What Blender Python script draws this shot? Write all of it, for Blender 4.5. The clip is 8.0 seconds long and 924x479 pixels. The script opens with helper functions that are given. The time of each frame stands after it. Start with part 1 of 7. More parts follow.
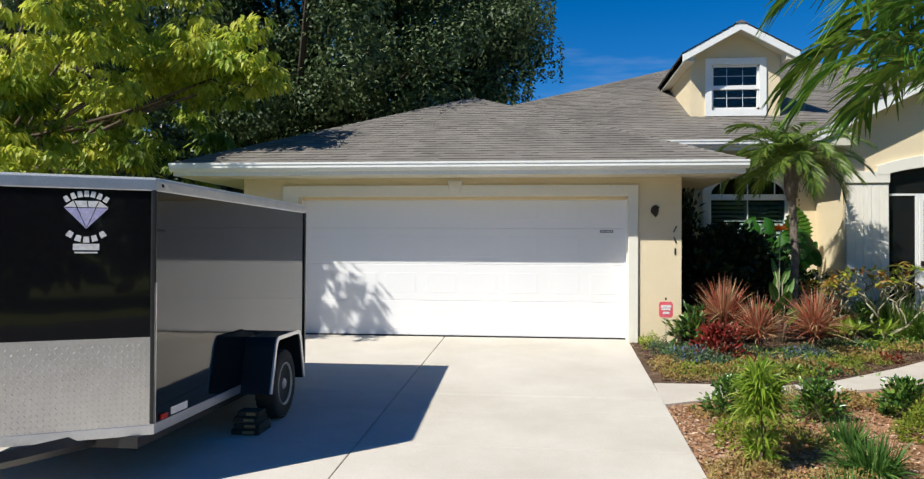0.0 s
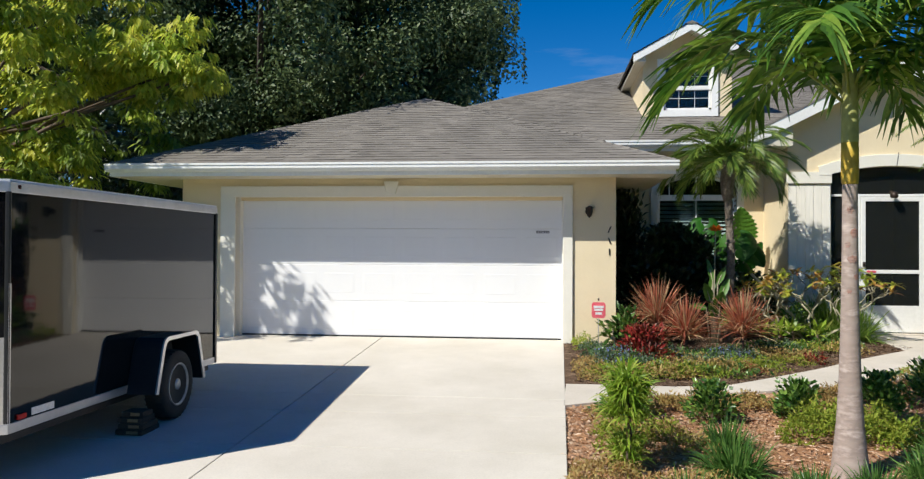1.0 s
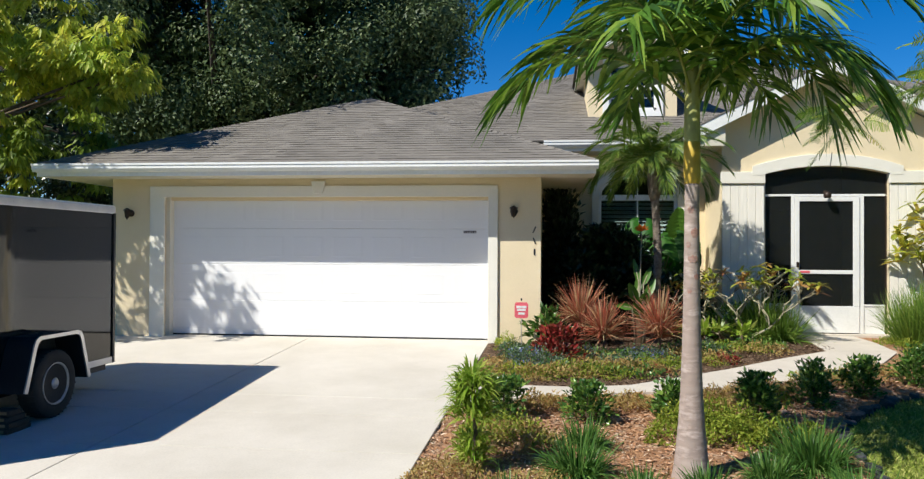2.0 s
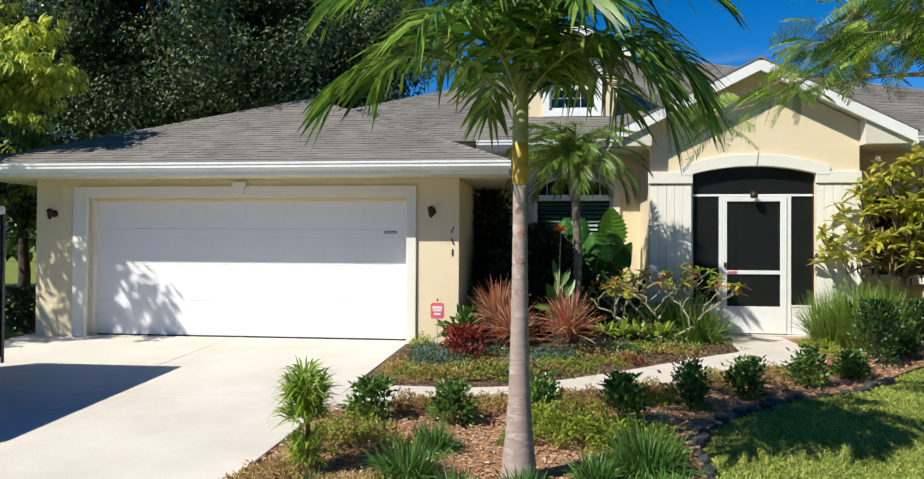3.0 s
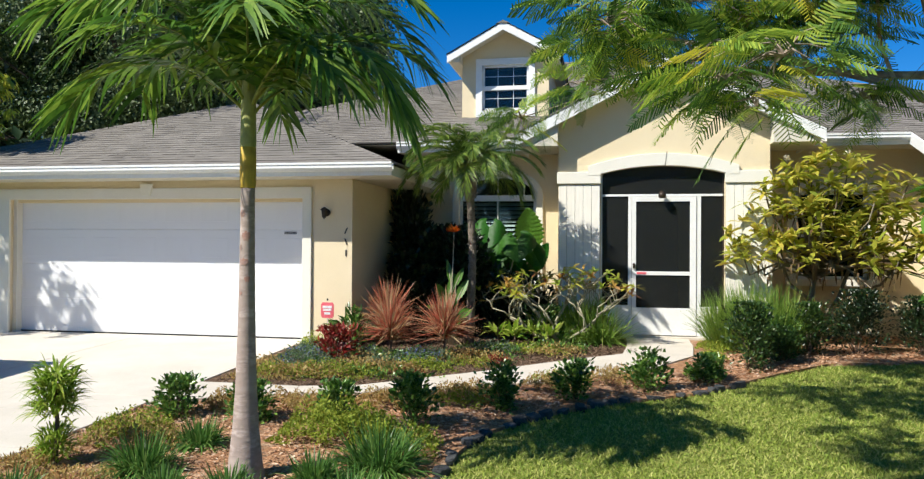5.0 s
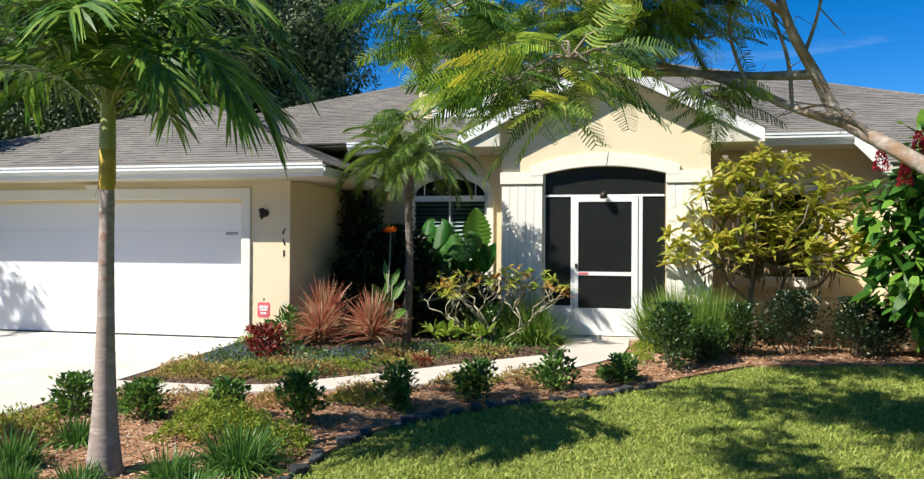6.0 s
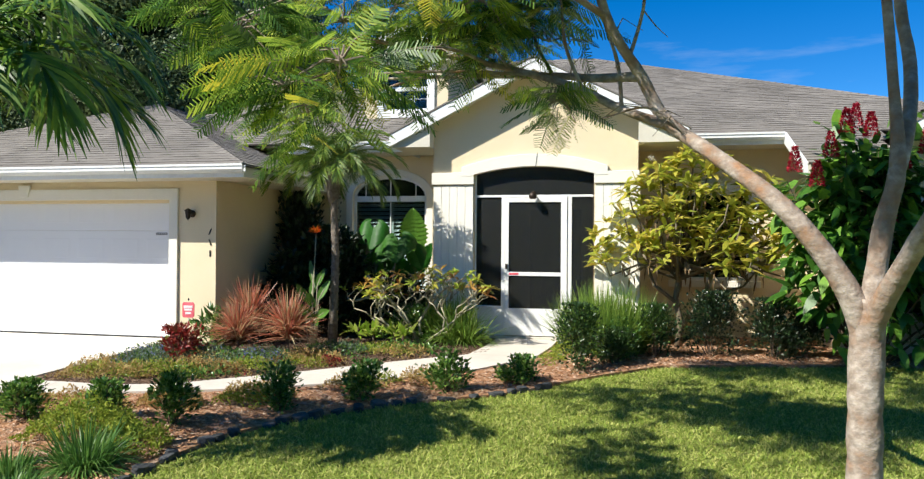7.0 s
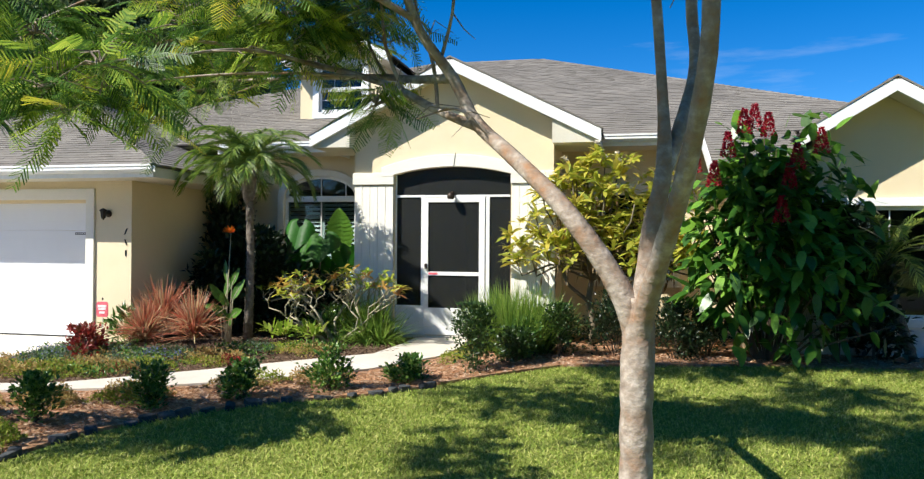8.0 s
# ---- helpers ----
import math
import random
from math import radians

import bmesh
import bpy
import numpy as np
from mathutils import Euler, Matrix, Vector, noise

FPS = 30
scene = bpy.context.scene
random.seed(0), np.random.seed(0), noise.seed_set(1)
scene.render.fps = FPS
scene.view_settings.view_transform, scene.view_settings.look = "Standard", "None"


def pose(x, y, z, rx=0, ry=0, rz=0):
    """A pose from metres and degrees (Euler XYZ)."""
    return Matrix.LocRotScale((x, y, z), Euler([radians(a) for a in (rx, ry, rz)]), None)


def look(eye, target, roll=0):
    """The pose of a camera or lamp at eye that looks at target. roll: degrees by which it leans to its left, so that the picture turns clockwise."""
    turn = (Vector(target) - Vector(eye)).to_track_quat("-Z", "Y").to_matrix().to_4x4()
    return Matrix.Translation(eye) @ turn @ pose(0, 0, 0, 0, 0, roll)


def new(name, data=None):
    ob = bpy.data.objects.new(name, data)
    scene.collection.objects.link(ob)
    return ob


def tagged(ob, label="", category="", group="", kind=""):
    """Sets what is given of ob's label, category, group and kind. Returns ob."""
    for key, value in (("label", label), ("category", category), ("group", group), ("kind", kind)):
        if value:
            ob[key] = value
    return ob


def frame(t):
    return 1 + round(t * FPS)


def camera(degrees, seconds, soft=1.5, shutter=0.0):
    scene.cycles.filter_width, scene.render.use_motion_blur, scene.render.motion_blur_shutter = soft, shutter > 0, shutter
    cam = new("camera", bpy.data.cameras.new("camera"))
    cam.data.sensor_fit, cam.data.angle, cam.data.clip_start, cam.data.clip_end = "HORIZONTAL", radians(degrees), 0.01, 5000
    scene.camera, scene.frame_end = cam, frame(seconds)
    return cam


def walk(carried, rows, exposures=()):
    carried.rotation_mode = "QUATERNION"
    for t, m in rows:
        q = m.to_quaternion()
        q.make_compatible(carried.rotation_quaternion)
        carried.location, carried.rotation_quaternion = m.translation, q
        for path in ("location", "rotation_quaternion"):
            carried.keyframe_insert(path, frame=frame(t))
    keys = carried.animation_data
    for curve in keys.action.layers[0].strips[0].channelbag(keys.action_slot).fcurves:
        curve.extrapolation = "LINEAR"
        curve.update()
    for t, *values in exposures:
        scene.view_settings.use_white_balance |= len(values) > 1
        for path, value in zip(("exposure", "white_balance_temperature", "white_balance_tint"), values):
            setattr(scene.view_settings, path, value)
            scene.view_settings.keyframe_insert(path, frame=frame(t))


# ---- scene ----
cam = camera(61.8, 8.0, soft=1.3)
METRES, EYE, TILT, LEAN, TURN = 9.27, 1.7336, 0.0, 0.0, 5.9
ROWS = [
    (0.0, 0.0, 0.0, 0.0, -0.0, 0.64, -0.26),
    (0.5, 0.05, -0.0004, 0.0007, 0.07, 0.63, -0.27),
    (1.0, 0.1046, -0.0006, 0.0013, 0.18, 0.64, -0.29),
    (2.5, 0.2924, 0.0016, 0.0019, 0.64, 0.65, -0.31),
    (3.0, 0.3586, 0.0032, 0.0035, 0.79, 0.62, -0.31),
    (3.5, 0.4234, 0.0039, 0.0041, 1.39, 0.61, -0.32),
    (4.0, 0.4861, 0.0046, 0.0044, 2.63, 0.61, -0.34),
    (5.5, 0.667, 0.0067, 0.008, 5.4, 0.52, -0.38),
    (6.0, 0.7311, 0.0112, 0.0086, 5.95, 0.52, -0.38),
    (6.5, 0.7963, 0.0167, 0.0099, 6.42, 0.49, -0.38),
    (7.0, 0.8626, 0.0225, 0.0113, 6.61, 0.46, -0.4),
    (7.5, 0.93, 0.028, 0.0114, 6.63, 0.49, -0.4),
    (8.0, 0.9988, 0.0319, 0.0122, 6.63, 0.45, -0.41),
]
walk(cam, [(t, pose(0, 0, EYE, TILT, LEAN, TURN) @ pose(METRES * x, METRES * y, METRES * z, 90 + pitch, roll, yaw)) for t, x, y, z, yaw, pitch, roll in ROWS], exposures=((0.0, 0.27), (2.5, 0.38), (5.5, 0.63), (8.0, 0.80)))

# ---- light ----
LIGHT = Vector((0.75, 0.665, -1.0)).normalized()          # the way that sunlight travels
world = bpy.data.worlds.new("world")
scene.world = world
world.use_nodes = True
wn = world.node_tree.nodes
wl = world.node_tree.links
sky = wn.new("ShaderNodeTexSky")
sky.sky_type = "NISHITA"
sky.sun_disc = False
sky.sun_elevation = math.asin(-LIGHT.z)
sky.sun_rotation = math.atan2(-LIGHT.x, -LIGHT.y)
sky.altitude = 0
sky.air_density = 0.75
sky.dust_density = 0.0
sky.ozone_density = 4.0
back = wn["Background"]
back.inputs["Strength"].default_value = 0.092
deep = wn.new("ShaderNodeHueSaturation")                 # clear winter air: a deep blue
deep.inputs["Saturation"].default_value = 1.40
deep.inputs["Hue"].default_value = 0.505
wl.new(sky.outputs[0], deep.inputs["Color"])
wisps = wn.new("ShaderNodeTexNoise")                      # a few faint streaks of high cloud
wisps.inputs["Scale"].default_value = 3.2
wisps.inputs["Detail"].default_value = 6
wisps.inputs["Roughness"].default_value = 0.6
where = wn.new("ShaderNodeTexCoord")
drawn = wn.new("ShaderNodeMapping")
drawn.inputs["Scale"].default_value = (1.0, 1.6, 6.0)
drawn.inputs["Rotation"].default_value = (0.12, 0.2, 0.3)
wl.new(where.outputs["Generated"], drawn.inputs["Vector"])
wl.new(drawn.outputs[0], wisps.inputs["Vector"])
thin_cloud = wn.new("ShaderNodeMapRange")
thin_cloud.inputs["From Min"].default_value = 0.62
thin_cloud.inputs["From Max"].default_value = 0.80
thin_cloud.inputs["To Max"].default_value = 0.20
wl.new(wisps.outputs[0], thin_cloud.inputs["Value"])
cloudy = wn.new("ShaderNodeMixRGB")
cloudy.inputs[2].default_value = (5.0, 5.6, 6.4, 1.0)
wl.new(thin_cloud.outputs[0], cloudy.inputs[0])
wl.new(deep.outputs[0], cloudy.inputs[1])
wl.new(cloudy.outputs[0], back.inputs["Color"])
sun_data = bpy.data.lights.new("sun", "SUN")
sun_data.energy = 5.0
sun_data.angle = radians(0.5)
sun_data.color = (1.0, 0.966, 0.868)
sun = new("sun", sun_data)
sun.matrix_world = look((-30, -28, 40), Vector((-30, -28, 40)) + LIGHT)

# ---- building helpers ----
rng = np.random.default_rng(7)


def ground_z(y):
    """Height of the ground, which rises gently from the street to the house."""
    return 0.385 - 0.04 * (11.3 - min(max(y, 0.0), 11.3))


def gz(y):
    return 0.385 - 0.04 * (11.3 - np.clip(y, 0.0, 11.3))


class Geo:
    """Collects vertices and faces of one mesh."""

    def __init__(self):
        self.v, self.f = [], []

    def add(self, verts, faces):
        k = len(self.v)
        self.v += [tuple(p) for p in verts]
        self.f += [tuple(i + k for i in f) for f in faces]
        return self

    def box(self, x0, x1, y0, y1, z0, z1):
        p = [(x, y, z) for z in (z0, z1) for y in (y0, y1) for x in (x0, x1)]
        return self.add(p, [(0, 2, 3, 1), (4, 5, 7, 6), (0, 1, 5, 4), (2, 6, 7, 3), (0, 4, 6, 2), (1, 3, 7, 5)])

    def prism(self, pts, axis, a, b):
        n = len(pts)
        def at(p, c):
            return {"x": (c, p[0], p[1]), "y": (p[0], c, p[1]), "z": (p[0], p[1], c)}[axis]
        vs = [at(p, a) for p in pts] + [at(p, b) for p in pts]
        fs = [tuple(range(n)), tuple(range(2 * n - 1, n - 1, -1))]
        fs += [(i, (i + 1) % n, n + (i + 1) % n, n + i) for i in range(n)]
        return self.add(vs, fs)

    def tube(self, pts, radii, n=8, squash=1.0):
        pts = [Vector(p) for p in pts]
        rings, side = [], None
        for i, p in enumerate(pts):
            t = (pts[min(i + 1, len(pts) - 1)] - pts[max(i - 1, 0)]).normalized()
            ref = side if side is not None else (Vector((1, 0, 0)) if abs(t.x) < 0.8 else Vector((0, 1, 0)))
            a = (ref - t * ref.dot(t)).normalized()
            side, b = a, t.cross(a)
            r = radii[i] if hasattr(radii, "__len__") else radii
            rings += [p + (a * math.cos(2 * math.pi * j / n) + b * squash * math.sin(2 * math.pi * j / n)) * r for j in range(n)]
        fs = [(i * n + j, i * n + (j + 1) % n, (i + 1) * n + (j + 1) % n, (i + 1) * n + j) for i in range(len(pts) - 1) for j in range(n)]
        fs += [tuple(range(n - 1, -1, -1)), tuple(range((len(pts) - 1) * n, len(pts) * n))]
        return self.add(rings, fs)

    def lathe(self, prof, centre, n=20, axis="x"):
        """Turns a profile of (radius, along) round an axis through centre."""
        vs = []
        for r, h in prof:
            for j in range(n):
                c, s = r * math.cos(2 * math.pi * j / n), r * math.sin(2 * math.pi * j / n)
                o = {"x": (h, c, s), "y": (c, h, s), "z": (c, s, h)}[axis]
                vs.append(Vector(centre) + Vector(o))
        fs = [(i * n + j, i * n + (j + 1) % n, (i + 1) * n + (j + 1) % n, (i + 1) * n + j) for i in range(len(prof) - 1) for j in range(n)]
        fs += [tuple(range(n)), tuple(range((len(prof) - 1) * n, len(prof) * n))]
        return self.add(vs, fs)

    def make(self, name, material, parent=None, label="", smooth=False, bevel=0.0, kind="", weld=False):
        me = bpy.data.meshes.new(name)
        bm = bmesh.new()
        vs = [bm.verts.new(p) for p in self.v]
        for f in self.f:
            try:
                bm.faces.new([vs[i] for i in f])
            except ValueError:
                pass
        if weld:
            bmesh.ops.remove_doubles(bm, verts=bm.verts, dist=1e-4)
        bmesh.ops.recalc_face_normals(bm, faces=bm.faces)
        if bevel:
            edges = [e for e in bm.edges if len(e.link_faces) == 2 and e.calc_face_angle(0) > 0.6]
            bmesh.ops.bevel(bm, geom=edges, offset=bevel, segments=2, affect="EDGES", profile=0.5)
        if smooth:
            for f in bm.faces:
                f.smooth = True
        bm.to_mesh(me)
        bm.free()
        me.materials.append(material)
        ob = new(name, me)
        ob.parent = parent
        return tagged(ob, label, "", "", kind)


def arrays(name, V, F, material, parent=None, label="", smooth=False, kind=""):
    """A mesh from an array of points and an array of faces that all have as many corners."""
    V = np.asarray(V, dtype=np.float32).reshape(-1, 3)
    F = np.asarray(F, dtype=np.int32)
    me = bpy.data.meshes.new(name)
    me.vertices.add(len(V))
    me.vertices.foreach_set("co", V.ravel())
    me.loops.add(F.size)
    me.loops.foreach_set("vertex_index", F.ravel())
    me.polygons.add(len(F))
    me.polygons.foreach_set("loop_start", np.arange(0, F.size, F.shape[1], dtype=np.int32))
    if smooth:
        me.polygons.foreach_set("use_smooth", np.ones(len(F), dtype=bool))
    me.update(calc_edges=True)
    me.validate()
    me.materials.append(material)
    ob = new(name, me)
    ob.parent = parent
    return tagged(ob, label, "", "", kind)


def joined(pieces):
    """Several (V, F) pairs as one."""
    vs, fs, k = [], [], 0
    for V, F in pieces:
        vs.append(V)
        fs.append(F + k)
        k += len(V)
    return np.concatenate(vs), np.concatenate(fs)


def thing(name, label, category, at=(0, 0, 0), group="", kind=""):
    ob = new(name)
    ob.location = at
    ob.empty_display_size = 0.2
    return tagged(ob, label, category, group, kind)


def unit(a):
    return a / np.maximum(np.linalg.norm(a, axis=-1, keepdims=True), 1e-9)


def spread(n, up=0.0):
    """n random directions, drawn upwards by up."""
    d = rng.normal(size=(n, 3))
    d = unit(d)
    d[:, 2] += up
    return unit(d)


def leaves(P, D, length, width, fold=0.15, N=None):
    """Folded lozenge leaves from the points P along D. Two faces each."""
    n = len(P)
    length = np.broadcast_to(np.asarray(length, float), (n,))[:, None]
    width = np.broadcast_to(np.asarray(width, float), (n,))[:, None]
    if N is None:
        N = np.tile([0.0, 0, 1], (n, 1)) + rng.normal(size=(n, 3)) * 0.5
    S = unit(np.cross(D, N))
    U = np.cross(S, D)
    base, tip = P, P + D * length - U * length * 0.12
    m = P + D * length * 0.45
    left = m - S * width * 0.5 + U * width * fold
    right = m + S * width * 0.5 + U * width * fold
    V = np.stack([base, right, tip, left], 1).reshape(-1, 3)
    i = np.arange(n)[:, None] * 4
    F = np.concatenate([i + [[0, 1, 2]], i + [[0, 2, 3]]])
    return V, F


def blades(P, D, length, width, droop=0.4, seg=3, tip=0.12, belly=0.35, S=None):
    """Strap leaves from P that set out along D and droop. Quads."""
    n = len(P)
    length = np.broadcast_to(np.asarray(length, float), (n,))
    width = np.broadcast_to(np.asarray(width, float), (n,))
    droop = np.broadcast_to(np.asarray(droop, float), (n,))
    if S is None:
        S = unit(np.cross(D, np.tile([0.0, 0, 1], (n, 1)) + rng.normal(size=(n, 3)) * 0.25))
    s = np.linspace(0, 1, seg + 1)
    mid = P[:, None] + D[:, None] * (length[:, None] * s)[..., None]
    mid[:, :, 2] -= droop[:, None] * length[:, None] * s ** 2
    w = np.where(s < belly, 0.55 + 0.45 * s / belly, 1 - (1 - tip) * (np.maximum(s - belly, 0) / (1 - belly)) ** 1.5)
    off = S[:, None] * (width[:, None] * w * 0.5)[..., None]
    V = np.stack([mid - off, mid + off], 2).reshape(-1, 3)
    k = 2 * (seg + 1)
    i = (np.arange(n) * k)[:, None, None] + (np.arange(seg) * 2)[None, :, None] + np.array([0, 1, 3, 2])
    return V, i.reshape(-1, 4)


# ---- materials ----
def material(name, c1, c2=None, rough=0.7, metal=0.0, scale=8.0, grain=60.0, bump=0.1, c3=None, island=False, random_piece=False,
             translucent=0.0, spec=0.5, coat=0.0, stretch=(1, 1, 1), amount=1.0, mottle=0.5):
    """Two or three colours mixed by coarse noise, fine grain that shades and roughens, and a bump; or colours by piece."""
    m = bpy.data.materials.new(name)
    m.use_nodes = True
    nt = m.node_tree
    n, l = nt.nodes, nt.links
    bsdf = n["Principled BSDF"]
    out = n["Material Output"]
    c2 = c2 or tuple(c * 0.75 for c in c1)
    tc = n.new("ShaderNodeTexCoord")
    mp = n.new("ShaderNodeMapping")
    mp.inputs["Scale"].default_value = stretch
    l.new(tc.outputs["Object"], mp.inputs["Vector"])
    big = n.new("ShaderNodeTexNoise")
    big.inputs["Scale"].default_value = scale
    big.inputs["Detail"].default_value = 5
    big.inputs["Roughness"].default_value = 0.65
    fine = n.new("ShaderNodeTexNoise")
    fine.inputs["Scale"].default_value = grain
    fine.inputs["Detail"].default_value = 3
    for t in (big, fine):
        l.new(mp.outputs[0], t.inputs["Vector"])
    ramp = n.new("ShaderNodeValToRGB")
    e = ramp.color_ramp.elements
    e[0].position, e[1].position = (0.0, 1.0) if (island or random_piece) else (0.32, 0.68)
    e[0].color, e[1].color = (*c1, 1), (*c2, 1)
    if c3:
        k = e.new(0.55 if (island or random_piece) else 0.5)
        k.color = (*c2, 1)
        ramp.color_ramp.elements[-1].color = (*c3, 1)
    if island:
        geo = n.new("ShaderNodeNewGeometry")
        l.new(geo.outputs["Random Per Island"], ramp.inputs[0])
    elif random_piece:
        info = n.new("ShaderNodeObjectInfo")
        l.new(info.outputs["Random"], ramp.inputs[0])
    else:
        l.new(big.outputs[0], ramp.inputs[0])
    shade = n.new("ShaderNodeMixRGB")
    shade.blend_type = "MULTIPLY"
    shade.inputs[0].default_value = 0.55 * amount
    l.new(ramp.outputs[0], shade.inputs[1])
    grey = n.new("ShaderNodeValToRGB")
    grey.color_ramp.elements[0].position, grey.color_ramp.elements[1].position = 0.3, 0.6
    grey.color_ramp.elements[0].color = (0.55, 0.55, 0.55, 1)
    grey.color_ramp.elements[1].color = (1, 1, 1, 1)
    l.new(fine.outputs[0], grey.inputs[0])
    l.new(grey.outputs[0], shade.inputs[2])
    colour = shade.outputs[0]
    if island or random_piece:
        tint = n.new("ShaderNodeMixRGB")
        tint.blend_type = "MULTIPLY"
        tint.inputs[0].default_value = mottle
        g2 = n.new("ShaderNodeValToRGB")
        g2.color_ramp.elements[0].position, g2.color_ramp.elements[1].position = 0.35, 0.65
        g2.color_ramp.elements[0].color = (0.6, 0.6, 0.6, 1)
        l.new(big.outputs[0], g2.inputs[0])
        l.new(colour, tint.inputs[1])
        l.new(g2.outputs[0], tint.inputs[2])
        colour = tint.outputs[0]
    l.new(colour, bsdf.inputs["Base Color"])
    bsdf.inputs["Metallic"].default_value = metal
    bsdf.inputs["Specular IOR Level"].default_value = spec
    bsdf.inputs["Coat Weight"].default_value = coat
    bsdf.inputs["Coat Roughness"].default_value = 0.03
    rr = n.new("ShaderNodeMapRange")
    rr.inputs["To Min"].default_value = max(rough - 0.12 * min(1, rough * 2), 0.01)
    rr.inputs["To Max"].default_value = min(rough + 0.12 * min(1, rough * 2), 1)
    l.new(fine.outputs[0], rr.inputs["Value"])
    l.new(rr.outputs[0], bsdf.inputs["Roughness"])
    if bump:
        b = n.new("ShaderNodeBump")
        b.inputs["Strength"].default_value = min(bump * 4, 1)
        b.inputs["Distance"].default_value = 0.02 * bump * 2
        l.new(fine.outputs[0], b.inputs["Height"])
        l.new(b.outputs[0], bsdf.inputs["Normal"])
    if translucent:
        tr = n.new("ShaderNodeBsdfTranslucent")
        l.new(colour, tr.inputs["Color"])
        mix = n.new("ShaderNodeMixShader")
        mix.inputs[0].default_value = translucent
        l.new(bsdf.outputs[0], mix.inputs[1])
        l.new(tr.outputs[0], mix.inputs[2])
        l.new(mix.outputs[0], out.inputs["Surface"])
    return m


def leaf_material(name, c1, c2, c3, rough=0.45, translucent=0.35, spec=0.4):
    return material(name, c1, c2, rough, c3=c3, island=True, translucent=translucent, bump=0, scale=1.3, grain=30, spec=spec)


STUCCO = material("stucco paint", (0.78, 0.66, 0.455), (0.735, 0.612, 0.405), 0.9, scale=1.2, grain=120, bump=0.18, amount=0.4)
CREAM = material("cream stucco trim", (0.80, 0.77, 0.69), (0.76, 0.73, 0.64), 0.85, scale=2, grain=140, bump=0.12, amount=0.3)
BOARD = material("painted siding board", (0.84, 0.81, 0.74), (0.78, 0.74, 0.66), 0.8, scale=3, grain=40, bump=0.15, stretch=(1, 1, 0.08), amount=0.35)
WHITE = material("white paint", (0.82, 0.82, 0.80), (0.76, 0.76, 0.74), 0.45, scale=2, grain=30, bump=0.03, amount=0.25)
DOORWHITE = material("white enamelled steel", (0.80, 0.80, 0.81), (0.77, 0.77, 0.78), 0.5, scale=0.8, grain=90, bump=0.04, amount=0.15)
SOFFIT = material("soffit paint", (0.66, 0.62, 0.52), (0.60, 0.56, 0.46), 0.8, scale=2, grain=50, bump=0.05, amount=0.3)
SHINGLE = material("asphalt shingle", (0.205, 0.185, 0.162), (0.242, 0.220, 0.193), 0.95, c3=(0.188, 0.168, 0.146), island=True, scale=0.8, grain=38, bump=0.25, mottle=0.7, amount=0.75)
SHINGLE_TAB = material("asphalt shingle tab", (0.205, 0.185, 0.162), (0.242, 0.220, 0.193), 0.95, c3=(0.188, 0.168, 0.146), random_piece=True, scale=0.8, grain=38, bump=0.25, mottle=0.7, amount=0.75)
# darker than the tabs, to draw the shadow line under each course
SHINGLE_EDGE = material("shadow-darkened shingle edge", (0.115, 0.102, 0.092), (0.145, 0.13, 0.118), 0.95, scale=4, grain=90, bump=0.1)
CONCRETE = material("pale concrete", (0.66, 0.61, 0.54), (0.545, 0.50, 0.43), 0.9, scale=0.9, grain=70, bump=0.08, amount=0.35)
KERB = material("path concrete", (0.62, 0.56, 0.49), (0.52, 0.47, 0.40), 0.9, scale=1.5, grain=70, bump=0.1, amount=0.4)
LAWN = material("lawn soil and thatch", (0.155, 0.195, 0.042), (0.235, 0.26, 0.066), 1.0, scale=1.6, grain=45, bump=0.5, spec=0.1)
MULCH = material("bark mulch", (0.52, 0.285, 0.15), (0.31, 0.165, 0.09), 1.0, c3=(0.64, 0.45, 0.31), scale=9, grain=55, bump=0.6, spec=0.1)
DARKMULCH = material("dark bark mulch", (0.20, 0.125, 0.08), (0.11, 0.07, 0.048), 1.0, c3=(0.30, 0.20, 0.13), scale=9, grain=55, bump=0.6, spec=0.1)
CHIP = material("wood chips", (0.70, 0.41, 0.24), (0.46, 0.24, 0.135), 0.95, c3=(0.80, 0.62, 0.46), island=True, bump=0.1, spec=0.1)
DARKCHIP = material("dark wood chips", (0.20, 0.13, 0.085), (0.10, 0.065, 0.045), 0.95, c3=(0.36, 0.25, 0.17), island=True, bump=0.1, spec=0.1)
ASPHALT = material("asphalt", (0.05, 0.05, 0.05), (0.065, 0.063, 0.06), 0.9, scale=2, grain=200, bump=0.2)
SLATE = material("dark slate stone", (0.034, 0.037, 0.040), (0.092, 0.095, 0.10), 0.75, scale=7, grain=40, bump=0.4, random_piece=True)
BLACKGLOSS = material("black gloss panel", (0.006, 0.006, 0.007), (0.009, 0.009, 0.010), 0.04, scale=1, grain=2.6, bump=0.085, coat=0.0, spec=0.5, amount=0.1, stretch=(1, 1, 0.4))
BLACKPAINT = material("black frame paint", (0.012, 0.012, 0.013), (0.02, 0.02, 0.02), 0.4, scale=5, grain=60, bump=0.05)
BLUEBLACK = material("fender vinyl black", (0.008, 0.010, 0.014), (0.012, 0.014, 0.02), 0.45, scale=4, grain=60, bump=0.04, spec=0.35)
ALUMINIUM = material("brushed aluminium", (0.72, 0.72, 0.74), (0.62, 0.62, 0.64), 0.35, metal=0.85, scale=6, grain=80, bump=0.04, amount=0.3)
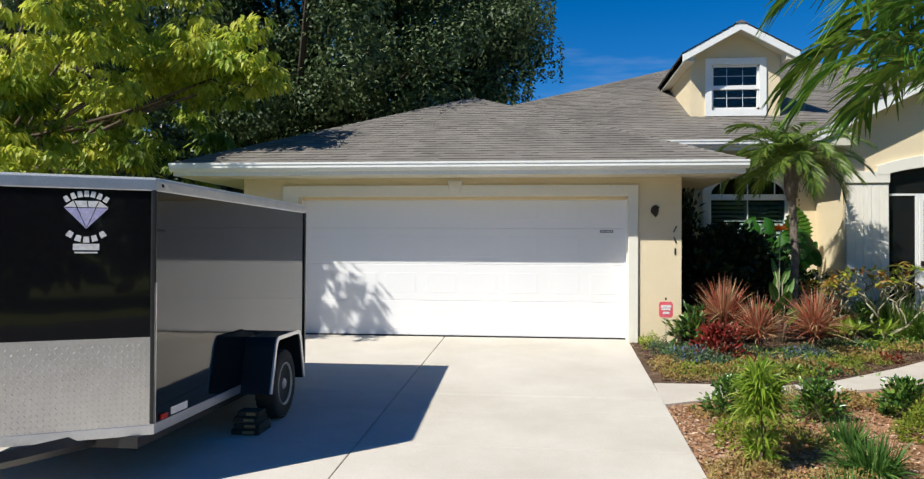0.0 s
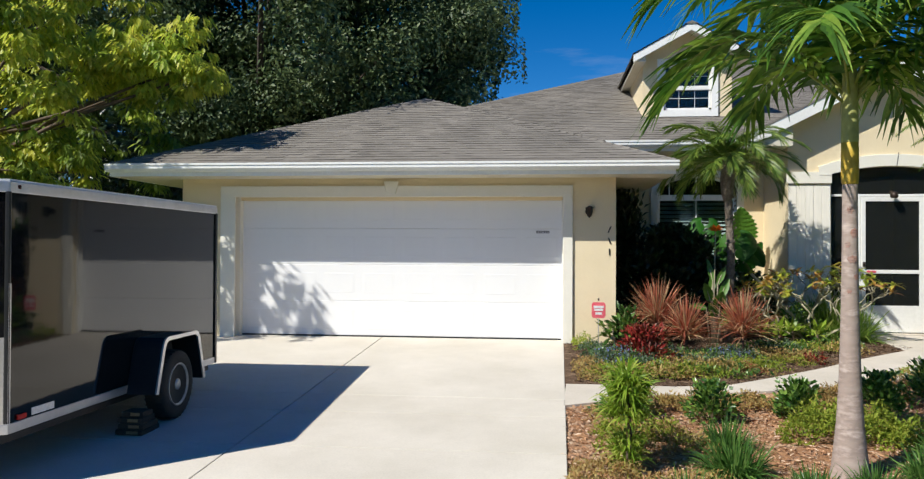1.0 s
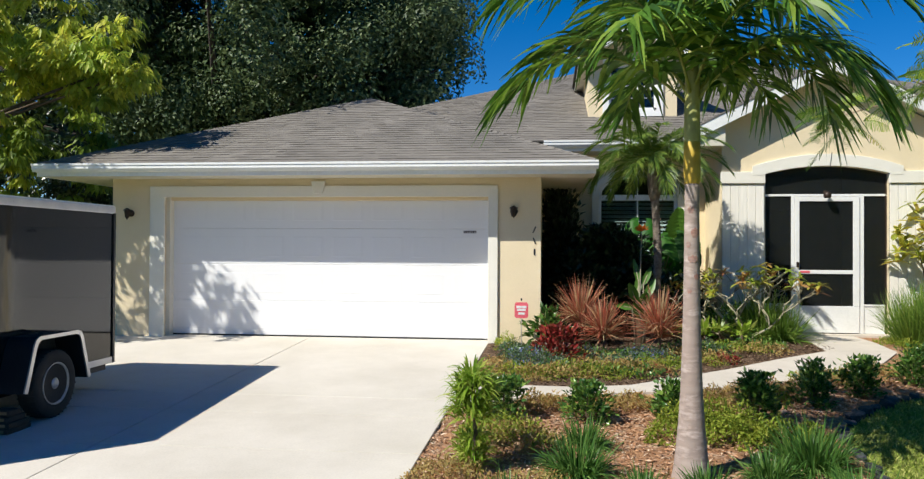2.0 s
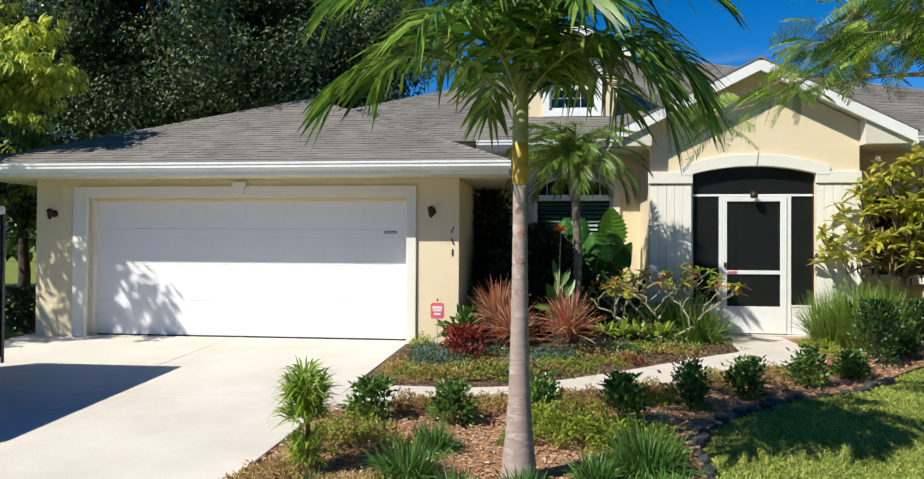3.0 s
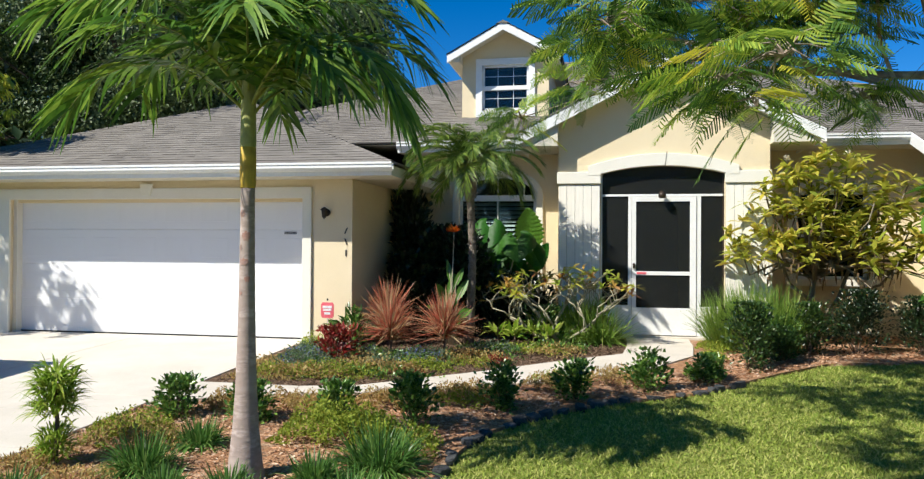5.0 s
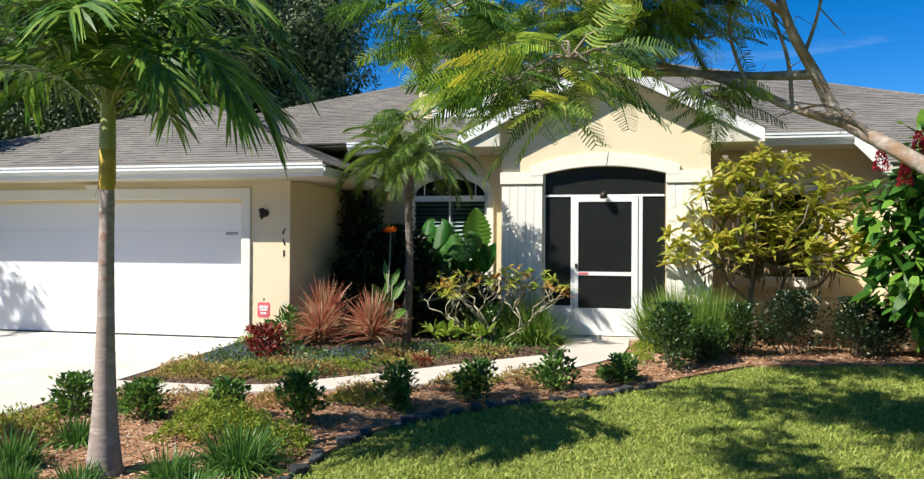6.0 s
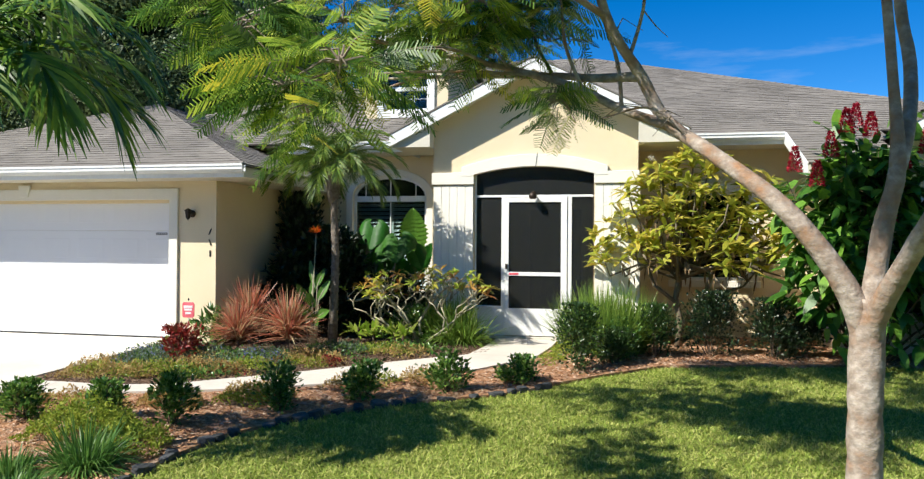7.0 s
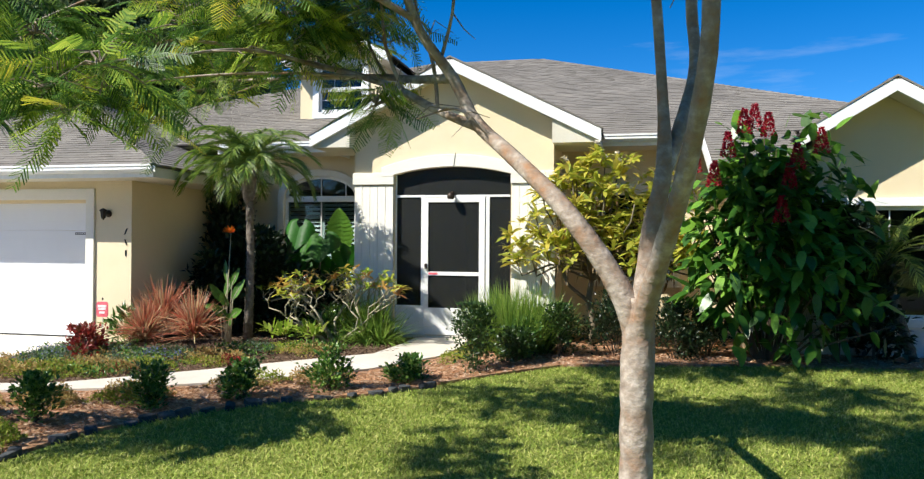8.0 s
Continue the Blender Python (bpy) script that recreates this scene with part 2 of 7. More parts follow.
PLATE = material("tread plate", (0.74, 0.71, 0.68), (0.66, 0.63, 0.60), 0.33, metal=0.8, scale=8, grain=60, bump=0.04, amount=0.3)
RUBBER = material("tyre rubber", (0.018, 0.018, 0.018), (0.03, 0.03, 0.029), 0.8, scale=9, grain=90, bump=0.1)
RIM = material("silver steel rim", (0.55, 0.55, 0.55), (0.44, 0.44, 0.44), 0.4, metal=0.6, scale=8, grain=60, bump=0.03)
BRONZE = material("dark bronze", (0.045, 0.028, 0.018), (0.025, 0.016, 0.01), 0.5, metal=0.4, scale=9, grain=70, bump=0.05)
REDLENS = material("red plastic lens", (0.5, 0.02, 0.015), (0.4, 0.015, 0.01), 0.2, scale=9, grain=90, bump=0.02)
PINK = material("faded red sign paint", (0.72, 0.08, 0.12), (0.78, 0.16, 0.19), 0.5, scale=14, grain=60, bump=0.02)
SIGNWHITE = material("sign white", (0.82, 0.80, 0.80), (0.76, 0.74, 0.74), 0.5, scale=8, grain=60, bump=0.0)
LILAC = material("lilac decal", (0.42, 0.38, 0.68), (0.62, 0.60, 0.80), 0.4, scale=16, grain=60, bump=0.0)
WOODBLOCK = material("weathered timber", (0.34, 0.27, 0.14), (0.22, 0.17, 0.09), 0.9, scale=9, grain=60, bump=0.2, stretch=(1, 1, 6))
PALMBARK = material("grey palm trunk", (0.43, 0.35, 0.305), (0.33, 0.255, 0.22), 0.9, c3=(0.50, 0.41, 0.37), scale=4, grain=16, bump=0.16, stretch=(1, 1, 2.6), amount=0.8)
PALMSPOT = material("pinkish scar bark", (0.40, 0.20, 0.15), (0.33, 0.235, 0.20), 0.9, scale=8, grain=30, bump=0.2, stretch=(1, 1, 3))
SHAFT = material("palm crownshaft", (0.30, 0.33, 0.10), (0.40, 0.38, 0.15), 0.5, scale=2.6, grain=30, bump=0.05, stretch=(1, 1, 0.5), spec=0.4)
SHEATH = material("old palm sheath", (0.62, 0.38, 0.03), (0.46, 0.33, 0.05), 0.6, scale=5, grain=30, bump=0.1, stretch=(1, 1, 0.4))
PLUMSTEM = material("grey-brown plumeria stem", (0.22, 0.18, 0.12), (0.15, 0.12, 0.08), 0.8, scale=8, grain=50, bump=0.15)
TREEBARK = material("smooth pale bark", (0.30, 0.165, 0.09), (0.30, 0.235, 0.185), 0.9, c3=(0.54, 0.465, 0.40), scale=5, grain=22, bump=0.28, stretch=(1, 1, 1.15), amount=1.0)
TWIG = material("pale twig bark", (0.36, 0.29, 0.22), (0.22, 0.165, 0.12), 0.9, scale=9, grain=40, bump=0.1)
DARKBARK = material("dark rough bark", (0.075, 0.055, 0.042), (0.045, 0.034, 0.027), 0.95, scale=7, grain=40, bump=0.6)
FIBRE = material("fibrous palm trunk", (0.11, 0.085, 0.065), (0.26, 0.22, 0.18), 1.0, scale=18, grain=50, bump=0.6)
STEM = material("pale green-grey stem", (0.41, 0.37, 0.26), (0.30, 0.27, 0.175), 0.8, scale=8, grain=50, bump=0.15)
BROWNSTEM = material("thin brown stem", (0.16, 0.11, 0.075), (0.10, 0.07, 0.05), 0.9, scale=9, grain=60, bump=0.2)
L_PALM = leaf_material("palm leaflet", (0.04, 0.11, 0.018), (0.115, 0.26, 0.03), (0.31, 0.45, 0.065), 0.42, 0.38, 0.36)
L_RACHIS = material("palm midrib", (0.28, 0.30, 0.06), (0.20, 0.24, 0.05), 0.5, scale=6, grain=40, bump=0.05)
L_DATE = leaf_material("date palm leaflet", (0.06, 0.13, 0.025), (0.15, 0.26, 0.04), (0.34, 0.42, 0.07), 0.4, 0.42)
L_FERN_D = leaf_material("deep green feathery leaf", (0.04, 0.105, 0.02), (0.09, 0.20, 0.035), (0.20, 0.33, 0.05), 0.42, 0.40, 0.35)
L_FERN_Y = leaf_material("yellowing feathery leaf", (0.42, 0.47, 0.05), (0.64, 0.60, 0.06), (0.78, 0.64, 0.08), 0.45, 0.46, 0.3)
L_FERN = leaf_material("feathery leaf", (0.16, 0.31, 0.04), (0.33, 0.48, 0.06), (0.56, 0.64, 0.09), 0.45, 0.46, 0.3)
L_OLIVE = leaf_material("shade-toned green leaf", (0.15, 0.25, 0.045), (0.25, 0.36, 0.055), (0.38, 0.47, 0.08), 0.45, 0.5)
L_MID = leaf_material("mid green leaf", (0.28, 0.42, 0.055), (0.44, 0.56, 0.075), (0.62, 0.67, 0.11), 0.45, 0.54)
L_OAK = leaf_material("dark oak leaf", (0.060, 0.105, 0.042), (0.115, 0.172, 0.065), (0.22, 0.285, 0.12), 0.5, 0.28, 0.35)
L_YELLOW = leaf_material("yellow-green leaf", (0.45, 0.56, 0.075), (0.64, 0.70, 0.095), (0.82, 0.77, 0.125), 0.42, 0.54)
L_COCO = leaf_material("dark glossy leaf", (0.04, 0.115, 0.022), (0.10, 0.23, 0.04), (0.30, 0.45, 0.085), 0.28, 0.32, 0.6)
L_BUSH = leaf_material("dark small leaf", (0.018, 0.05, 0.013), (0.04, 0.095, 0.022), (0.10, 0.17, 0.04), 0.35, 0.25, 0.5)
# near-black leaf colour that stands for deep shade among foliage
L_SHADED = leaf_material("shade-darkened leaf", (0.008, 0.02, 0.008), (0.018, 0.042, 0.014), (0.04, 0.08, 0.024), 0.35, 0.15, 0.5)
L_STRAP = leaf_material("strap leaf", (0.055, 0.15, 0.03), (0.11, 0.25, 0.045), (0.22, 0.37, 0.09), 0.4, 0.4)
L_SPRING = leaf_material("fresh grassy leaf", (0.13, 0.25, 0.04), (0.24, 0.39, 0.06), (0.42, 0.54, 0.12), 0.42, 0.42)
L_SPIDER = leaf_material("bright arching leaf", (0.20, 0.36, 0.035), (0.36, 0.51, 0.055), (0.57, 0.63, 0.14), 0.4, 0.45)
L_RED = leaf_material("red-brown strap leaf", (0.50, 0.115, 0.07), (0.64, 0.28, 0.165), (0.67, 0.54, 0.30), 0.45, 0.4)
L_CROTON = leaf_material("crimson leaf", (0.17, 0.02, 0.016), (0.40, 0.045, 0.035), (0.13, 0.07, 0.03), 0.4, 0.3)
L_PLUM = leaf_material("plumeria leaf", (0.33, 0.40, 0.055), (0.58, 0.58, 0.075), (0.78, 0.62, 0.13), 0.42, 0.48)
L_PLEAT = leaf_material("pleated leaf", (0.07, 0.19, 0.02), (0.10, 0.24, 0.03), (0.14, 0.28, 0.035), 0.5, 0.4, 0.25)
L_AGED = leaf_material("ageing reddish leaf", (0.50, 0.24, 0.06), (0.60, 0.42, 0.09), (0.36, 0.12, 0.05), 0.5, 0.4)
# one broad leaf in two colours, for leaves in shade and in sun
L_BIG = leaf_material("broad leaf in shade tone", (0.015, 0.070, 0.009), (0.028, 0.115, 0.013), (0.055, 0.18, 0.022), 0.55, 0.35, 0.25)
L_BIG_SUNLIT = leaf_material("broad leaf in sunlit tone", (0.014, 0.10, 0.008), (0.022, 0.135, 0.012), (0.04, 0.18, 0.02), 0.5, 0.4, 0.3)
L_BOP = leaf_material("paddle leaf", (0.06, 0.15, 0.03), (0.12, 0.27, 0.045), (0.24, 0.40, 0.07), 0.38, 0.32)
L_CLOAK = leaf_material("broad cloak leaf", (0.03, 0.10, 0.016), (0.09, 0.24, 0.03), (0.27, 0.50, 0.06), 0.35, 0.36)
L_GRASS = leaf_material("lawn blade", (0.195, 0.29, 0.044), (0.375, 0.46, 0.082), (0.62, 0.60, 0.20), 0.6, 0.28, 0.2)
L_YGC = leaf_material("yellow-green ground cover", (0.22, 0.33, 0.04), (0.35, 0.43, 0.055), (0.47, 0.49, 0.08), 0.6, 0.4, 0.2)
L_BGC = leaf_material("blue-green ground cover", (0.06, 0.12, 0.055), (0.14, 0.22, 0.12), (0.27, 0.34, 0.26), 0.6, 0.32, 0.2)
L_OGC = leaf_material("rusty ground cover", (0.50, 0.27, 0.11), (0.46, 0.36, 0.12), (0.60, 0.46, 0.20), 0.7, 0.34, 0.2)
L_BLUE = leaf_material("small blue flower", (0.16, 0.20, 0.46), (0.26, 0.32, 0.62), (0.12, 0.14, 0.34), 0.6, 0.3, 0.2)
L_FLOWER = leaf_material("crimson flower", (0.42, 0.009, 0.036), (0.58, 0.02, 0.06), (0.72, 0.08, 0.11), 0.5, 0.4, 0.3)
L_ORANGE = leaf_material("orange flower", (0.75, 0.16, 0.02), (0.85, 0.30, 0.03), (0.70, 0.08, 0.02), 0.5, 0.3, 0.3)
L_WHITE = leaf_material("white flower", (0.75, 0.72, 0.62), (0.80, 0.76, 0.66), (0.70, 0.60, 0.50), 0.5, 0.3, 0.3)
L_DRY = leaf_material("dry leaf", (0.26, 0.17, 0.09), (0.36, 0.25, 0.14), (0.18, 0.11, 0.06), 0.8, 0.2, 0.2)


def glass_material(name, tint, rough=0.02):
    m = bpy.data.materials.new(name)
    m.use_nodes = True
    n, l = m.node_tree.nodes, m.node_tree.links
    g = n.new("ShaderNodeBsdfGlossy")
    g.inputs["Roughness"].default_value = rough
    t = n.new("ShaderNodeBsdfTransparent")
    t.inputs["Color"].default_value = (*tint, 1)
    fr = n.new("ShaderNodeFresnel")
    fr.inputs["IOR"].default_value = 1.5
    mix = n.new("ShaderNodeMixShader")
    l.new(fr.outputs[0], mix.inputs[0])
    l.new(t.outputs[0], mix.inputs[1])
    l.new(g.outputs[0], mix.inputs[2])
    l.new(mix.outputs[0], n["Material Output"].inputs["Surface"])
    return m


GLASS = glass_material("window glass", (0.58, 0.68, 0.68))


def screen_material():
    """Dark insect mesh: thin threads, so that a share of the light goes through."""
    m = bpy.data.materials.new("insect screen")
    m.use_nodes = True
    n, l = m.node_tree.nodes, m.node_tree.links
    t = n.new("ShaderNodeBsdfTransparent")
    b = n["Principled BSDF"]
    b.inputs["Base Color"].default_value = (0.008, 0.010, 0.009, 1)
    b.inputs["Roughness"].default_value = 0.5
    b.inputs["Specular IOR Level"].default_value = 0.45
    tc = n.new("ShaderNodeTexCoord")
    no = n.new("ShaderNodeTexNoise")
    no.inputs["Scale"].default_value = 3
    l.new(tc.outputs["Object"], no.inputs["Vector"])
    mr = n.new("ShaderNodeMapRange")
    mr.inputs["To Min"].default_value = 0.60
    mr.inputs["To Max"].default_value = 0.74
    l.new(no.outputs[0], mr.inputs["Value"])
    mix = n.new("ShaderNodeMixShader")
    l.new(mr.outputs[0], mix.inputs[0])
    l.new(t.outputs[0], mix.inputs[1])
    l.new(b.outputs[0], mix.inputs[2])
    l.new(mix.outputs[0], n["Material Output"].inputs["Surface"])
    return m


SCREEN = screen_material()

# ---- ground ----
DRIVE_L = -4.65


def sheet(name, pts, material, lift, label, category, thick=0.03):
    """A patch of ground with a given outline that follows the slope."""
    g = Geo()
    n = len(pts)
    top = [(x, y, ground_z(y) + lift) for x, y in pts]
    low = [(x, y, ground_z(y) + lift - thick) for x, y in pts]
    g.add(top + low, [tuple(range(n))] + [(i, i + n, (i + 1) % n + n, (i + 1) % n) for i in range(n)])
    ob = g.make(name, material, None, label, kind="structure")
    return tagged(ob, "", category)


gx = [-600, -60, -20, -8, 0, 8, 16, 30, 80, 600]
gy = [-600, -60, -20, -8, 0, 2, 4, 6, 8, 10, 11.3, 14, 20, 40, 90, 600]
gv = [(x, y, ground_z(y) - 0.03) for y in gy for x in gx]
gf = [(j * len(gx) + i, j * len(gx) + i + 1, (j + 1) * len(gx) + i + 1, (j + 1) * len(gx) + i) for j in range(len(gy) - 1) for i in range(len(gx) - 1)]
ground = arrays("ground", gv, gf, LAWN, None, "mown lawn ground sloping gently up to the house", kind="structure")
tagged(ground, "", "lawn")
tagged(arrays("road", [(-200, -9, -0.05), (200, -9, -0.05), (200, -2.2, -0.05), (-200, -2.2, -0.05)], [(0, 1, 2, 3)], ASPHALT, None, "grey asphalt street in front of the house", kind="structure"), "", "road")

# beds of bark mulch
PATH_NEAR = [(1.15, 7.50), (1.80, 7.86), (2.43, 8.10), (3.25, 8.34), (4.05, 8.66), (4.95, 9.16), (5.55, 9.62), (6.10, 10.10), (6.70, 11.06), (6.80, 12.0), (6.82, 12.88)]
PATH_FAR = [(1.20, 8.46), (1.7, 8.47), (2.35, 8.45), (2.95, 8.60), (3.55, 9.08), (4.2, 9.62), (4.95, 10.33), (5.40, 10.72), (5.80, 11.05), (5.88, 11.9), (5.88, 12.88)]
STONE_LINE = [(4.30, 4.6), (4.34, 5.3), (4.39, 6.0), (4.44, 6.5), (4.54, 7.05), (4.78, 7.5), (5.09, 7.9), (5.57, 8.36), (6.05, 8.68), (6.55, 9.0), (7.05, 9.5)]
bed_front = sheet("planting_bed", [(1.08, 4.4), (1.12, 5.5), (1.16, 7.44)] + PATH_NEAR[:7] + [(6.06, 10.04), (6.4, 9.62), (7.05, 9.5)] + STONE_LINE[::-1][1:], MULCH, 0.0, "planting bed of reddish bark mulch between driveway and lawn", "planting bed")
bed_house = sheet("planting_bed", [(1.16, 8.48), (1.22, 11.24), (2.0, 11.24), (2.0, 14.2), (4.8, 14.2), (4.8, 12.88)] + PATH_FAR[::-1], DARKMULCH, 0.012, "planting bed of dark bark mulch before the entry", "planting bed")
bed_right = sheet("planting_bed", [(6.08, 10.03), (6.42, 9.64), (7.08, 9.60), (7.6, 10.2), (8.3, 10.90), (9.2, 11.12), (10.0, 11.27), (10.8, 11.50), (12.6, 11.65), (15.5, 11.7), (15.5, 12.66), (10.75, 12.66), (10.75, 14.2), (8.05, 14.2), (8.05, 12.88)] + PATH_NEAR[::-1][:4], MULCH, 0.006, "planting bed of red pine straw along the house wall", "planting bed")

# driveway of cast slabs
driveway = thing("driveway", "pale cast concrete driveway with narrow joints", "driveway", kind="structure")


def slab(parent, quad, material, name="slab"):
    """A cast slab over four corners, running round the outline, with softened edges."""
    g = Geo()
    c = Vector((sum(p[0] for p in quad) / 4, sum(p[1] for p in quad) / 4))
    def ring(inset, dz):
        out = []
        for x, y in quad:
            d = (c - Vector((x, y))).normalized() * inset
            out.append((x + d.x, y + d.y, ground_z(y + d.y) + dz))
        return out
    a, b, d = ring(0.0, -0.12), ring(0.0, 0.0235), ring(0.005, 0.026)
    g.add(a + b + d, [(8, 9, 10, 11)] + [(k + i, k + (i + 1) % 4, k + 4 + (i + 1) % 4, k + 4 + i) for k in (0, 4) for i in range(4)])
    return g.make(name, material, parent)


ys = [-2.2, 1.6, 3.8, 5.97, 7.05, 7.72, 11.46]
for y0, y1 in zip(ys[:-1], ys[1:]):
    r0, r1 = 1.02 + 0.02 * y0, 1.02 + 0.02 * y1
    for xa0, xb0, xa1, xb1 in ((DRIVE_L, -1.440, DRIVE_L, -1.440), (-1.430, r0, -1.430, r1)):
        slab(driveway, [(xa0, y0 + 0.005), (xb0, y0 + 0.005), (xb1, y1 - 0.005), (xa1, y1 - 0.005)], CONCRETE)

footpath = thing("garden_path", "narrow curving concrete path from driveway to screen door", "path", kind="structure")
for i in range(len(PATH_NEAR) - 1):
    a, b, c, d = (Vector(p) for p in (PATH_NEAR[i], PATH_NEAR[i + 1], PATH_FAR[i + 1], PATH_FAR[i]))
    gap = 0.003
    u, w = (b - a).normalized() * gap, (c - d).normalized() * gap
    slab(footpath, [tuple(a + u), tuple(b - u), tuple(c - w), tuple(d + w)], KERB)

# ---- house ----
# dark grey that stands for unlit rooms; also fills joints and board gaps
ROOM = material("dark paint for room gloom and joints", (0.10, 0.10, 0.10), (0.08, 0.08, 0.08), 0.9, scale=2, grain=30, bump=0.02)
house = thing("house", "single-storey cream stucco house with grey-brown shingle roof and attached garage", "house")
Z0 = 0.36


def roof_z(y):
    """Height of the main roof's front slope."""
    return 3.6 + 0.41 * (y - 13.6)


TABS = []                                                 # lowest courses, laid tab by tab at the end


def shingle_field(parent, origin, u, v, outline, name="shingle_field", expo=0.135, single=0):
    """Courses of shingle tabs on a plane; outline is a convex polygon in metres along u and v. The first courses may be tabs of their own."""
    origin, u, v = np.array(origin, float), np.array(u, float), np.array(v, float)
    u, v = u / np.linalg.norm(u), v / np.linalg.norm(v)
    nrm = np.cross(u, v)
    nrm = nrm if nrm[2] > 0 else -nrm
    poly = np.array(outline, float)
    V, F, E, EF = [], [], [], []
    top = poly[:, 1].max()
    low = poly[:, 1].min()
    r = random.Random(len(outline) * 17 + int(abs(origin[0]) * 100))
    def span(h):
        xs = []
        for p, q in zip(poly, np.roll(poly, -1, 0)):
            if (p[1] - h) * (q[1] - h) < 0:
                xs.append(p[0] + (q[0] - p[0]) * (h - p[1]) / (q[1] - p[1]))
        return (min(xs), max(xs)) if len(xs) >= 2 else None
    h, k = low, 0
    while h < top - 0.02:
        h1 = min(h + expo, top)
        s, s1 = span(h + 1e-4), span(h1 - 1e-4)
        if s and s1:
            x = s[0]
            cut = s[0] + r.uniform(0.05, 0.33)
            while x < s[1] - 1e-3:
                e = min(cut, s[1])
                f0 = (x - s[0]) / max(s[1] - s[0], 1e-6)
                f1 = (e - s[0]) / max(s[1] - s[0], 1e-6)
                ua, ub = s1[0] + f0 * (s1[1] - s1[0]), s1[0] + f1 * (s1[1] - s1[0])
                t = r.uniform(0.009, 0.017)
                A = [origin + u * x + v * h + nrm * t, origin + u * e + v * h + nrm * t, origin + u * ub + v * h1 + nrm * 0.006, origin + u * ua + v * h1 + nrm * 0.006,
                     origin + u * x + v * h - nrm * 0.01, origin + u * e + v * h - nrm * 0.01]
                if k < single:
                    TABS.append((parent, A))
                else:
                    b = len(V)
                    V += A[:4]
                    F += [(b, b + 1, b + 2, b + 3)]
                    b = len(E)
                    E += [A[0], A[1], A[4], A[5]]
                    EF += [(b + 2, b + 3, b + 1, b)]
                x, cut = e, e + r.choice((0.11, 0.15, 0.19, 0.24))
        h, k = h1, k + 1
    arrays("shingle_edges", E, EF, SHINGLE_EDGE, parent, kind="stuff")
    return arrays(name, V, F, SHINGLE, parent, kind="stuff")


def hip_caps(parent, a, b, name="hip_cap"):
    """A row of bent cap shingles along a hip or ridge."""
    a, b = Vector(a), Vector(b)
    t = (b - a).normalized()
    s = t.cross(Vector((0, 0, 1))).normalized()
    n = s.cross(t)
    g = Geo()
    steps = int((b - a).length / 0.16)
    for i in range(steps):
        p, q = a + t * (i * 0.16), a + t * (i * 0.16 + 0.18)
        g.add([p + s * 0.12 - n * 0.03, p + n * 0.024, p - s * 0.12 - n * 0.03, q + s * 0.12 - n * 0.036, q + n * 0.014, q - s * 0.12 - n * 0.036],
              [(0, 1, 4, 3), (1, 2, 5, 4), (0, 2, 1), (0, 3, 5, 2)])
    return g.make(name, SHINGLE, parent)


def gutter(parent, x0, x1, y, z, label="white metal gutter with rolled lip"):
    """K-style gutter along x; y is its outer face, z its top."""
    prof = [(0.0, 0), (0.0, -0.028), (0.012, -0.034), (0.012, -0.075), (0.045, -0.115), (0.11, -0.115), (0.11, -0.015), (0.10, -0.015), (0.10, -0.10), (0.05, -0.10), (0.022, -0.065), (0.022, -0.02), (0.012, 0.0)]
    return Geo().prism([(y + a, z + b) for a, b in prof], "x", x0, x1).make("gutter", WHITE, parent, label)


# garage
GX0, GX1, GY = -4.48, 1.98, 11.26
DX0, DX1, DTOP, DY = -3.66, 1.25, 2.50, 11.48
g = Geo()
g.prism([(GX0, Z0), (DX0 - 0.02, Z0), (DX0 - 0.02, DTOP), (DX1 + 0.02, DTOP), (DX1 + 0.02, Z0), (GX1, Z0), (GX1, 2.80), (GX0, 2.80)], "y", GY, GY + 0.22)
g.make("wall", STUCCO, house, "cream stucco front wall of the garage")
g = Geo()
g.box(GX1 - 0.2, GX1, GY + 0.22, 14.25, Z0, 2.9)
g.make("wall", STUCCO, house)
g = Geo()
g.box(GX0, GX0 + 0.2, GY + 0.22, 20, Z0, 2.9)
g.make("wall", STUCCO, house)
# flat painted band round the door, with a keystone
g = Geo()
g.prism([(-3.87, Z0 + 0.03), (-3.64, Z0 + 0.03), (-3.64, 2.49), (1.23, 2.49), (1.23, Z0 + 0.03), (1.37, Z0 + 0.03), (1.37, 2.655), (-3.87, 2.655)], "y", GY - 0.035, GY + 0.005)
g.make("door_surround", CREAM, house, bevel=0.006)
Geo().prism([(-1.375, 2.72), (-1.155, 2.72), (-1.20, 2.535), (-1.33, 2.535)], "y", GY - 0.062, GY - 0.03).make("keystone", CREAM, house, bevel=0.008)
# reveal strips and stops
Geo().box(DX0 - 0.02, DX0 + 0.05, GY + 0.10, DY, Z0, DTOP).make("door_stop", CREAM, house, bevel=0.004)
Geo().box(DX1 - 0.03, DX1 + 0.02, GY + 0.12, DY, Z0, DTOP).make("door_stop", WHITE, house, bevel=0.004)
Geo().box(DX0, DX1, GY + 0.12, DY, DTOP - 0.05, DTOP + 0.005).make("door_stop", STUCCO, house, bevel=0.004)

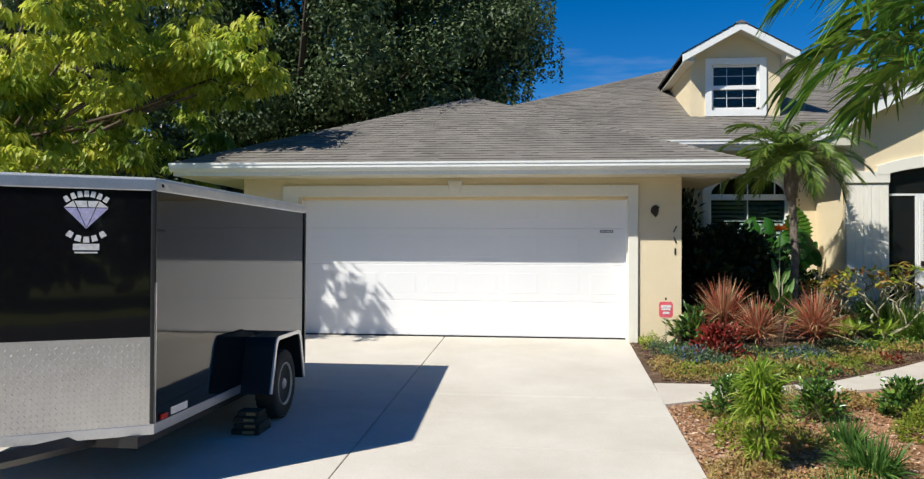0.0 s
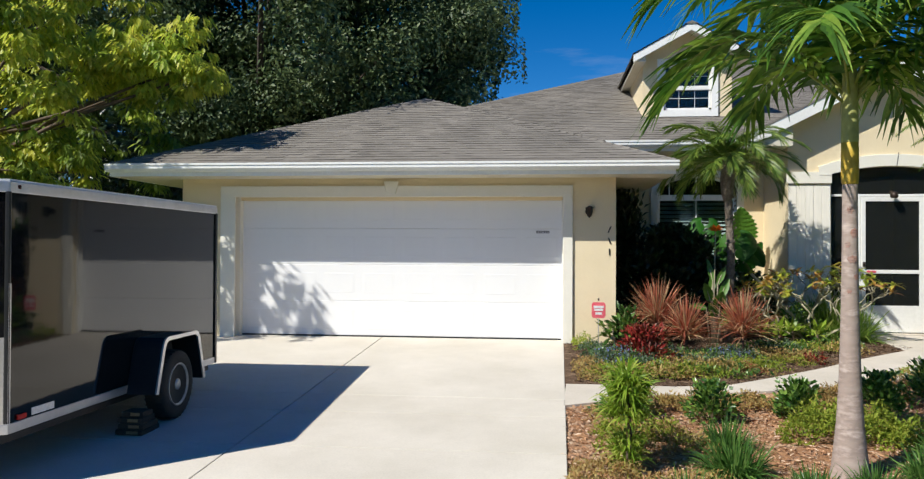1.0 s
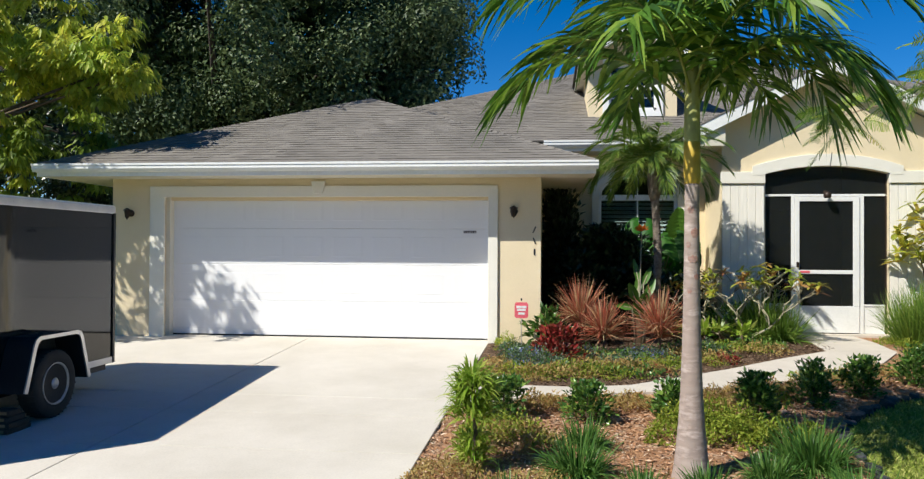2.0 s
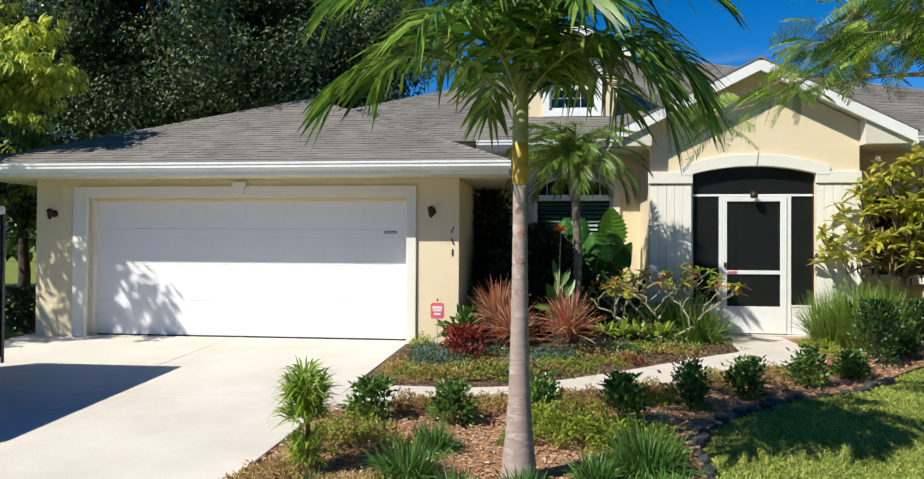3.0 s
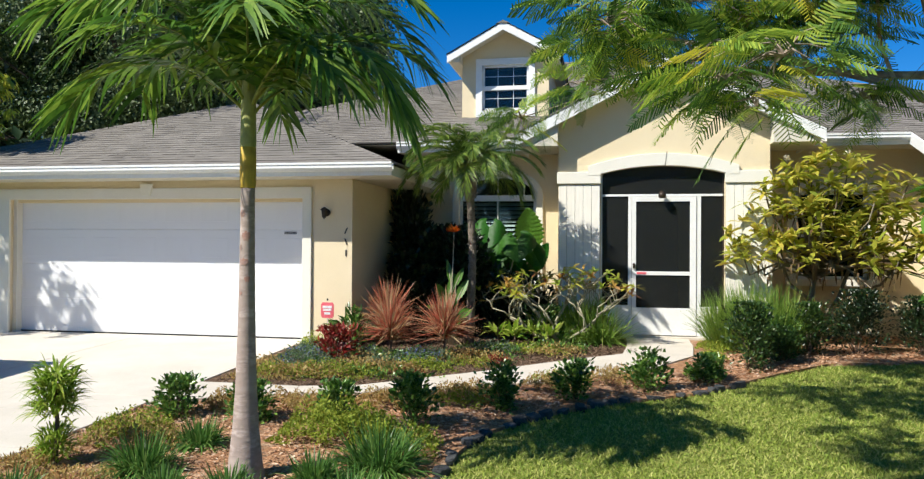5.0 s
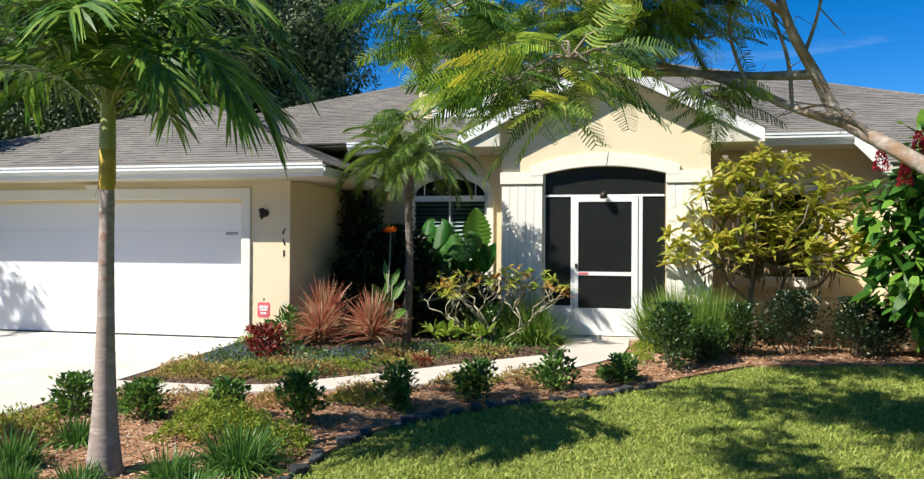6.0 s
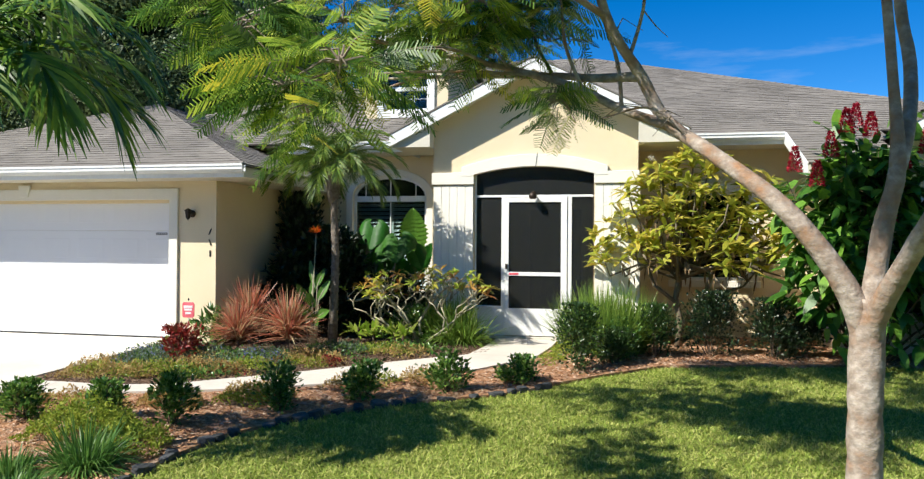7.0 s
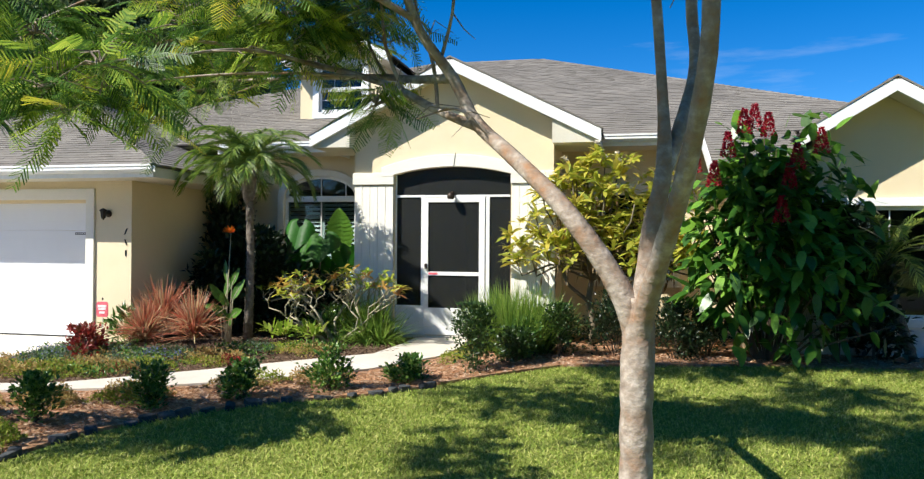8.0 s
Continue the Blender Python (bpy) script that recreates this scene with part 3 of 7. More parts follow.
garage_door = thing("garage_door", "", "")
garage_door.parent = house
garage_door["label"] = "closed white sectional garage door with long pressed panels"
sect = 0.545
for i in range(4):
    z = 0.40 + i * sect
    zt = min(z + sect, DTOP - 0.02)
    g = Geo()
    x0, x1 = DX0 + 0.03, DX1 - 0.02
    g.prism([(DY + 0.04, z + 0.001), (DY + 0.003, z + 0.001), (DY, z + 0.007), (DY, zt - 0.007), (DY + 0.004, zt - 0.001), (DY + 0.04, zt - 0.001)], "x", x0, x1)
    sec = g.make("door_section", DOORWHITE, garage_door)
    w = (x1 - x0) / 8
    za, zb = z + 0.115, min(z + sect - 0.125, zt - 0.03)
    for j in range(8):
        a, b = x0 + j * w + 0.045, x0 + (j + 1) * w - 0.045
        g = Geo()
        outer = [(a, za), (b, za), (b, zb), (a, zb)]
        ridge = [(a + 0.05, za + 0.010), (b - 0.05, za + 0.010), (b - 0.05, zb - 0.010), (a + 0.05, zb - 0.010)]
        flat = [(a + 0.12, za + 0.028), (b - 0.12, za + 0.028), (b - 0.12, zb - 0.028), (a + 0.12, zb - 0.028)]
        g.add([(x, DY + 0.0006, zz) for x, zz in outer] + [(x, DY - 0.0020, zz) for x, zz in ridge] + [(x, DY - 0.0010, zz) for x, zz in flat],
              [(k + i, k + (i + 1) % 4, k + 4 + (i + 1) % 4, k + 4 + i) for k in (0, 4) for i in range(4)] + [(8, 9, 10, 11)])
        g.make("pressed_panel", DOORWHITE, sec)
Geo().box(DX0 + 0.03, DX1 - 0.02, DY - 0.012, DY + 0.03, 0.405, 0.432).make("rubber_seal", RUBBER, garage_door, "black rubber bottom seal")
lab = Geo()
lab.box(0.85, 1.04, DY - 0.004, DY, 1.97, 2.005)
lab.make("label_plate", BLACKPAINT, garage_door, "small dark maker's plate")
bars = Geo()
for i in range(5):
    bars.box(0.865 + i * 0.035, 0.888 + i * 0.035, DY - 0.006, DY - 0.003, 1.98, 1.994)
bars.make("label_bars", SIGNWHITE, garage_door)

# garage roof
EX0, EX1, EY, EZ = -5.31, 2.72, 10.68, 2.93
CX = (EX0 + EX1) / 2
HALF = (EX1 - EX0) / 2
apex = (CX, EY + HALF, EZ + 1.67)
roof_g = thing("roof", "", "")
roof_g.parent = house
roof_g["label"] = "weathered grey-brown asphalt shingle hip roof"
run = math.hypot(HALF, 1.67)
g = Geo()
yb = 21.0
g.add([(EX0, EY, EZ - 0.03), (EX1, EY, EZ - 0.03), (EX1, yb, EZ - 0.03), (EX0, yb, EZ - 0.03), (CX, EY + HALF, EZ + 1.64), (CX, yb, EZ + 1.64)],
      [(0, 1, 4), (1, 2, 5, 4), (0, 4, 5, 3), (2, 3, 5), (0, 3, 2, 1)])
g.make("roof_deck", SOFFIT, roof_g)
shingle_field(roof_g, (EX0, EY - 0.03, EZ), (1, 0, 0), (0, HALF, 1.67), [(0, 0), (EX1 - EX0, 0), (HALF, run)], single=4)
shingle_field(roof_g, (EX1 + 0.03, EY, EZ), (0, 1, 0), (-HALF, 0, 1.67), [(0, 0), (yb - EY, 0), (yb - EY, run), (HALF, run)])
shingle_field(roof_g, (EX0 - 0.03, EY, EZ), (0, 1, 0), (HALF, 0, 1.67), [(0, 0), (yb - EY, 0), (yb - EY, run), (HALF, run)], expo=0.27)
hip_caps(roof_g, (EX0, EY, EZ + 0.01), apex)
hip_caps(roof_g, (EX1, EY, EZ + 0.01), apex)
hip_caps(roof_g, apex, (CX, 18.2, apex[2]))
gutter(roof_g, EX0 - 0.03, EX1 + 0.03, EY - 0.10, EZ + 0.005)
Geo().box(EX0, EX1, EY, EY + 0.02, EZ - 0.17, EZ - 0.035).make("fascia", WHITE, roof_g)
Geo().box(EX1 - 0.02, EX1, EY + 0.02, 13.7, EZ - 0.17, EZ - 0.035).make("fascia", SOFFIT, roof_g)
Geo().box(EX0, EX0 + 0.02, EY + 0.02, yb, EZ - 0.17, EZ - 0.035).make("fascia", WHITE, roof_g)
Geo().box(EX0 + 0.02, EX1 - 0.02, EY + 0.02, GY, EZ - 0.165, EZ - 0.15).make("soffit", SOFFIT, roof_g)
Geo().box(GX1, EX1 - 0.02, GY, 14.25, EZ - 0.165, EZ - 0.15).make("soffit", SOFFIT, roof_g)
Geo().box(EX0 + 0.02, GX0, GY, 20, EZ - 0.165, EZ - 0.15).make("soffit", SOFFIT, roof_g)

# main body
MY = 14.25
window_l = dict(x0=2.98, x1=4.36, z0=1.00, z1=2.78, rise=0.36)
g = Geo()
wx0, wx1 = window_l["x0"], window_l["x1"]
g.box(1.98, wx0, MY, MY + 0.2, Z0, 3.5)
g.box(wx1, 4.83, MY, MY + 0.2, Z0, 3.5)
g.box(wx0, wx1, MY, MY + 0.2, Z0, 1.0)
half_w = (wx1 - wx0) / 2
arc = [(wx0 + half_w - half_w * math.cos(math.pi * i / 14), 2.72 + 0.36 * math.sin(math.pi * i / 14)) for i in range(15)]
g.prism(arc + [(wx1, 3.5), (wx0, 3.5)], "y", MY, MY + 0.2)
g.make("wall", STUCCO, house, weld=True)
g = Geo()
rw = dict(x0=8.66, x1=9.78, z0=1.30, z1=2.75)
for b in ((8.0, rw["x0"], Z0, 3.5), (rw["x1"], 10.95, Z0, 3.5), (rw["x0"], rw["x1"], Z0, rw["z0"]), (rw["x0"], rw["x1"], rw["z1"], 3.5)):
    g.box(b[0], b[1], MY, MY + 0.2, b[2], b[3])
g.make("wall", STUCCO, house, weld=True)
for b in ((-3.0, 14.6, 27.5, 27.7), (14.4, 14.6, 12.9, 27.5), (-3.0, -2.8, 14.5, 27.5)):
    Geo().box(*b, Z0, 3.5).make("wall", STUCCO, house)
Geo().box(-2.8, 14.4, 14.5, 27.5, Z0, Z0 + 0.06).make("floor_slab", CONCRETE, house)

roof_m = thing("roof", "", "")
roof_m.parent = house
roof_m["label"] = "large hipped shingle roof over the main rooms"
LX, RX, RY, RZ = 4.0, 6.85, 21.0, roof_z(21.0)
dm = RY - 13.6
mrun = math.hypot(dm, RZ - 3.6)
g = Geo()
e0, e1 = LX - dm, RX + dm
g.add([(e0, 13.62, 3.57), (e1, 13.62, 3.57), (e1, 28.4, 3.57), (e0, 28.4, 3.57), (LX, RY, RZ - 0.03), (RX, RY, RZ - 0.03)],
      [(0, 1, 5, 4), (1, 2, 5), (2, 3, 4, 5), (3, 0, 4), (0, 3, 2, 1)])
g.make("roof_deck", SOFFIT, roof_m)
shingle_field(roof_m, (e0, 13.57, 3.6), (1, 0, 0), (0, dm, RZ - 3.6), [(0, 0), (e1 - e0, 0), (RX - e0, mrun), (LX - e0, mrun)])
shingle_field(roof_m, (e1 + 0.03, 13.6, 3.6), (0, 1, 0), (-dm, 0, RZ - 3.6), [(0, 0), (2 * dm, 0), (dm, mrun)], expo=0.27)
hip_caps(roof_m, (e0, 13.6, 3.61), (LX, RY, RZ + 0.01))
hip_caps(roof_m, (e1, 13.6, 3.61), (RX, RY, RZ + 0.01))
hip_caps(roof_m, (LX, RY, RZ + 0.01), (RX, RY, RZ + 0.01))
# the slope runs on lower over the right wing
lo = 1.55
Geo().add([(10.2, 13.7, roof_z(13.7) - 0.03), (11.5, 13.7, roof_z(13.7) - 0.03), (11.5, 13.6 - lo, roof_z(13.6 - lo) - 0.03), (10.2, 13.6 - lo, roof_z(13.6 - lo) - 0.03),
           (10.2, 13.7, roof_z(13.7) - 0.14), (11.5, 13.7, roof_z(13.7) - 0.14), (11.5, 13.6 - lo, roof_z(13.6 - lo) - 0.14), (10.2, 13.6 - lo, roof_z(13.6 - lo) - 0.14)],
          [(0, 1, 2, 3), (4, 7, 6, 5), (0, 3, 7, 4), (1, 5, 6, 2), (3, 2, 6, 7), (0, 4, 5, 1)]).make("roof_deck", SOFFIT, roof_m)
shingle_field(roof_m, (10.2, 13.6 - lo - 0.03, roof_z(13.6 - lo)), (1, 0, 0), (0, 1, 0.41), [(0, 0), (1.3, 0), (1.3, lo * 1.0808), (0, lo * 1.0808)])
Geo().prism([(13.62, roof_z(13.62) + 0.02), (13.62, roof_z(13.62) - 0.16), (13.6 - lo, roof_z(13.6 - lo) - 0.16), (13.6 - lo, roof_z(13.6 - lo) + 0.02)], "x", 10.17, 10.2).make("rake_board", WHITE, roof_m)
for xa, xb in ((2.0, 4.25), (8.35, 10.17)):
    gutter(roof_m, xa, xb, 13.5, 3.605)
    Geo().box(xa, xb, 13.61, 13.63, 3.43, 3.57).make("fascia", WHITE, roof_m)
for xa, xb in ((2.0, 4.83), (8.0, 10.95)):
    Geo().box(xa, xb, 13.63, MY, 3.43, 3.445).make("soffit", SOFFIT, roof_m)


def window(parent, x0, x1, z0, z1, y, rise=0.0, trim=0.12, cols=3, rows=4, louvres=False, rail=True, material_t=None, depth=0.05):
    """A window in a wall whose face is at y: trim, sill, frame, panes, bars and, if asked, slatted shutters behind the glass."""
    w = thing("window", "", "")
    w.parent = parent
    material_t = material_t or CREAM
    cx, half = (x0 + x1) / 2, (x1 - x0) / 2
    def arch(off, n=14):
        return [(cx + (half + off) * math.cos(math.pi * i / n), z1 + (rise + off) * math.sin(math.pi * i / n)) for i in range(n + 1)]
    g = Geo()
    if rise:
        o, i = arch(trim), arch(0)
        g.prism([(x1 + trim, z0)] + o + [(x0 - trim, z0), (x0, z0)] + i[::-1] + [(x1, z0)], "y", y - depth, y + 0.01)
    else:
        g.prism([(x1 + trim, z0), (x1 + trim, z1 + trim), (x0 - trim, z1 + trim), (x0 - trim, z0), (x0, z0), (x0, z1), (x1, z1), (x1, z0)], "y", y - depth, y + 0.01)
    g.make("window_trim", material_t, w, bevel=0.006)
    Geo().box(x0 - trim - 0.03, x1 + trim + 0.03, y - depth - 0.03, y + 0.02, z0 - 0.11, z0).make("window_sill", material_t, w, bevel=0.008)
    fr = Geo()
    fw = 0.05
    for b in ((x0, x0 + fw, z0, z1), (x1 - fw, x1, z0, z1), (x0, x1, z0, z0 + fw), (x0, x1, z1 - fw, z1)):
        fr.box(b[0], b[1], y + 0.03, y + 0.09, b[2], b[3])
    if rail:
        fr.box(x0, x1, y + 0.02, y + 0.09, (z0 + z1) / 2 - 0.03, (z0 + z1) / 2 + 0.03)
    frame_ob = fr.make("window_frame", WHITE, w)
    if rise:
        g = Geo()
        o, i = arch(0.0), [(cx + (half - fw) * math.cos(math.pi * k / 14), z1 + (rise - fw) * math.sin(math.pi * k / 14)) for k in range(15)]
        g.prism(o + i[::-1], "y", y + 0.03, y + 0.09)
        for k in (-0.34, 0.0, 0.34):
            g.box(cx + k * half * 2 - 0.008, cx + k * half * 2 + 0.008, y + 0.04, y + 0.06, z1, z1 + rise * math.sqrt(max(0, 1 - (2 * k) ** 2)) - 0.01)
        g.make("window_frame", WHITE, w)
        Geo().prism(arch(-0.005), "y", y + 0.065, y + 0.071).make("pane", GLASS, w).visible_shadow = False
    for i in range(1, cols):
        xx = x0 + (x1 - x0) * i / cols
        Geo().box(xx - 0.008, xx + 0.008, y + 0.045, y + 0.062, z0 + fw, z1 - fw).make("glazing_bar", WHITE, frame_ob)
    for j in range(1, rows):
        zz = z0 + (z1 - z0) * j / rows
        Geo().box(x0 + fw, x1 - fw, y + 0.045, y + 0.062, zz - 0.008, zz + 0.008).make("glazing_bar", WHITE, frame_ob)
    zm = (z0 + z1) / 2
    for a, b in ((z0 + 0.02, zm), (zm, z1 - 0.02)):
        Geo().box(x0 + 0.02, x1 - 0.02, y + 0.065, y + 0.071, a, b).make("pane", GLASS, w).visible_shadow = False
    if louvres:
        n = int((z1 - z0) / 0.075)
        for h in range(2):
            xa, xb = (x0 + 0.06, cx - 0.04) if h == 0 else (cx + 0.04, x1 - 0.06)
            sh = Geo()
            for b in ((xa - 0.05, xa, z0, z1), (xb, xb + 0.04, z0, z1)):
                sh.box(b[0], b[1], y + 0.11, y + 0.14, b[2], b[3])
            sh = sh.make("shutter", WHITE, w, "white louvred shutter behind the glass")
            for i in range(n):
                z = z0 + 0.04 + i * 0.075
                Geo().prism([(y + 0.105, z), (y + 0.145, z + 0.045), (y + 0.15, z + 0.04), (y + 0.11, z - 0.005)], "x", xa, xb).make("slat", WHITE, sh)
    # room behind, its dimness put into the lining's dark colour
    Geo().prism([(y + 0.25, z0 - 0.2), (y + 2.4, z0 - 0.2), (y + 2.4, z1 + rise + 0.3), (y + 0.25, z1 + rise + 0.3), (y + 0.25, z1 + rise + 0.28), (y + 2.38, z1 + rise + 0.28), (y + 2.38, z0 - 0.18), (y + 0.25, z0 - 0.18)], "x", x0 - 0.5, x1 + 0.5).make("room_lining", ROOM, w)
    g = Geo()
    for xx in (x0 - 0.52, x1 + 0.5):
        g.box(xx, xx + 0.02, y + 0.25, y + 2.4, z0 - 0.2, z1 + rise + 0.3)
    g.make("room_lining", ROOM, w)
    return w


w = window(house, window_l["x0"], window_l["x1"], 1.0, 2.72, MY, rise=0.36, cols=2, rows=1, louvres=True, rail=False)
Geo().box(window_l["x0"] + 0.05, window_l["x1"] - 0.05, MY + 0.028, MY + 0.092, 2.62, 2.72).make("window_frame", WHITE, w)
w["label"] = "arched window with cream trim and white louvred shutters"
w = window(house, rw["x0"], rw["x1"], rw["z0"], rw["z1"], MY, trim=0.13, cols=1, rows=2, rail=True)
w["label"] = "dark sash window with broad cream trim and sill"


def gable_roof(parent, cx, half, y0, y1, zp, slope, board=0.17, thick=0.10, lip=0.03):
    """Two slopes with rake boards in front, soffit below and shingles above; zp is the height of the ridge."""
    r = thing("roof", "", "")
    r.parent = parent
    ze = zp - slope * half
    k = math.hypot(half, half * slope)
    for s in (-1, 1):
        xe = cx + s * half
        g = Geo()
        g.prism([(cx, zp - 0.02), (xe, ze - 0.02), (xe, ze - 0.02 - thick), (cx, zp - 0.02 - thick)], "y", y0 + 0.03, y1)
        g.make("roof_deck", SOFFIT, r)
        g = Geo()
        g.prism([(cx, zp + 0.012), (xe + s * 0.02, ze + 0.012 - slope * 0.02), (xe + s * 0.02, ze - board - slope * 0.02), (cx, zp - board)], "y", y0 - 0.02, y0 + 0.028)
        g.make("rake_board", WHITE, r, bevel=0.004)
        g = Geo()
        g.prism([(cx, zp + 0.045), (xe + s * 0.05, ze + 0.045 - slope * 0.05), (xe + s * 0.05, ze + 0.018 - slope * 0.05), (cx, zp + 0.018)], "y", y0 - lip, y0 + 0.06)
        g.make("drip_edge", SHINGLE, r)
        Geo().box(min(xe, xe - s * 0.02), max(xe, xe - s * 0.02), y0 + 0.03, y1, ze - board, ze - 0.02).make("fascia", WHITE, r)
        o = (xe, y0, ze) if s > 0 else (xe, y0, ze)
        shingle_field(r, (xe + s * 0.03, y0 - 0.02, ze - slope * 0.03), (0, 1, 0), (-s * half, 0, half * slope), [(0, 0), (y1 - y0, 0), (y1 - y0, k), (0, k)])
    hip_caps(r, (cx, y0 - 0.02, zp + 0.012), (cx, y1, zp + 0.012))
    return r


# entry porch with an arched opening
PX0, PX1, PY = 4.83, 8.0, 12.9
OX0, OX1, OZ, ORISE = 5.49, 7.35, 2.95, 0.12
OC = (OX0 + OX1) / 2


def arch_pts(x0, x1, z, rise, n=12):
    """Points of a flat arch from x1 to x0."""
    c, h = (x0 + x1) / 2, (x1 - x0) / 2
    rad = (h * h + rise * rise) / (2 * rise)
    return [(c + h - 2 * h * i / n, z + math.sqrt(rad * rad - (h - 2 * h * i / n) ** 2) - (rad - rise)) for i in range(n + 1)]


g = Geo()
g.prism([(PX0, Z0), (OX0, Z0)] + arch_pts(OX0, OX1, OZ, ORISE)[::-1] + [(OX1, Z0), (PX1, Z0), (PX1, 3.75), (OC, 4.575), (PX0, 3.75)], "y", PY, PY + 0.16)
g.make("wall", STUCCO, house, "cream stucco entry gable with arched opening")
for xa, xb in ((PX0, PX0 + 0.16), (PX1 - 0.16, PX1)):
    Geo().box(xa, xb, PY + 0.16, 16.4, Z0, 3.72).make("wall", STUCCO, house)
# inside of the porch
Geo().box(PX0 + 0.16, PX1 - 0.16, 16.2, 16.4, Z0, 3.7).make("porch_back_wall", STUCCO, house)
Geo().box(5.95, 6.95, 16.14, 16.2, 0.46, 2.55).make("front_door", BRONZE, house, "dark panelled front door inside the porch", bevel=0.01)
Geo().box(PX0 + 0.16, PX1 - 0.16, PY + 0.16, 16.2, 3.2, 3.25).make("porch_ceiling", SOFFIT, house)
Geo().box(PX0 + 0.16, PX1 - 0.16, PY + 0.16, 16.2, Z0, 0.44).make("porch_floor", KERB, house)
Geo().box(OX0, OX1, PY - 0.02, PY + 0.16, Z0, 0.435).make("threshold", KERB, house, bevel=0.01)
# bands and arched trim
for xa, xb in ((PX0 - 0.02, OX0), (OX1, PX1 + 0.02)):
    Geo().box(xa, xb, PY - 0.05, PY + 0.005, 2.80, 2.985).make("trim_band", CREAM, house, bevel=0.006)
up = arch_pts(OX0 - 0.20, OX1 + 0.20, 3.07, 0.19)
Geo().prism(up + arch_pts(OX0, OX1, OZ, ORISE)[::-1], "y", PY - 0.055, PY + 0.005).make("arch_trim", CREAM, house, bevel=0.005)
for xa, xb in ((OX0 - 0.20, OX0 - 0.002), (OX1 + 0.002, OX1 + 0.20)):
    Geo().box(xa, xb, PY - 0.0545, PY - 0.048, 2.93, 3.07).make("arch_trim", CREAM, house)
Geo().prism([(OC + 0.035, 3.06), (OC + 0.045, 3.06), (OC + 0.075, 3.28), (OC + 0.065, 3.28)], "y", PY - 0.059, PY - 0.05).make("trim_joint", ROOM, house)
# upright boards on both piers
for xa, xb, n in ((PX0 + 0.005, OX0 - 0.012, 5), (OX1 + 0.012, PX1 - 0.005, 5)):
    siding = thing("board_siding", "", "")
    siding.parent = house
    siding["label"] = "cream painted upright boards with faint streaks of tone"
    bw = (xb - xa) / n
    for i in range(n):
        Geo().box(xa + i * bw + 0.002, xa + (i + 1) * bw - 0.002, PY - 0.022, PY + 0.002, 0.40, 2.785).make("plank", BOARD, siding, bevel=0.004)
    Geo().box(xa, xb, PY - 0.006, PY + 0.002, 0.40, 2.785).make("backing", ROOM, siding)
Geo().box(PX1 - 0.03, PX1 + 0.03, PY - 0.035, PY + 0.02, 0.40, 2.785).make("corner_board", BOARD, house, bevel=0.004)

rp = gable_roof(house, 6.45, 2.245, 12.60, 16.2, 4.678, 0.50)
rp["label"] = "entry gable roof with white rake boards"
# boxed eave returns beside the gable wall
for s, xw in ((-1, PX0), (1, PX1)):
    xe = 6.45 + s * 2.225
    ze = 4.678 - 0.5 * 2.225
    zw = 4.678 - 0.5 * abs(xw - 6.45)
    Geo().prism([(xw, zw - 0.13), (xe, ze - 0.13), (xe, ze - 0.19), (xw, ze - 0.19)], "y", 12.64, 13.7).make("eave_return", SOFFIT, rp)

# screen enclosure
sd = thing("screen_enclosure", "", "")
sd.parent = house
sd["label"] = "white aluminium screen wall with closed screen door"
SY = PY + 0.06
KZ = 0.87


def bar(parent, x0, x1, z0, z1, y0=SY, y1=SY + 0.045, name="frame_bar", mat_=None, bevel=0.004, label=""):
    return Geo().box(x0, x1, y0, y1, z0, z1).make(name, mat_ or WHITE, parent, label, bevel=bevel)


bar(sd, OX0, OX1, 2.60, 2.635)
bar(sd, OX0, OX0 + 0.025, 0.44, 2.95)
bar(sd, OX1 - 0.025, OX1, 0.44, 2.95, mat_=BRONZE)
bar(sd, 5.915, 5.965, 0.44, 2.60)
bar(sd, 6.945, 7.01, 0.44, 2.60)
for xa, xb in ((OX0 + 0.025, 5.915), (7.01, OX1 - 0.025)):
    bar(sd, xa, xb, 0.44, KZ, SY + 0.012, SY + 0.03, "kick_panel")
    bar(sd, xa, xb, KZ, KZ + 0.03)
    bar(sd, xa, xb, KZ + 0.03, 2.60, SY + 0.02, SY + 0.022, "insect_screen", SCREEN, 0)
g = Geo()
g.prism(arch_pts(OX0, OX1, OZ, ORISE) + [(OX0, 2.635), (OX1, 2.635)], "y", SY + 0.02, SY + 0.022)
g.make("insect_screen", SCREEN, sd, "dark insect mesh")
door = bar(sd, 5.97, 6.94, 0.45, KZ, SY - 0.012, SY + 0.02, "screen_door", label="white screen door with solid kick panel")
bar(door, 5.97, 6.035, KZ, 2.52, SY - 0.015, SY + 0.025, "door_stile")
bar(door, 6.845, 6.94, KZ, 2.52, SY - 0.015, SY + 0.025, "door_stile")
bar(door, 5.97, 6.94, 2.52, 2.595, SY - 0.015, SY + 0.025, "door_rail")
bar(door, 6.035, 6.845, 1.375, 1.435, SY - 0.015, SY + 0.025, "door_rail")
bar(door, 6.035, 6.845, KZ, 2.52, SY + 0.004, SY + 0.006, "insect_screen", SCREEN, 0)
bar(door, 6.045, 6.19, 1.388, 1.424, SY - 0.021, SY - 0.014, "lock_plate", PINK, 0.003, "small red sticker on the lock rail")
Geo().box(5.985, 6.02, SY - 0.05, SY - 0.012, 1.48, 1.56).make("door_handle", BRONZE, door, bevel=0.006)
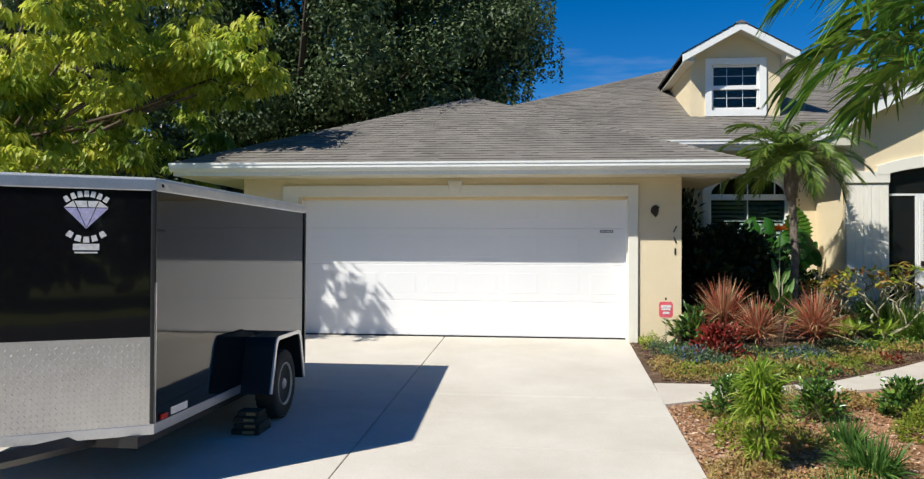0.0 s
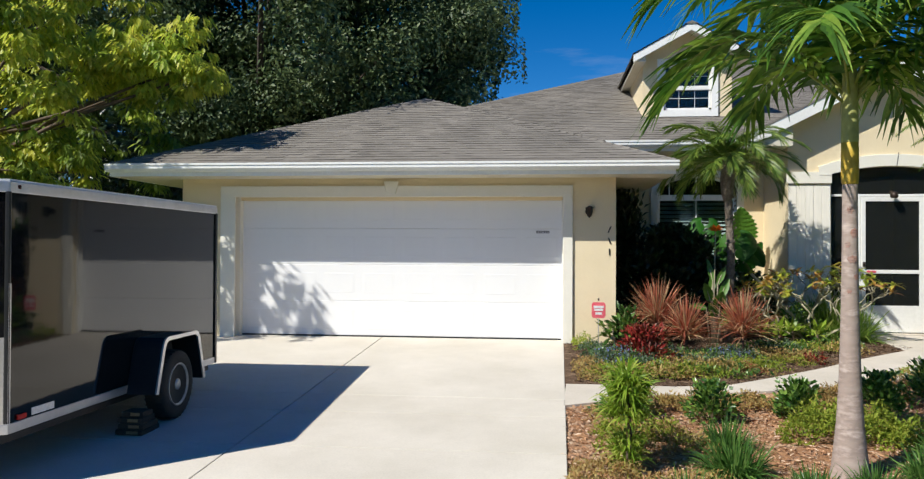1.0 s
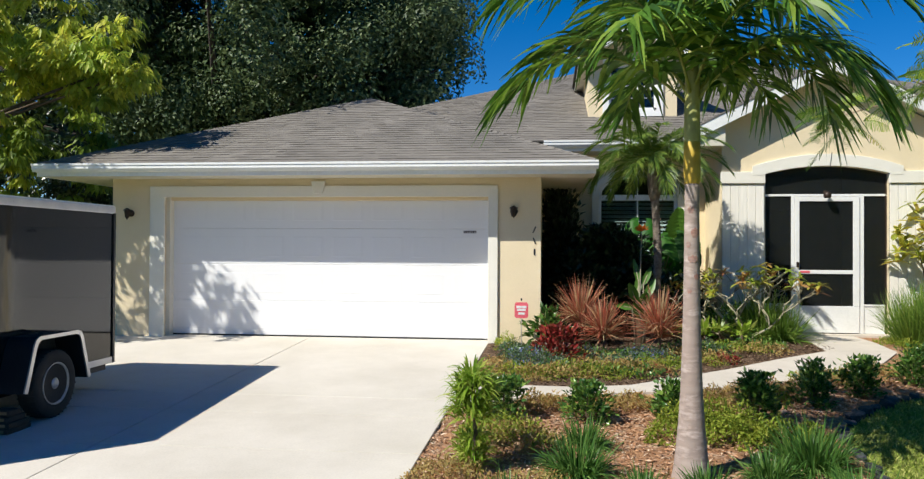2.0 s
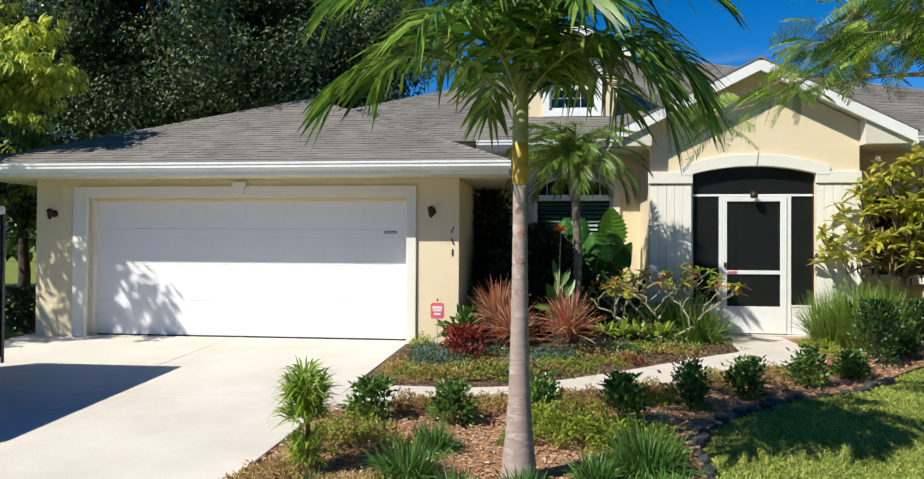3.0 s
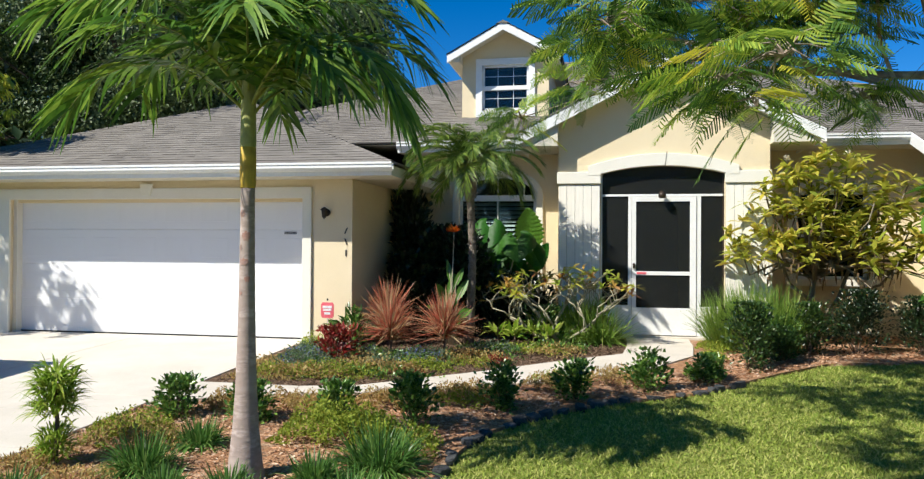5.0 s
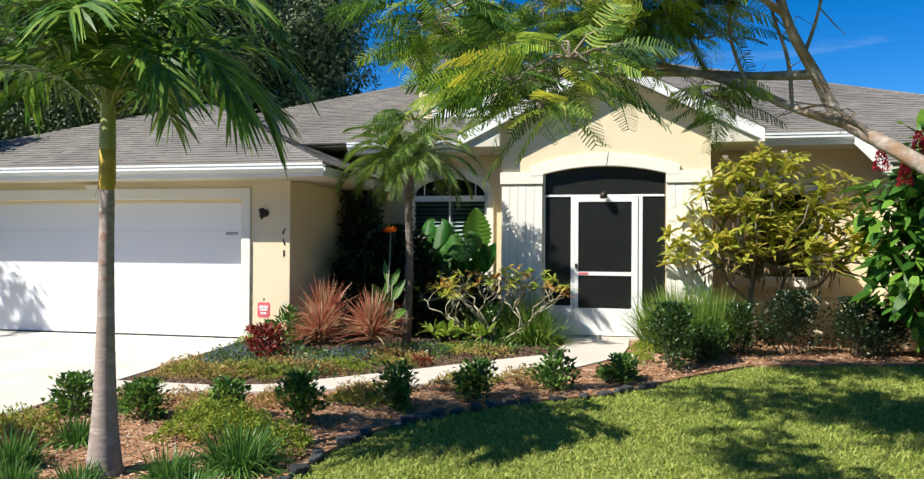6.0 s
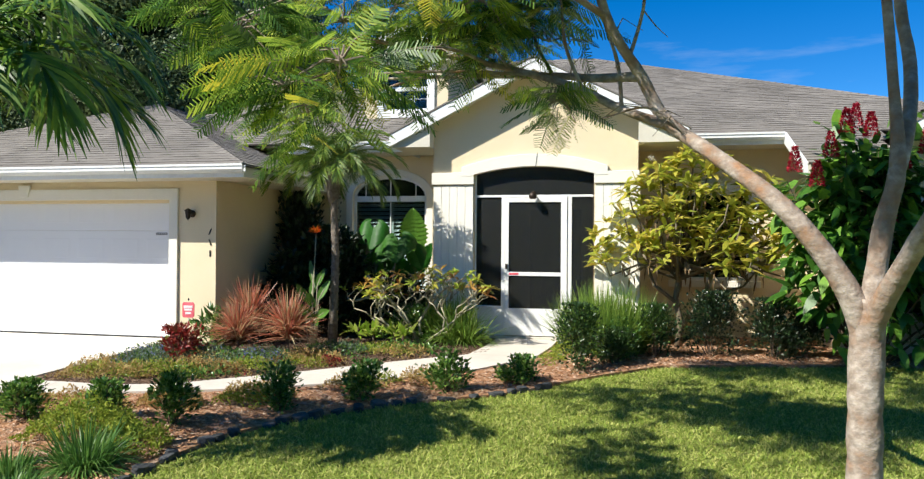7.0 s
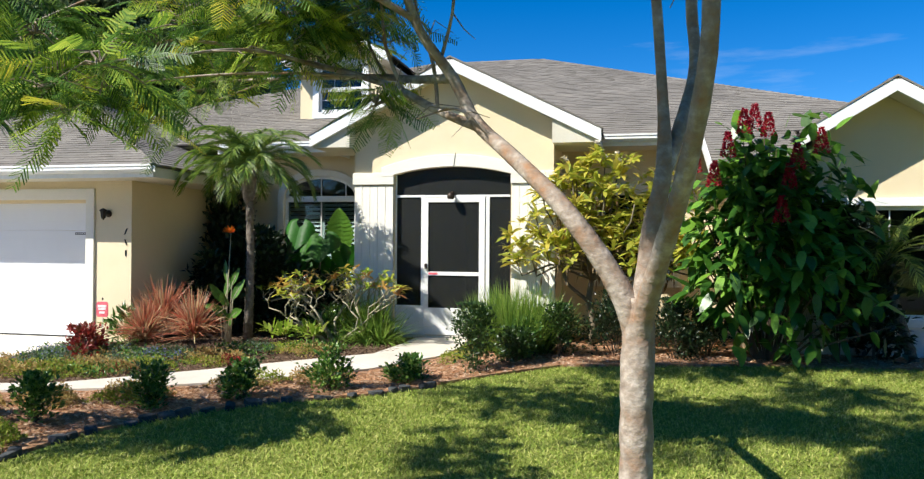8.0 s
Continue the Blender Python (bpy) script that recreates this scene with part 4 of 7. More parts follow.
ent = thing("entry_lamp", "small dark bracket lamp above the screen door", "lamp", (OC + 0.0, SY, 2.64))
Geo().lathe([(0.03, 0), (0.035, -0.02), (0.012, -0.04), (0.012, -0.10)], (0, 0, 0.02), 12, "y").make("bracket", BRONZE, ent, smooth=True)
Geo().lathe([(0.02, 0.03), (0.055, 0.0), (0.06, -0.05), (0.045, -0.075)], (0, -0.12, 0.0), 14, "z").make("shade", BRONZE, ent, smooth=True)

# dormer
dor = thing("dormer", "", "")
dor.parent = house
dor["label"] = "small gabled dormer with white sash window"
QY = 15.2
dx0, dx1, dc = 2.84, 4.50, 3.68
dwn = dict(x0=3.23, x1=4.12, z0=4.40, z1=5.27)
g = Geo()
for b in ((dx0, dwn["x0"], 4.1, 5.35), (dwn["x1"], dx1, 4.1, 5.35), (dwn["x0"], dwn["x1"], 4.1, dwn["z0"]), (dwn["x0"], dwn["x1"], dwn["z1"], 5.35)):
    g.box(b[0], b[1], QY, QY + 0.12, b[2], b[3])
g.prism([(dx0, 5.35), (dx1, 5.35), (dx1, 5.44), (dc, 5.89), (dx0, 5.44)], "y", QY, QY + 0.12)
g.make("wall", STUCCO, dor, weld=True)
for xa, xb in ((dx0, dx0 + 0.1), (dx1 - 0.1, dx1)):
    Geo().prism([(QY + 0.12, 4.1), (18.5, 5.4), (18.5, 5.42), (QY + 0.12, 5.42)], "x", xa, xb).make("wall", STUCCO, dor)
g = Geo()
for s in (-1, 1):
    xe = dc + s * 1.04
    z1_, z0_ = 5.97, 5.97 - 0.55 * 1.04
    Geo().prism([(dc, z1_), (xe, z0_), (xe, z0_ - 0.08), (dc, z1_ - 0.08)], "y", 14.83, 19.6).make("roof_deck", SOFFIT, dor)
    Geo().prism([(dc, z1_ + 0.012), (xe + s * 0.02, z0_ + 0.0), (xe + s * 0.02, z0_ - 0.15), (dc, z1_ - 0.14)], "y", 14.78, 14.829).make("rake_board", WHITE, dor, bevel=0.004)
    Geo().box(min(xe, xe - s * 0.02), max(xe, xe - s * 0.02), 14.83, 18.8, z0_ - 0.14, z0_ - 0.005).make("fascia", WHITE, dor)
    Geo().prism([(xe, z0_ - 0.08), (xe, z0_ - 0.13), (dc + s * (dx1 - dx0) / 2, z0_ - 0.13), (dc + s * (dx1 - dx0) / 2, z1_ - 0.55 * 0.82 - 0.08)], "y", 14.83, 18.6).make("eave_return", SOFFIT, dor)
    kk = math.hypot(1.04, 1.04 * 0.55)
    shingle_field(dor, (xe + s * 0.03, 14.76, z0_ + 0.005), (0, 1, 0), (-s * 1.04, 0, 1.04 * 0.55), [(0, 0), (4.8, 0), (4.8, kk), (0, kk)])
hip_caps(dor, (dc, 14.76, 5.98), (dc, 19.4, 5.98))
dw = thing("window", "", "")
dw.parent = dor
g = Geo()
x0, x1, z0, z1 = dwn["x0"], dwn["x1"], dwn["z0"], dwn["z1"]
for b in ((x0 - 0.12, x0, z0 - 0.12, z1 + 0.12), (x1, x1 + 0.12, z0 - 0.12, z1 + 0.12), (x0, x1, z0 - 0.12, z0), (x0, x1, z1, z1 + 0.12)):
    g.box(b[0], b[1], QY - 0.04, QY + 0.01, b[2], b[3])
g.box(x0 + 0.0, x1, QY + 0.015, QY + 0.075, z0, z0 + 0.05)
g.box(x0 + 0.0, x1, QY + 0.015, QY + 0.075, z1 - 0.04, z1)
g.box(x0, x0 + 0.04, QY + 0.015, QY + 0.075, z0, z1)
g.box(x1 - 0.04, x1, QY + 0.015, QY + 0.075, z0, z1)
g.box(x0, x1, QY - 0.005, QY + 0.075, (z0 + z1) / 2 - 0.04, (z0 + z1) / 2 + 0.035)
for i in (1, 2):
    xx = x0 + (x1 - x0) * i / 3
    g.box(xx - 0.004, xx + 0.004, QY + 0.048, QY + 0.054, z0, z1)
for zz in (z0 + 0.24, z1 - 0.21):
    g.box(x0, x1, QY + 0.048, QY + 0.054, zz - 0.004, zz + 0.004)
g.make("window_frame", WHITE, dw)
for a, b in ((z0 + 0.02, (z0 + z1) / 2), ((z0 + z1) / 2, z1 - 0.02)):
    Geo().box(x0 + 0.02, x1 - 0.02, QY + 0.055, QY + 0.06, a, b).make("pane", GLASS, dw).visible_shadow = False
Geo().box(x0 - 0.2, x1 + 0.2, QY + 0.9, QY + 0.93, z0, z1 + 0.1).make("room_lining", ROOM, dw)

# right wing
WX, WY = 10.75, 12.7
ww = dict(x0=11.55, x1=13.6, z0=0.90, z1=2.42)
g = Geo()
for b in ((WX, ww["x0"], Z0, 3.0), (ww["x1"], 15.0, Z0, 3.0), (ww["x0"], ww["x1"], Z0, ww["z0"]), (ww["x0"], ww["x1"], ww["z1"], 3.0)):
    g.box(b[0], b[1], WY, WY + 0.2, b[2], b[3])
g.prism([(11.62, 3.0), (13.38, 3.0), (13.38, 3.42), (12.5, 3.93), (11.62, 3.42)], "y", WY, WY + 0.2)
g.make("wall", STUCCO, house, weld=True)
Geo().box(WX, WX + 0.2, WY + 0.2, MY, Z0, 3.2).make("wall", STUCCO, house)
w = window(house, ww["x0"], ww["x1"], ww["z0"], ww["z1"], WY, trim=0.11, cols=2, rows=1, rail=False, material_t=WHITE)
w["label"] = "wide white-framed window of the right wing"
Geo().box(WX, 15.0, WY - 0.025, WY, Z0, 0.80).make("wall_base", CREAM, house, bevel=0.004)
rw2 = gable_roof(house, 12.5, 1.12, 12.2, 14.9, 4.06, 0.60)
rw2["label"] = "small gable roof of the right wing with white rake boards"

# wall lamps, house number, sign
def coach_lamp(x, z):
    c = thing("wall_lamp", "small dark bronze coach lamp on the garage wall", "lamp", (x, GY, z), "garage wall lamps")
    Geo().lathe([(0.05, 0.0), (0.055, -0.012), (0.03, -0.025), (0.012, -0.03), (0.012, -0.09)], (0, 0, 0), 14, "y").make("wall_plate", BRONZE, c, smooth=True)
    Geo().tube([(0, -0.08, 0), (0, -0.12, 0.05), (0, -0.13, 0.06)], 0.009, 8).make("arm", BRONZE, c, smooth=True)
    Geo().lathe([(0.012, 0.075), (0.06, 0.045), (0.062, 0.035), (0.05, 0.035)], (0, -0.125, 0), 6, "z").make("cap", BRONZE, c)
    Geo().lathe([(0.046, 0.035), (0.034, -0.065), (0.012, -0.085), (0.004, -0.10)], (0, -0.125, 0), 6, "z").make("lantern", BRONZE, c)
    return c


coach_lamp(-4.18, 2.25)
coach_lamp(1.60, 2.28)
num = thing("house_number", "three small dark metal figures fixed one above another", "house number", (1.89, GY, 1.86))
for i, (dz, lean) in enumerate(((0.16, 0.02), (0.0, -0.015), (-0.16, 0.0))):
    Geo().prism([(-0.010 + lean, dz + 0.045), (0.010 + lean, dz + 0.045), (0.010 - lean, dz - 0.045), (-0.010 - lean, dz - 0.045)], "y", -0.012, 0.0).make("figure_bar", BLACKPAINT, num, bevel=0.003)
sg = thing("yard_sign", "small faded red sign on a metal stake by the garage corner", "sign", (1.72, 10.98, ground_z(10.98)))
Geo().tube([(0, 0.01, -0.1), (0, 0.01, 0.42)], 0.006, 6).make("stake", ALUMINIUM, sg)
Geo().prism([(-0.095 + 0.0, 0.44), (-0.075, 0.41), (0.075, 0.41), (0.095, 0.44), (0.095, 0.60), (0.075, 0.63), (-0.075, 0.63), (-0.095, 0.60)], "y", -0.008, 0.004).make("sign_board", PINK, sg, bevel=0.003)
g = Geo()
for zz, hw, hh in ((0.565, 0.07, 0.018), (0.525, 0.06, 0.014), (0.475, 0.045, 0.016)):
    g.box(-hw, hw, -0.012, -0.007, zz - hh, zz + hh)
g.make("sign_bars", SIGNWHITE, sg)
Geo().lathe([(0.002, 0.03), (0.012, 0.02), (0.012, 0.0), (0.004, -0.01)], (0, 0, 0.66), 8, "z").make("stake_knob", BLACKPAINT, sg, smooth=True)

# ---- trailer ----
DARKTIMBER = material("tarred timber", (0.035, 0.03, 0.024), (0.055, 0.045, 0.035), 0.9, scale=9, grain=60, bump=0.2)
TX0, TX1, TYF, TYR = -4.32, -2.50, 4.78, 7.96     # sides, front corners, rear
TB, TT = 0.52, 2.17
TN = 0.52                                          # depth of the wedge nose
trailer = thing("cargo_trailer", "black enclosed cargo trailer with wedge nose parked on the driveway", "trailer", (0, 0, 0))
NX = (TX0 + TX1) / 2
plan = [(TX1, TYR), (TX0, TYR), (TX0, TYF), (NX, TYF - TN), (TX1, TYF)]
Geo().prism(plan, "z", TB + 0.06, TT - 0.07).make("body", BLACKGLOSS, trailer, "glossy black sheet-metal body", bevel=0.006)


def grown(d):
    return [(TX1 + d, TYR + d), (TX0 - d, TYR + d), (TX0 - d, TYF - d * 0.7), (NX, TYF - TN - d), (TX1 + d, TYF - d * 0.7)]


Geo().prism(grown(0.012), "z", TT - 0.075, TT).make("roof_rail", ALUMINIUM, trailer, "pale metal roof edge", bevel=0.006)
Geo().prism(grown(0.004), "z", TT, TT + 0.012).make("roof_skin", WHITE, trailer)
Geo().prism(grown(0.010), "z", TB, TB + 0.065).make("bottom_rail", ALUMINIUM, trailer, bevel=0.004)
Geo().box(TX0 + 0.05, TX1 - 0.05, TYF - 0.1, TYR - 0.05, TB - 0.07, TB).make("chassis", BLACKPAINT, trailer)
# corner posts
for x, y in ((TX1, TYF), (TX1, TYR), (TX0, TYF), (TX0, TYR)):
    s = 1 if x == TX1 else -1
    Geo().tube([(x - s * 0.004, y - 0.004, TB + 0.07), (x - s * 0.004, y - 0.004, TT - 0.07)], 0.018, 8).make("corner_post", BLACKPAINT, trailer)
# thin bright strip up the rear corner and a lower one on the nose corner
Geo().box(TX1 - 0.03, TX1 + 0.014, TYR - 0.025, TYR + 0.014, TB, TT - 0.07).make("rear_edge", BLACKPAINT, trailer)
Geo().box(TX1 - 0.002, TX1 + 0.012, TYF - 0.012, TYF + 0.012, TB + 0.06, 1.50).make("corner_strip", ALUMINIUM, trailer)
# tread plate on both nose faces
def tread_plate(sgn):
    a = Vector((TX1 if sgn > 0 else TX0, TYF, 0))
    b = Vector((NX, TYF - TN, 0))
    t = (b - a).normalized()
    n = Vector((t.y, -t.x, 0)) if sgn < 0 else Vector((-t.y, t.x, 0))
    n = n if n.y < 0 else -n
    L = (b - a).length
    z0, z1 = TB + 0.02, 1.15
    g = Geo()
    q = [a + n * 0.006, a + t * L + n * 0.006]
    g.add([(p.x, p.y, z) for z in (z0, z1) for p in q] + [(p.x - n.x * 0.02, p.y - n.y * 0.02, z) for z in (z0, z1) for p in q], [(0, 1, 3, 2), (4, 6, 7, 5), (0, 2, 6, 4), (1, 5, 7, 3), (2, 3, 7, 6), (0, 4, 5, 1)])
    plate = g.make("tread_plate", PLATE, trailer, "bright diamond tread plate stone guard")
    V, F = [], []
    k = 0
    step = 0.034
    for i in range(int(L / step)):
        for j in range(int((z1 - z0) / step)):
            c = a + t * ((i + 0.5) * step) + n * 0.0065
            cz = z0 + (j + 0.5) * step
            d = 1 if (i + j) % 2 else -1
            ax = (t * d + Vector((0, 0, 1))).normalized()
            bx = (t * d - Vector((0, 0, 1))).normalized()
            c = Vector((c.x, c.y, cz))
            V += [c + ax * 0.0165, c + bx * 0.0058, c - ax * 0.0165, c - bx * 0.0058, c + n * 0.0045]
            F += [(k, k + 1, k + 4), (k + 1, k + 2, k + 4), (k + 2, k + 3, k + 4), (k + 3, k, k + 4)]
            k += 5
    arrays("tread_pattern", [tuple(v) for v in V], F, PLATE, plate, kind="stuff")


tread_plate(1)
tread_plate(-1)
# logo: a cut gem between two curved rows of bars
la = Vector((TX1, TYF, 0))
lt = (Vector((NX, TYF - TN, 0)) - la).normalized()
ln = Vector((lt.y, -lt.x, 0))
ln = ln if ln.y < 0 else -ln
LC = la + lt * 0.40


def on_nose(u, z, off):
    p = LC - lt * u + ln * off
    return (p.x, p.y, z)


def decal(name, polys, mat_, off=0.004):
    g = Geo()
    for poly in polys:
        n = len(poly)
        g.add([on_nose(u, z, off) for u, z in poly] + [on_nose(u, z, -0.004) for u, z in poly], [tuple(range(n)), tuple(range(2 * n - 1, n - 1, -1))] + [(i, (i + 1) % n, n + (i + 1) % n, n + i) for i in range(n)])
    return g.make(name, mat_, logo)


logo = thing("logo_decal", "", "")
logo.parent = trailer
logo["label"] = "white and lilac gem emblem on the nose"
zc = 1.975
W = 0.125
facets = [[(-W, zc), (-W * 0.45, zc), (0, zc - 0.13)], [(W * 0.45, zc), (W, zc), (0, zc - 0.13)], [(-W * 0.45 + 0.006, zc), (W * 0.45 - 0.006, zc), (0, zc - 0.122)]]
crown = [[(-W, zc + 0.005), (-W * 0.6, zc + 0.045), (-W * 0.45, zc + 0.005)], [(-W * 0.40, zc + 0.005), (-W * 0.55, zc + 0.045), (W * 0.0, zc + 0.045), (W * 0.05, zc + 0.005)], [(W * 0.1, zc + 0.005), (W * 0.05, zc + 0.045), (W * 0.55, zc + 0.045), (W * 0.4, zc + 0.005)], [(W, zc + 0.005), (W * 0.6, zc + 0.045), (W * 0.45, zc + 0.005)]]
decal("gem_facets", facets, LILAC)
decal("gem_crown", crown, SIGNWHITE)
for k, (zz, sgn, n) in enumerate(((zc + 0.055, 1, 7), (zc - 0.165, -1, 5))):
    rows = []
    for i in range(n):
        f = (i - (n - 1) / 2) / ((n - 1) / 2)
        u = f * (0.112 if n == 7 else 0.092)
        z = zz + sgn * 0.034 * (1 - f * f)
        hw, hh, tw = (0.0145, 0.019, -0.55 * f * sgn) if n == 7 else (0.0185, 0.019, -0.55 * f * sgn)
        cs, sn = math.cos(tw), math.sin(tw)
        rows.append([(u + p * cs - q * sn, z + p * sn + q * cs) for p, q in ((-hw, -hh), (hw, -hh), (hw * 0.8, hh), (-hw * 0.8, hh))])
    decal("emblem_bars", rows, SIGNWHITE)
decal("dealer_bars", [[(-0.075, zc - 0.265), (0.075, zc - 0.265), (0.075, zc - 0.225), (-0.075, zc - 0.225)], [(-0.065, zc - 0.285), (0.065, zc - 0.285), (0.065, zc - 0.275), (-0.065, zc - 0.275)]], SIGNWHITE)


def wheel_and_fender(side):
    """One wheel with its box fender; side is +1 for the wall at TX1, -1 for the other."""
    wall = TX1 if side > 0 else TX0
    wy, gzw = 6.66, ground_z(6.66) + 0.026
    R = 0.302
    cx = wall + side * 0.155
    hub = (cx, wy, gzw + R)
    wheel = thing("wheel", "", "")
    wheel.parent = trailer
    prof = [(0.175, -0.075), (0.20, -0.09), (0.265, -0.09), (R - 0.012, -0.078), (R, -0.055), (R, 0.055), (R - 0.012, 0.078), (0.265, 0.09), (0.20, 0.09), (0.175, 0.075)]
    Geo().lathe(prof, hub, 36, "x").make("tyre", RUBBER, wheel, "black tyre", smooth=True)
    g = Geo()
    for i in range(36):
        a = 2 * math.pi * i / 36
        for s in (-1, 1):
            c, sn = math.cos(a + s * 0.04), math.sin(a + s * 0.04)
            g.tube([(cx + s * 0.008, wy + (R - 0.002) * c, gzw + R + (R - 0.002) * sn), (cx + s * 0.08, wy + (R - 0.004) * c, gzw + R + (R - 0.004) * sn)], 0.005, 4)
    g.make("tread_blocks", RUBBER, wheel)
    o = side
    Geo().lathe([(0.02, o * -0.02), (0.176, o * -0.02), (0.176, o * 0.076), (0.188, o * 0.088), (0.180, o * 0.093), (0.168, o * 0.065), (0.155, o * 0.035), (0.135, o * 0.03), (0.09, o * 0.045), (0.06, o * 0.045), (0.055, o * 0.01)], hub, 32, "x").make("rim", RIM, wheel, "silver steel rim", smooth=True)
    Geo().lathe([(0.052, o * 0.02), (0.05, o * 0.075), (0.04, o * 0.085), (0.01, o * 0.088)], hub, 20, "x").make("hub_cap", RIM, wheel, smooth=True)
    for i in range(5):
        a = 2 * math.pi * i / 5 + 0.3
        c = (cx + o * 0.045, wy + 0.078 * math.cos(a), gzw + R + 0.078 * math.sin(a))
        Geo().lathe([(0.011, 0), (0.011, o * 0.02), (0.004, o * 0.024)], c, 6, "x").make("lug_nut", RIM, wheel)
    # black discs on the rim stand for the dark inside its holes
    for i in range(8):
        a = 2 * math.pi * i / 8
        c = (cx + o * 0.040, wy + 0.120 * math.cos(a), gzw + R + 0.122 * math.sin(a))
        Geo().lathe([(0.027, 0.0), (0.025, o * 0.004), (0.004, o * 0.004)], c, 10, "x").make("rim_hole", BLACKPAINT, wheel)
    # fender: top, sloped sides and bright outer edge
    xo = wall + side * 0.27
    zf = 0.965
    outer = [(wy - 0.455, TB - 0.01), (wy - 0.335, zf - 0.07), (wy - 0.305, zf - 0.02), (wy - 0.26, zf), (wy + 0.26, zf), (wy + 0.305, zf - 0.02), (wy + 0.335, zf - 0.07), (wy + 0.455, TB - 0.01)]
    inner = [(wy - 0.425, TB - 0.01), (wy - 0.31, zf - 0.08), (wy - 0.285, zf - 0.04), (wy - 0.25, zf - 0.022), (wy + 0.25, zf - 0.022), (wy + 0.285, zf - 0.04), (wy + 0.31, zf - 0.08), (wy + 0.425, TB - 0.01)]
    fender = Geo().prism(outer + inner[::-1], "x", min(wall, xo), max(wall, xo)).make("fender", BLUEBLACK, trailer, "smooth black box fender", bevel=0.004)
    e0, e1 = xo - 0.006, xo + 0.008
    wide = [(y + (0.012 if y > wy else -0.012), z + 0.01) for y, z in outer]
    Geo().prism(wide + inner[::-1], "x", e0, e1).make("fender_edge", ALUMINIUM, fender, "bright metal fender edge")
    # dark wheel well behind the tyre
    Geo().prism(inner, "x", min(wall + side * 0.002, wall + side * 0.012), max(wall + side * 0.002, wall + side * 0.012)).make("wheel_well", RUBBER, trailer)


wheel_and_fender(1)
wheel_and_fender(-1)
Geo().tube([(TX0 - 0.1, 6.66, 0.52), (TX1 + 0.1, 6.66, 0.52)], 0.03, 10).make("axle", BLACKPAINT, trailer)
# sticker, marker lamps, rear lamp
Geo().box(TX1, TX1 + 0.004, 5.02, 5.26, TB + 0.075, TB + 0.125).make("data_sticker", SIGNWHITE, trailer, "white printed sticker")
Geo().box(TX1, TX1 + 0.018, 4.87, 4.95, TB + 0.075, TB + 0.11).make("marker_lamp", REDLENS, trailer, "red side marker lamp", bevel=0.004)
Geo().box(TX1, TX1 + 0.012, 4.84, 4.88, TT - 0.05, TT - 0.02).make("marker_lamp", REDLENS, trailer, bevel=0.003)
for i in range(9):
    Geo().lathe([(0.006, 0), (0.006, 0.004), (0.002, 0.006)], (TX1 + 0.012, 4.95 + i * 0.36, TT - 0.037), 8, "x").make("rivet", ALUMINIUM, trailer)
# draw bar, coupler and jack
for s in (-1, 1):
    Geo().tube([(NX + s * 0.55, TYF - 0.12, TB - 0.02), (NX + s * 0.05, TYF - TN - 0.72, TB - 0.02)], 0.05, 4).make("drawbar", BLACKPAINT, trailer)
Geo().box(NX - 0.06, NX + 0.06, TYF - TN - 1.0, TYF - TN - 0.62, TB - 0.06, TB + 0.05).make("coupler", BLACKPAINT, trailer, bevel=0.015)
Geo().tube([(NX + 0.12, TYF - TN - 0.5, ground_z(4) + 0.06), (NX + 0.12, TYF - TN - 0.5, TB + 0.42)], 0.028, 10).make("jack", ALUMINIUM, trailer)
Geo().lathe([(0.09, 0), (0.09, 0.012), (0.03, 0.03)], (NX + 0.12, TYF - TN - 0.5, ground_z(4) + 0.03), 14, "z").make("jack_foot", ALUMINIUM, trailer)
# timber wedges at the tyre
ch = thing("wheel_chock", "stack of dark weathered timbers wedged against the trailer tyre", "wheel chock", (TX1 + 0.14, 6.20, ground_z(6.20) + 0.026))
for i, (w, d, dx) in enumerate(((0.15, 0.13, 0.0), (0.14, 0.12, 0.008), (0.135, 0.11, -0.006), (0.12, 0.09, 0.004))):
    Geo().box(-w + dx, w * 0.55 + dx, -d, d * 0.75 + 0.02 * (3 - i), i * 0.047, i * 0.047 + 0.042).make("timber", DARKTIMBER, ch, bevel=0.004)
    Geo().box(-w * 0.35 + dx, w * 0.3 + dx, -d - 0.004, -d + 0.001, i * 0.047 + 0.010, i * 0.047 + 0.034).make("sawn_end", WOODBLOCK, ch)

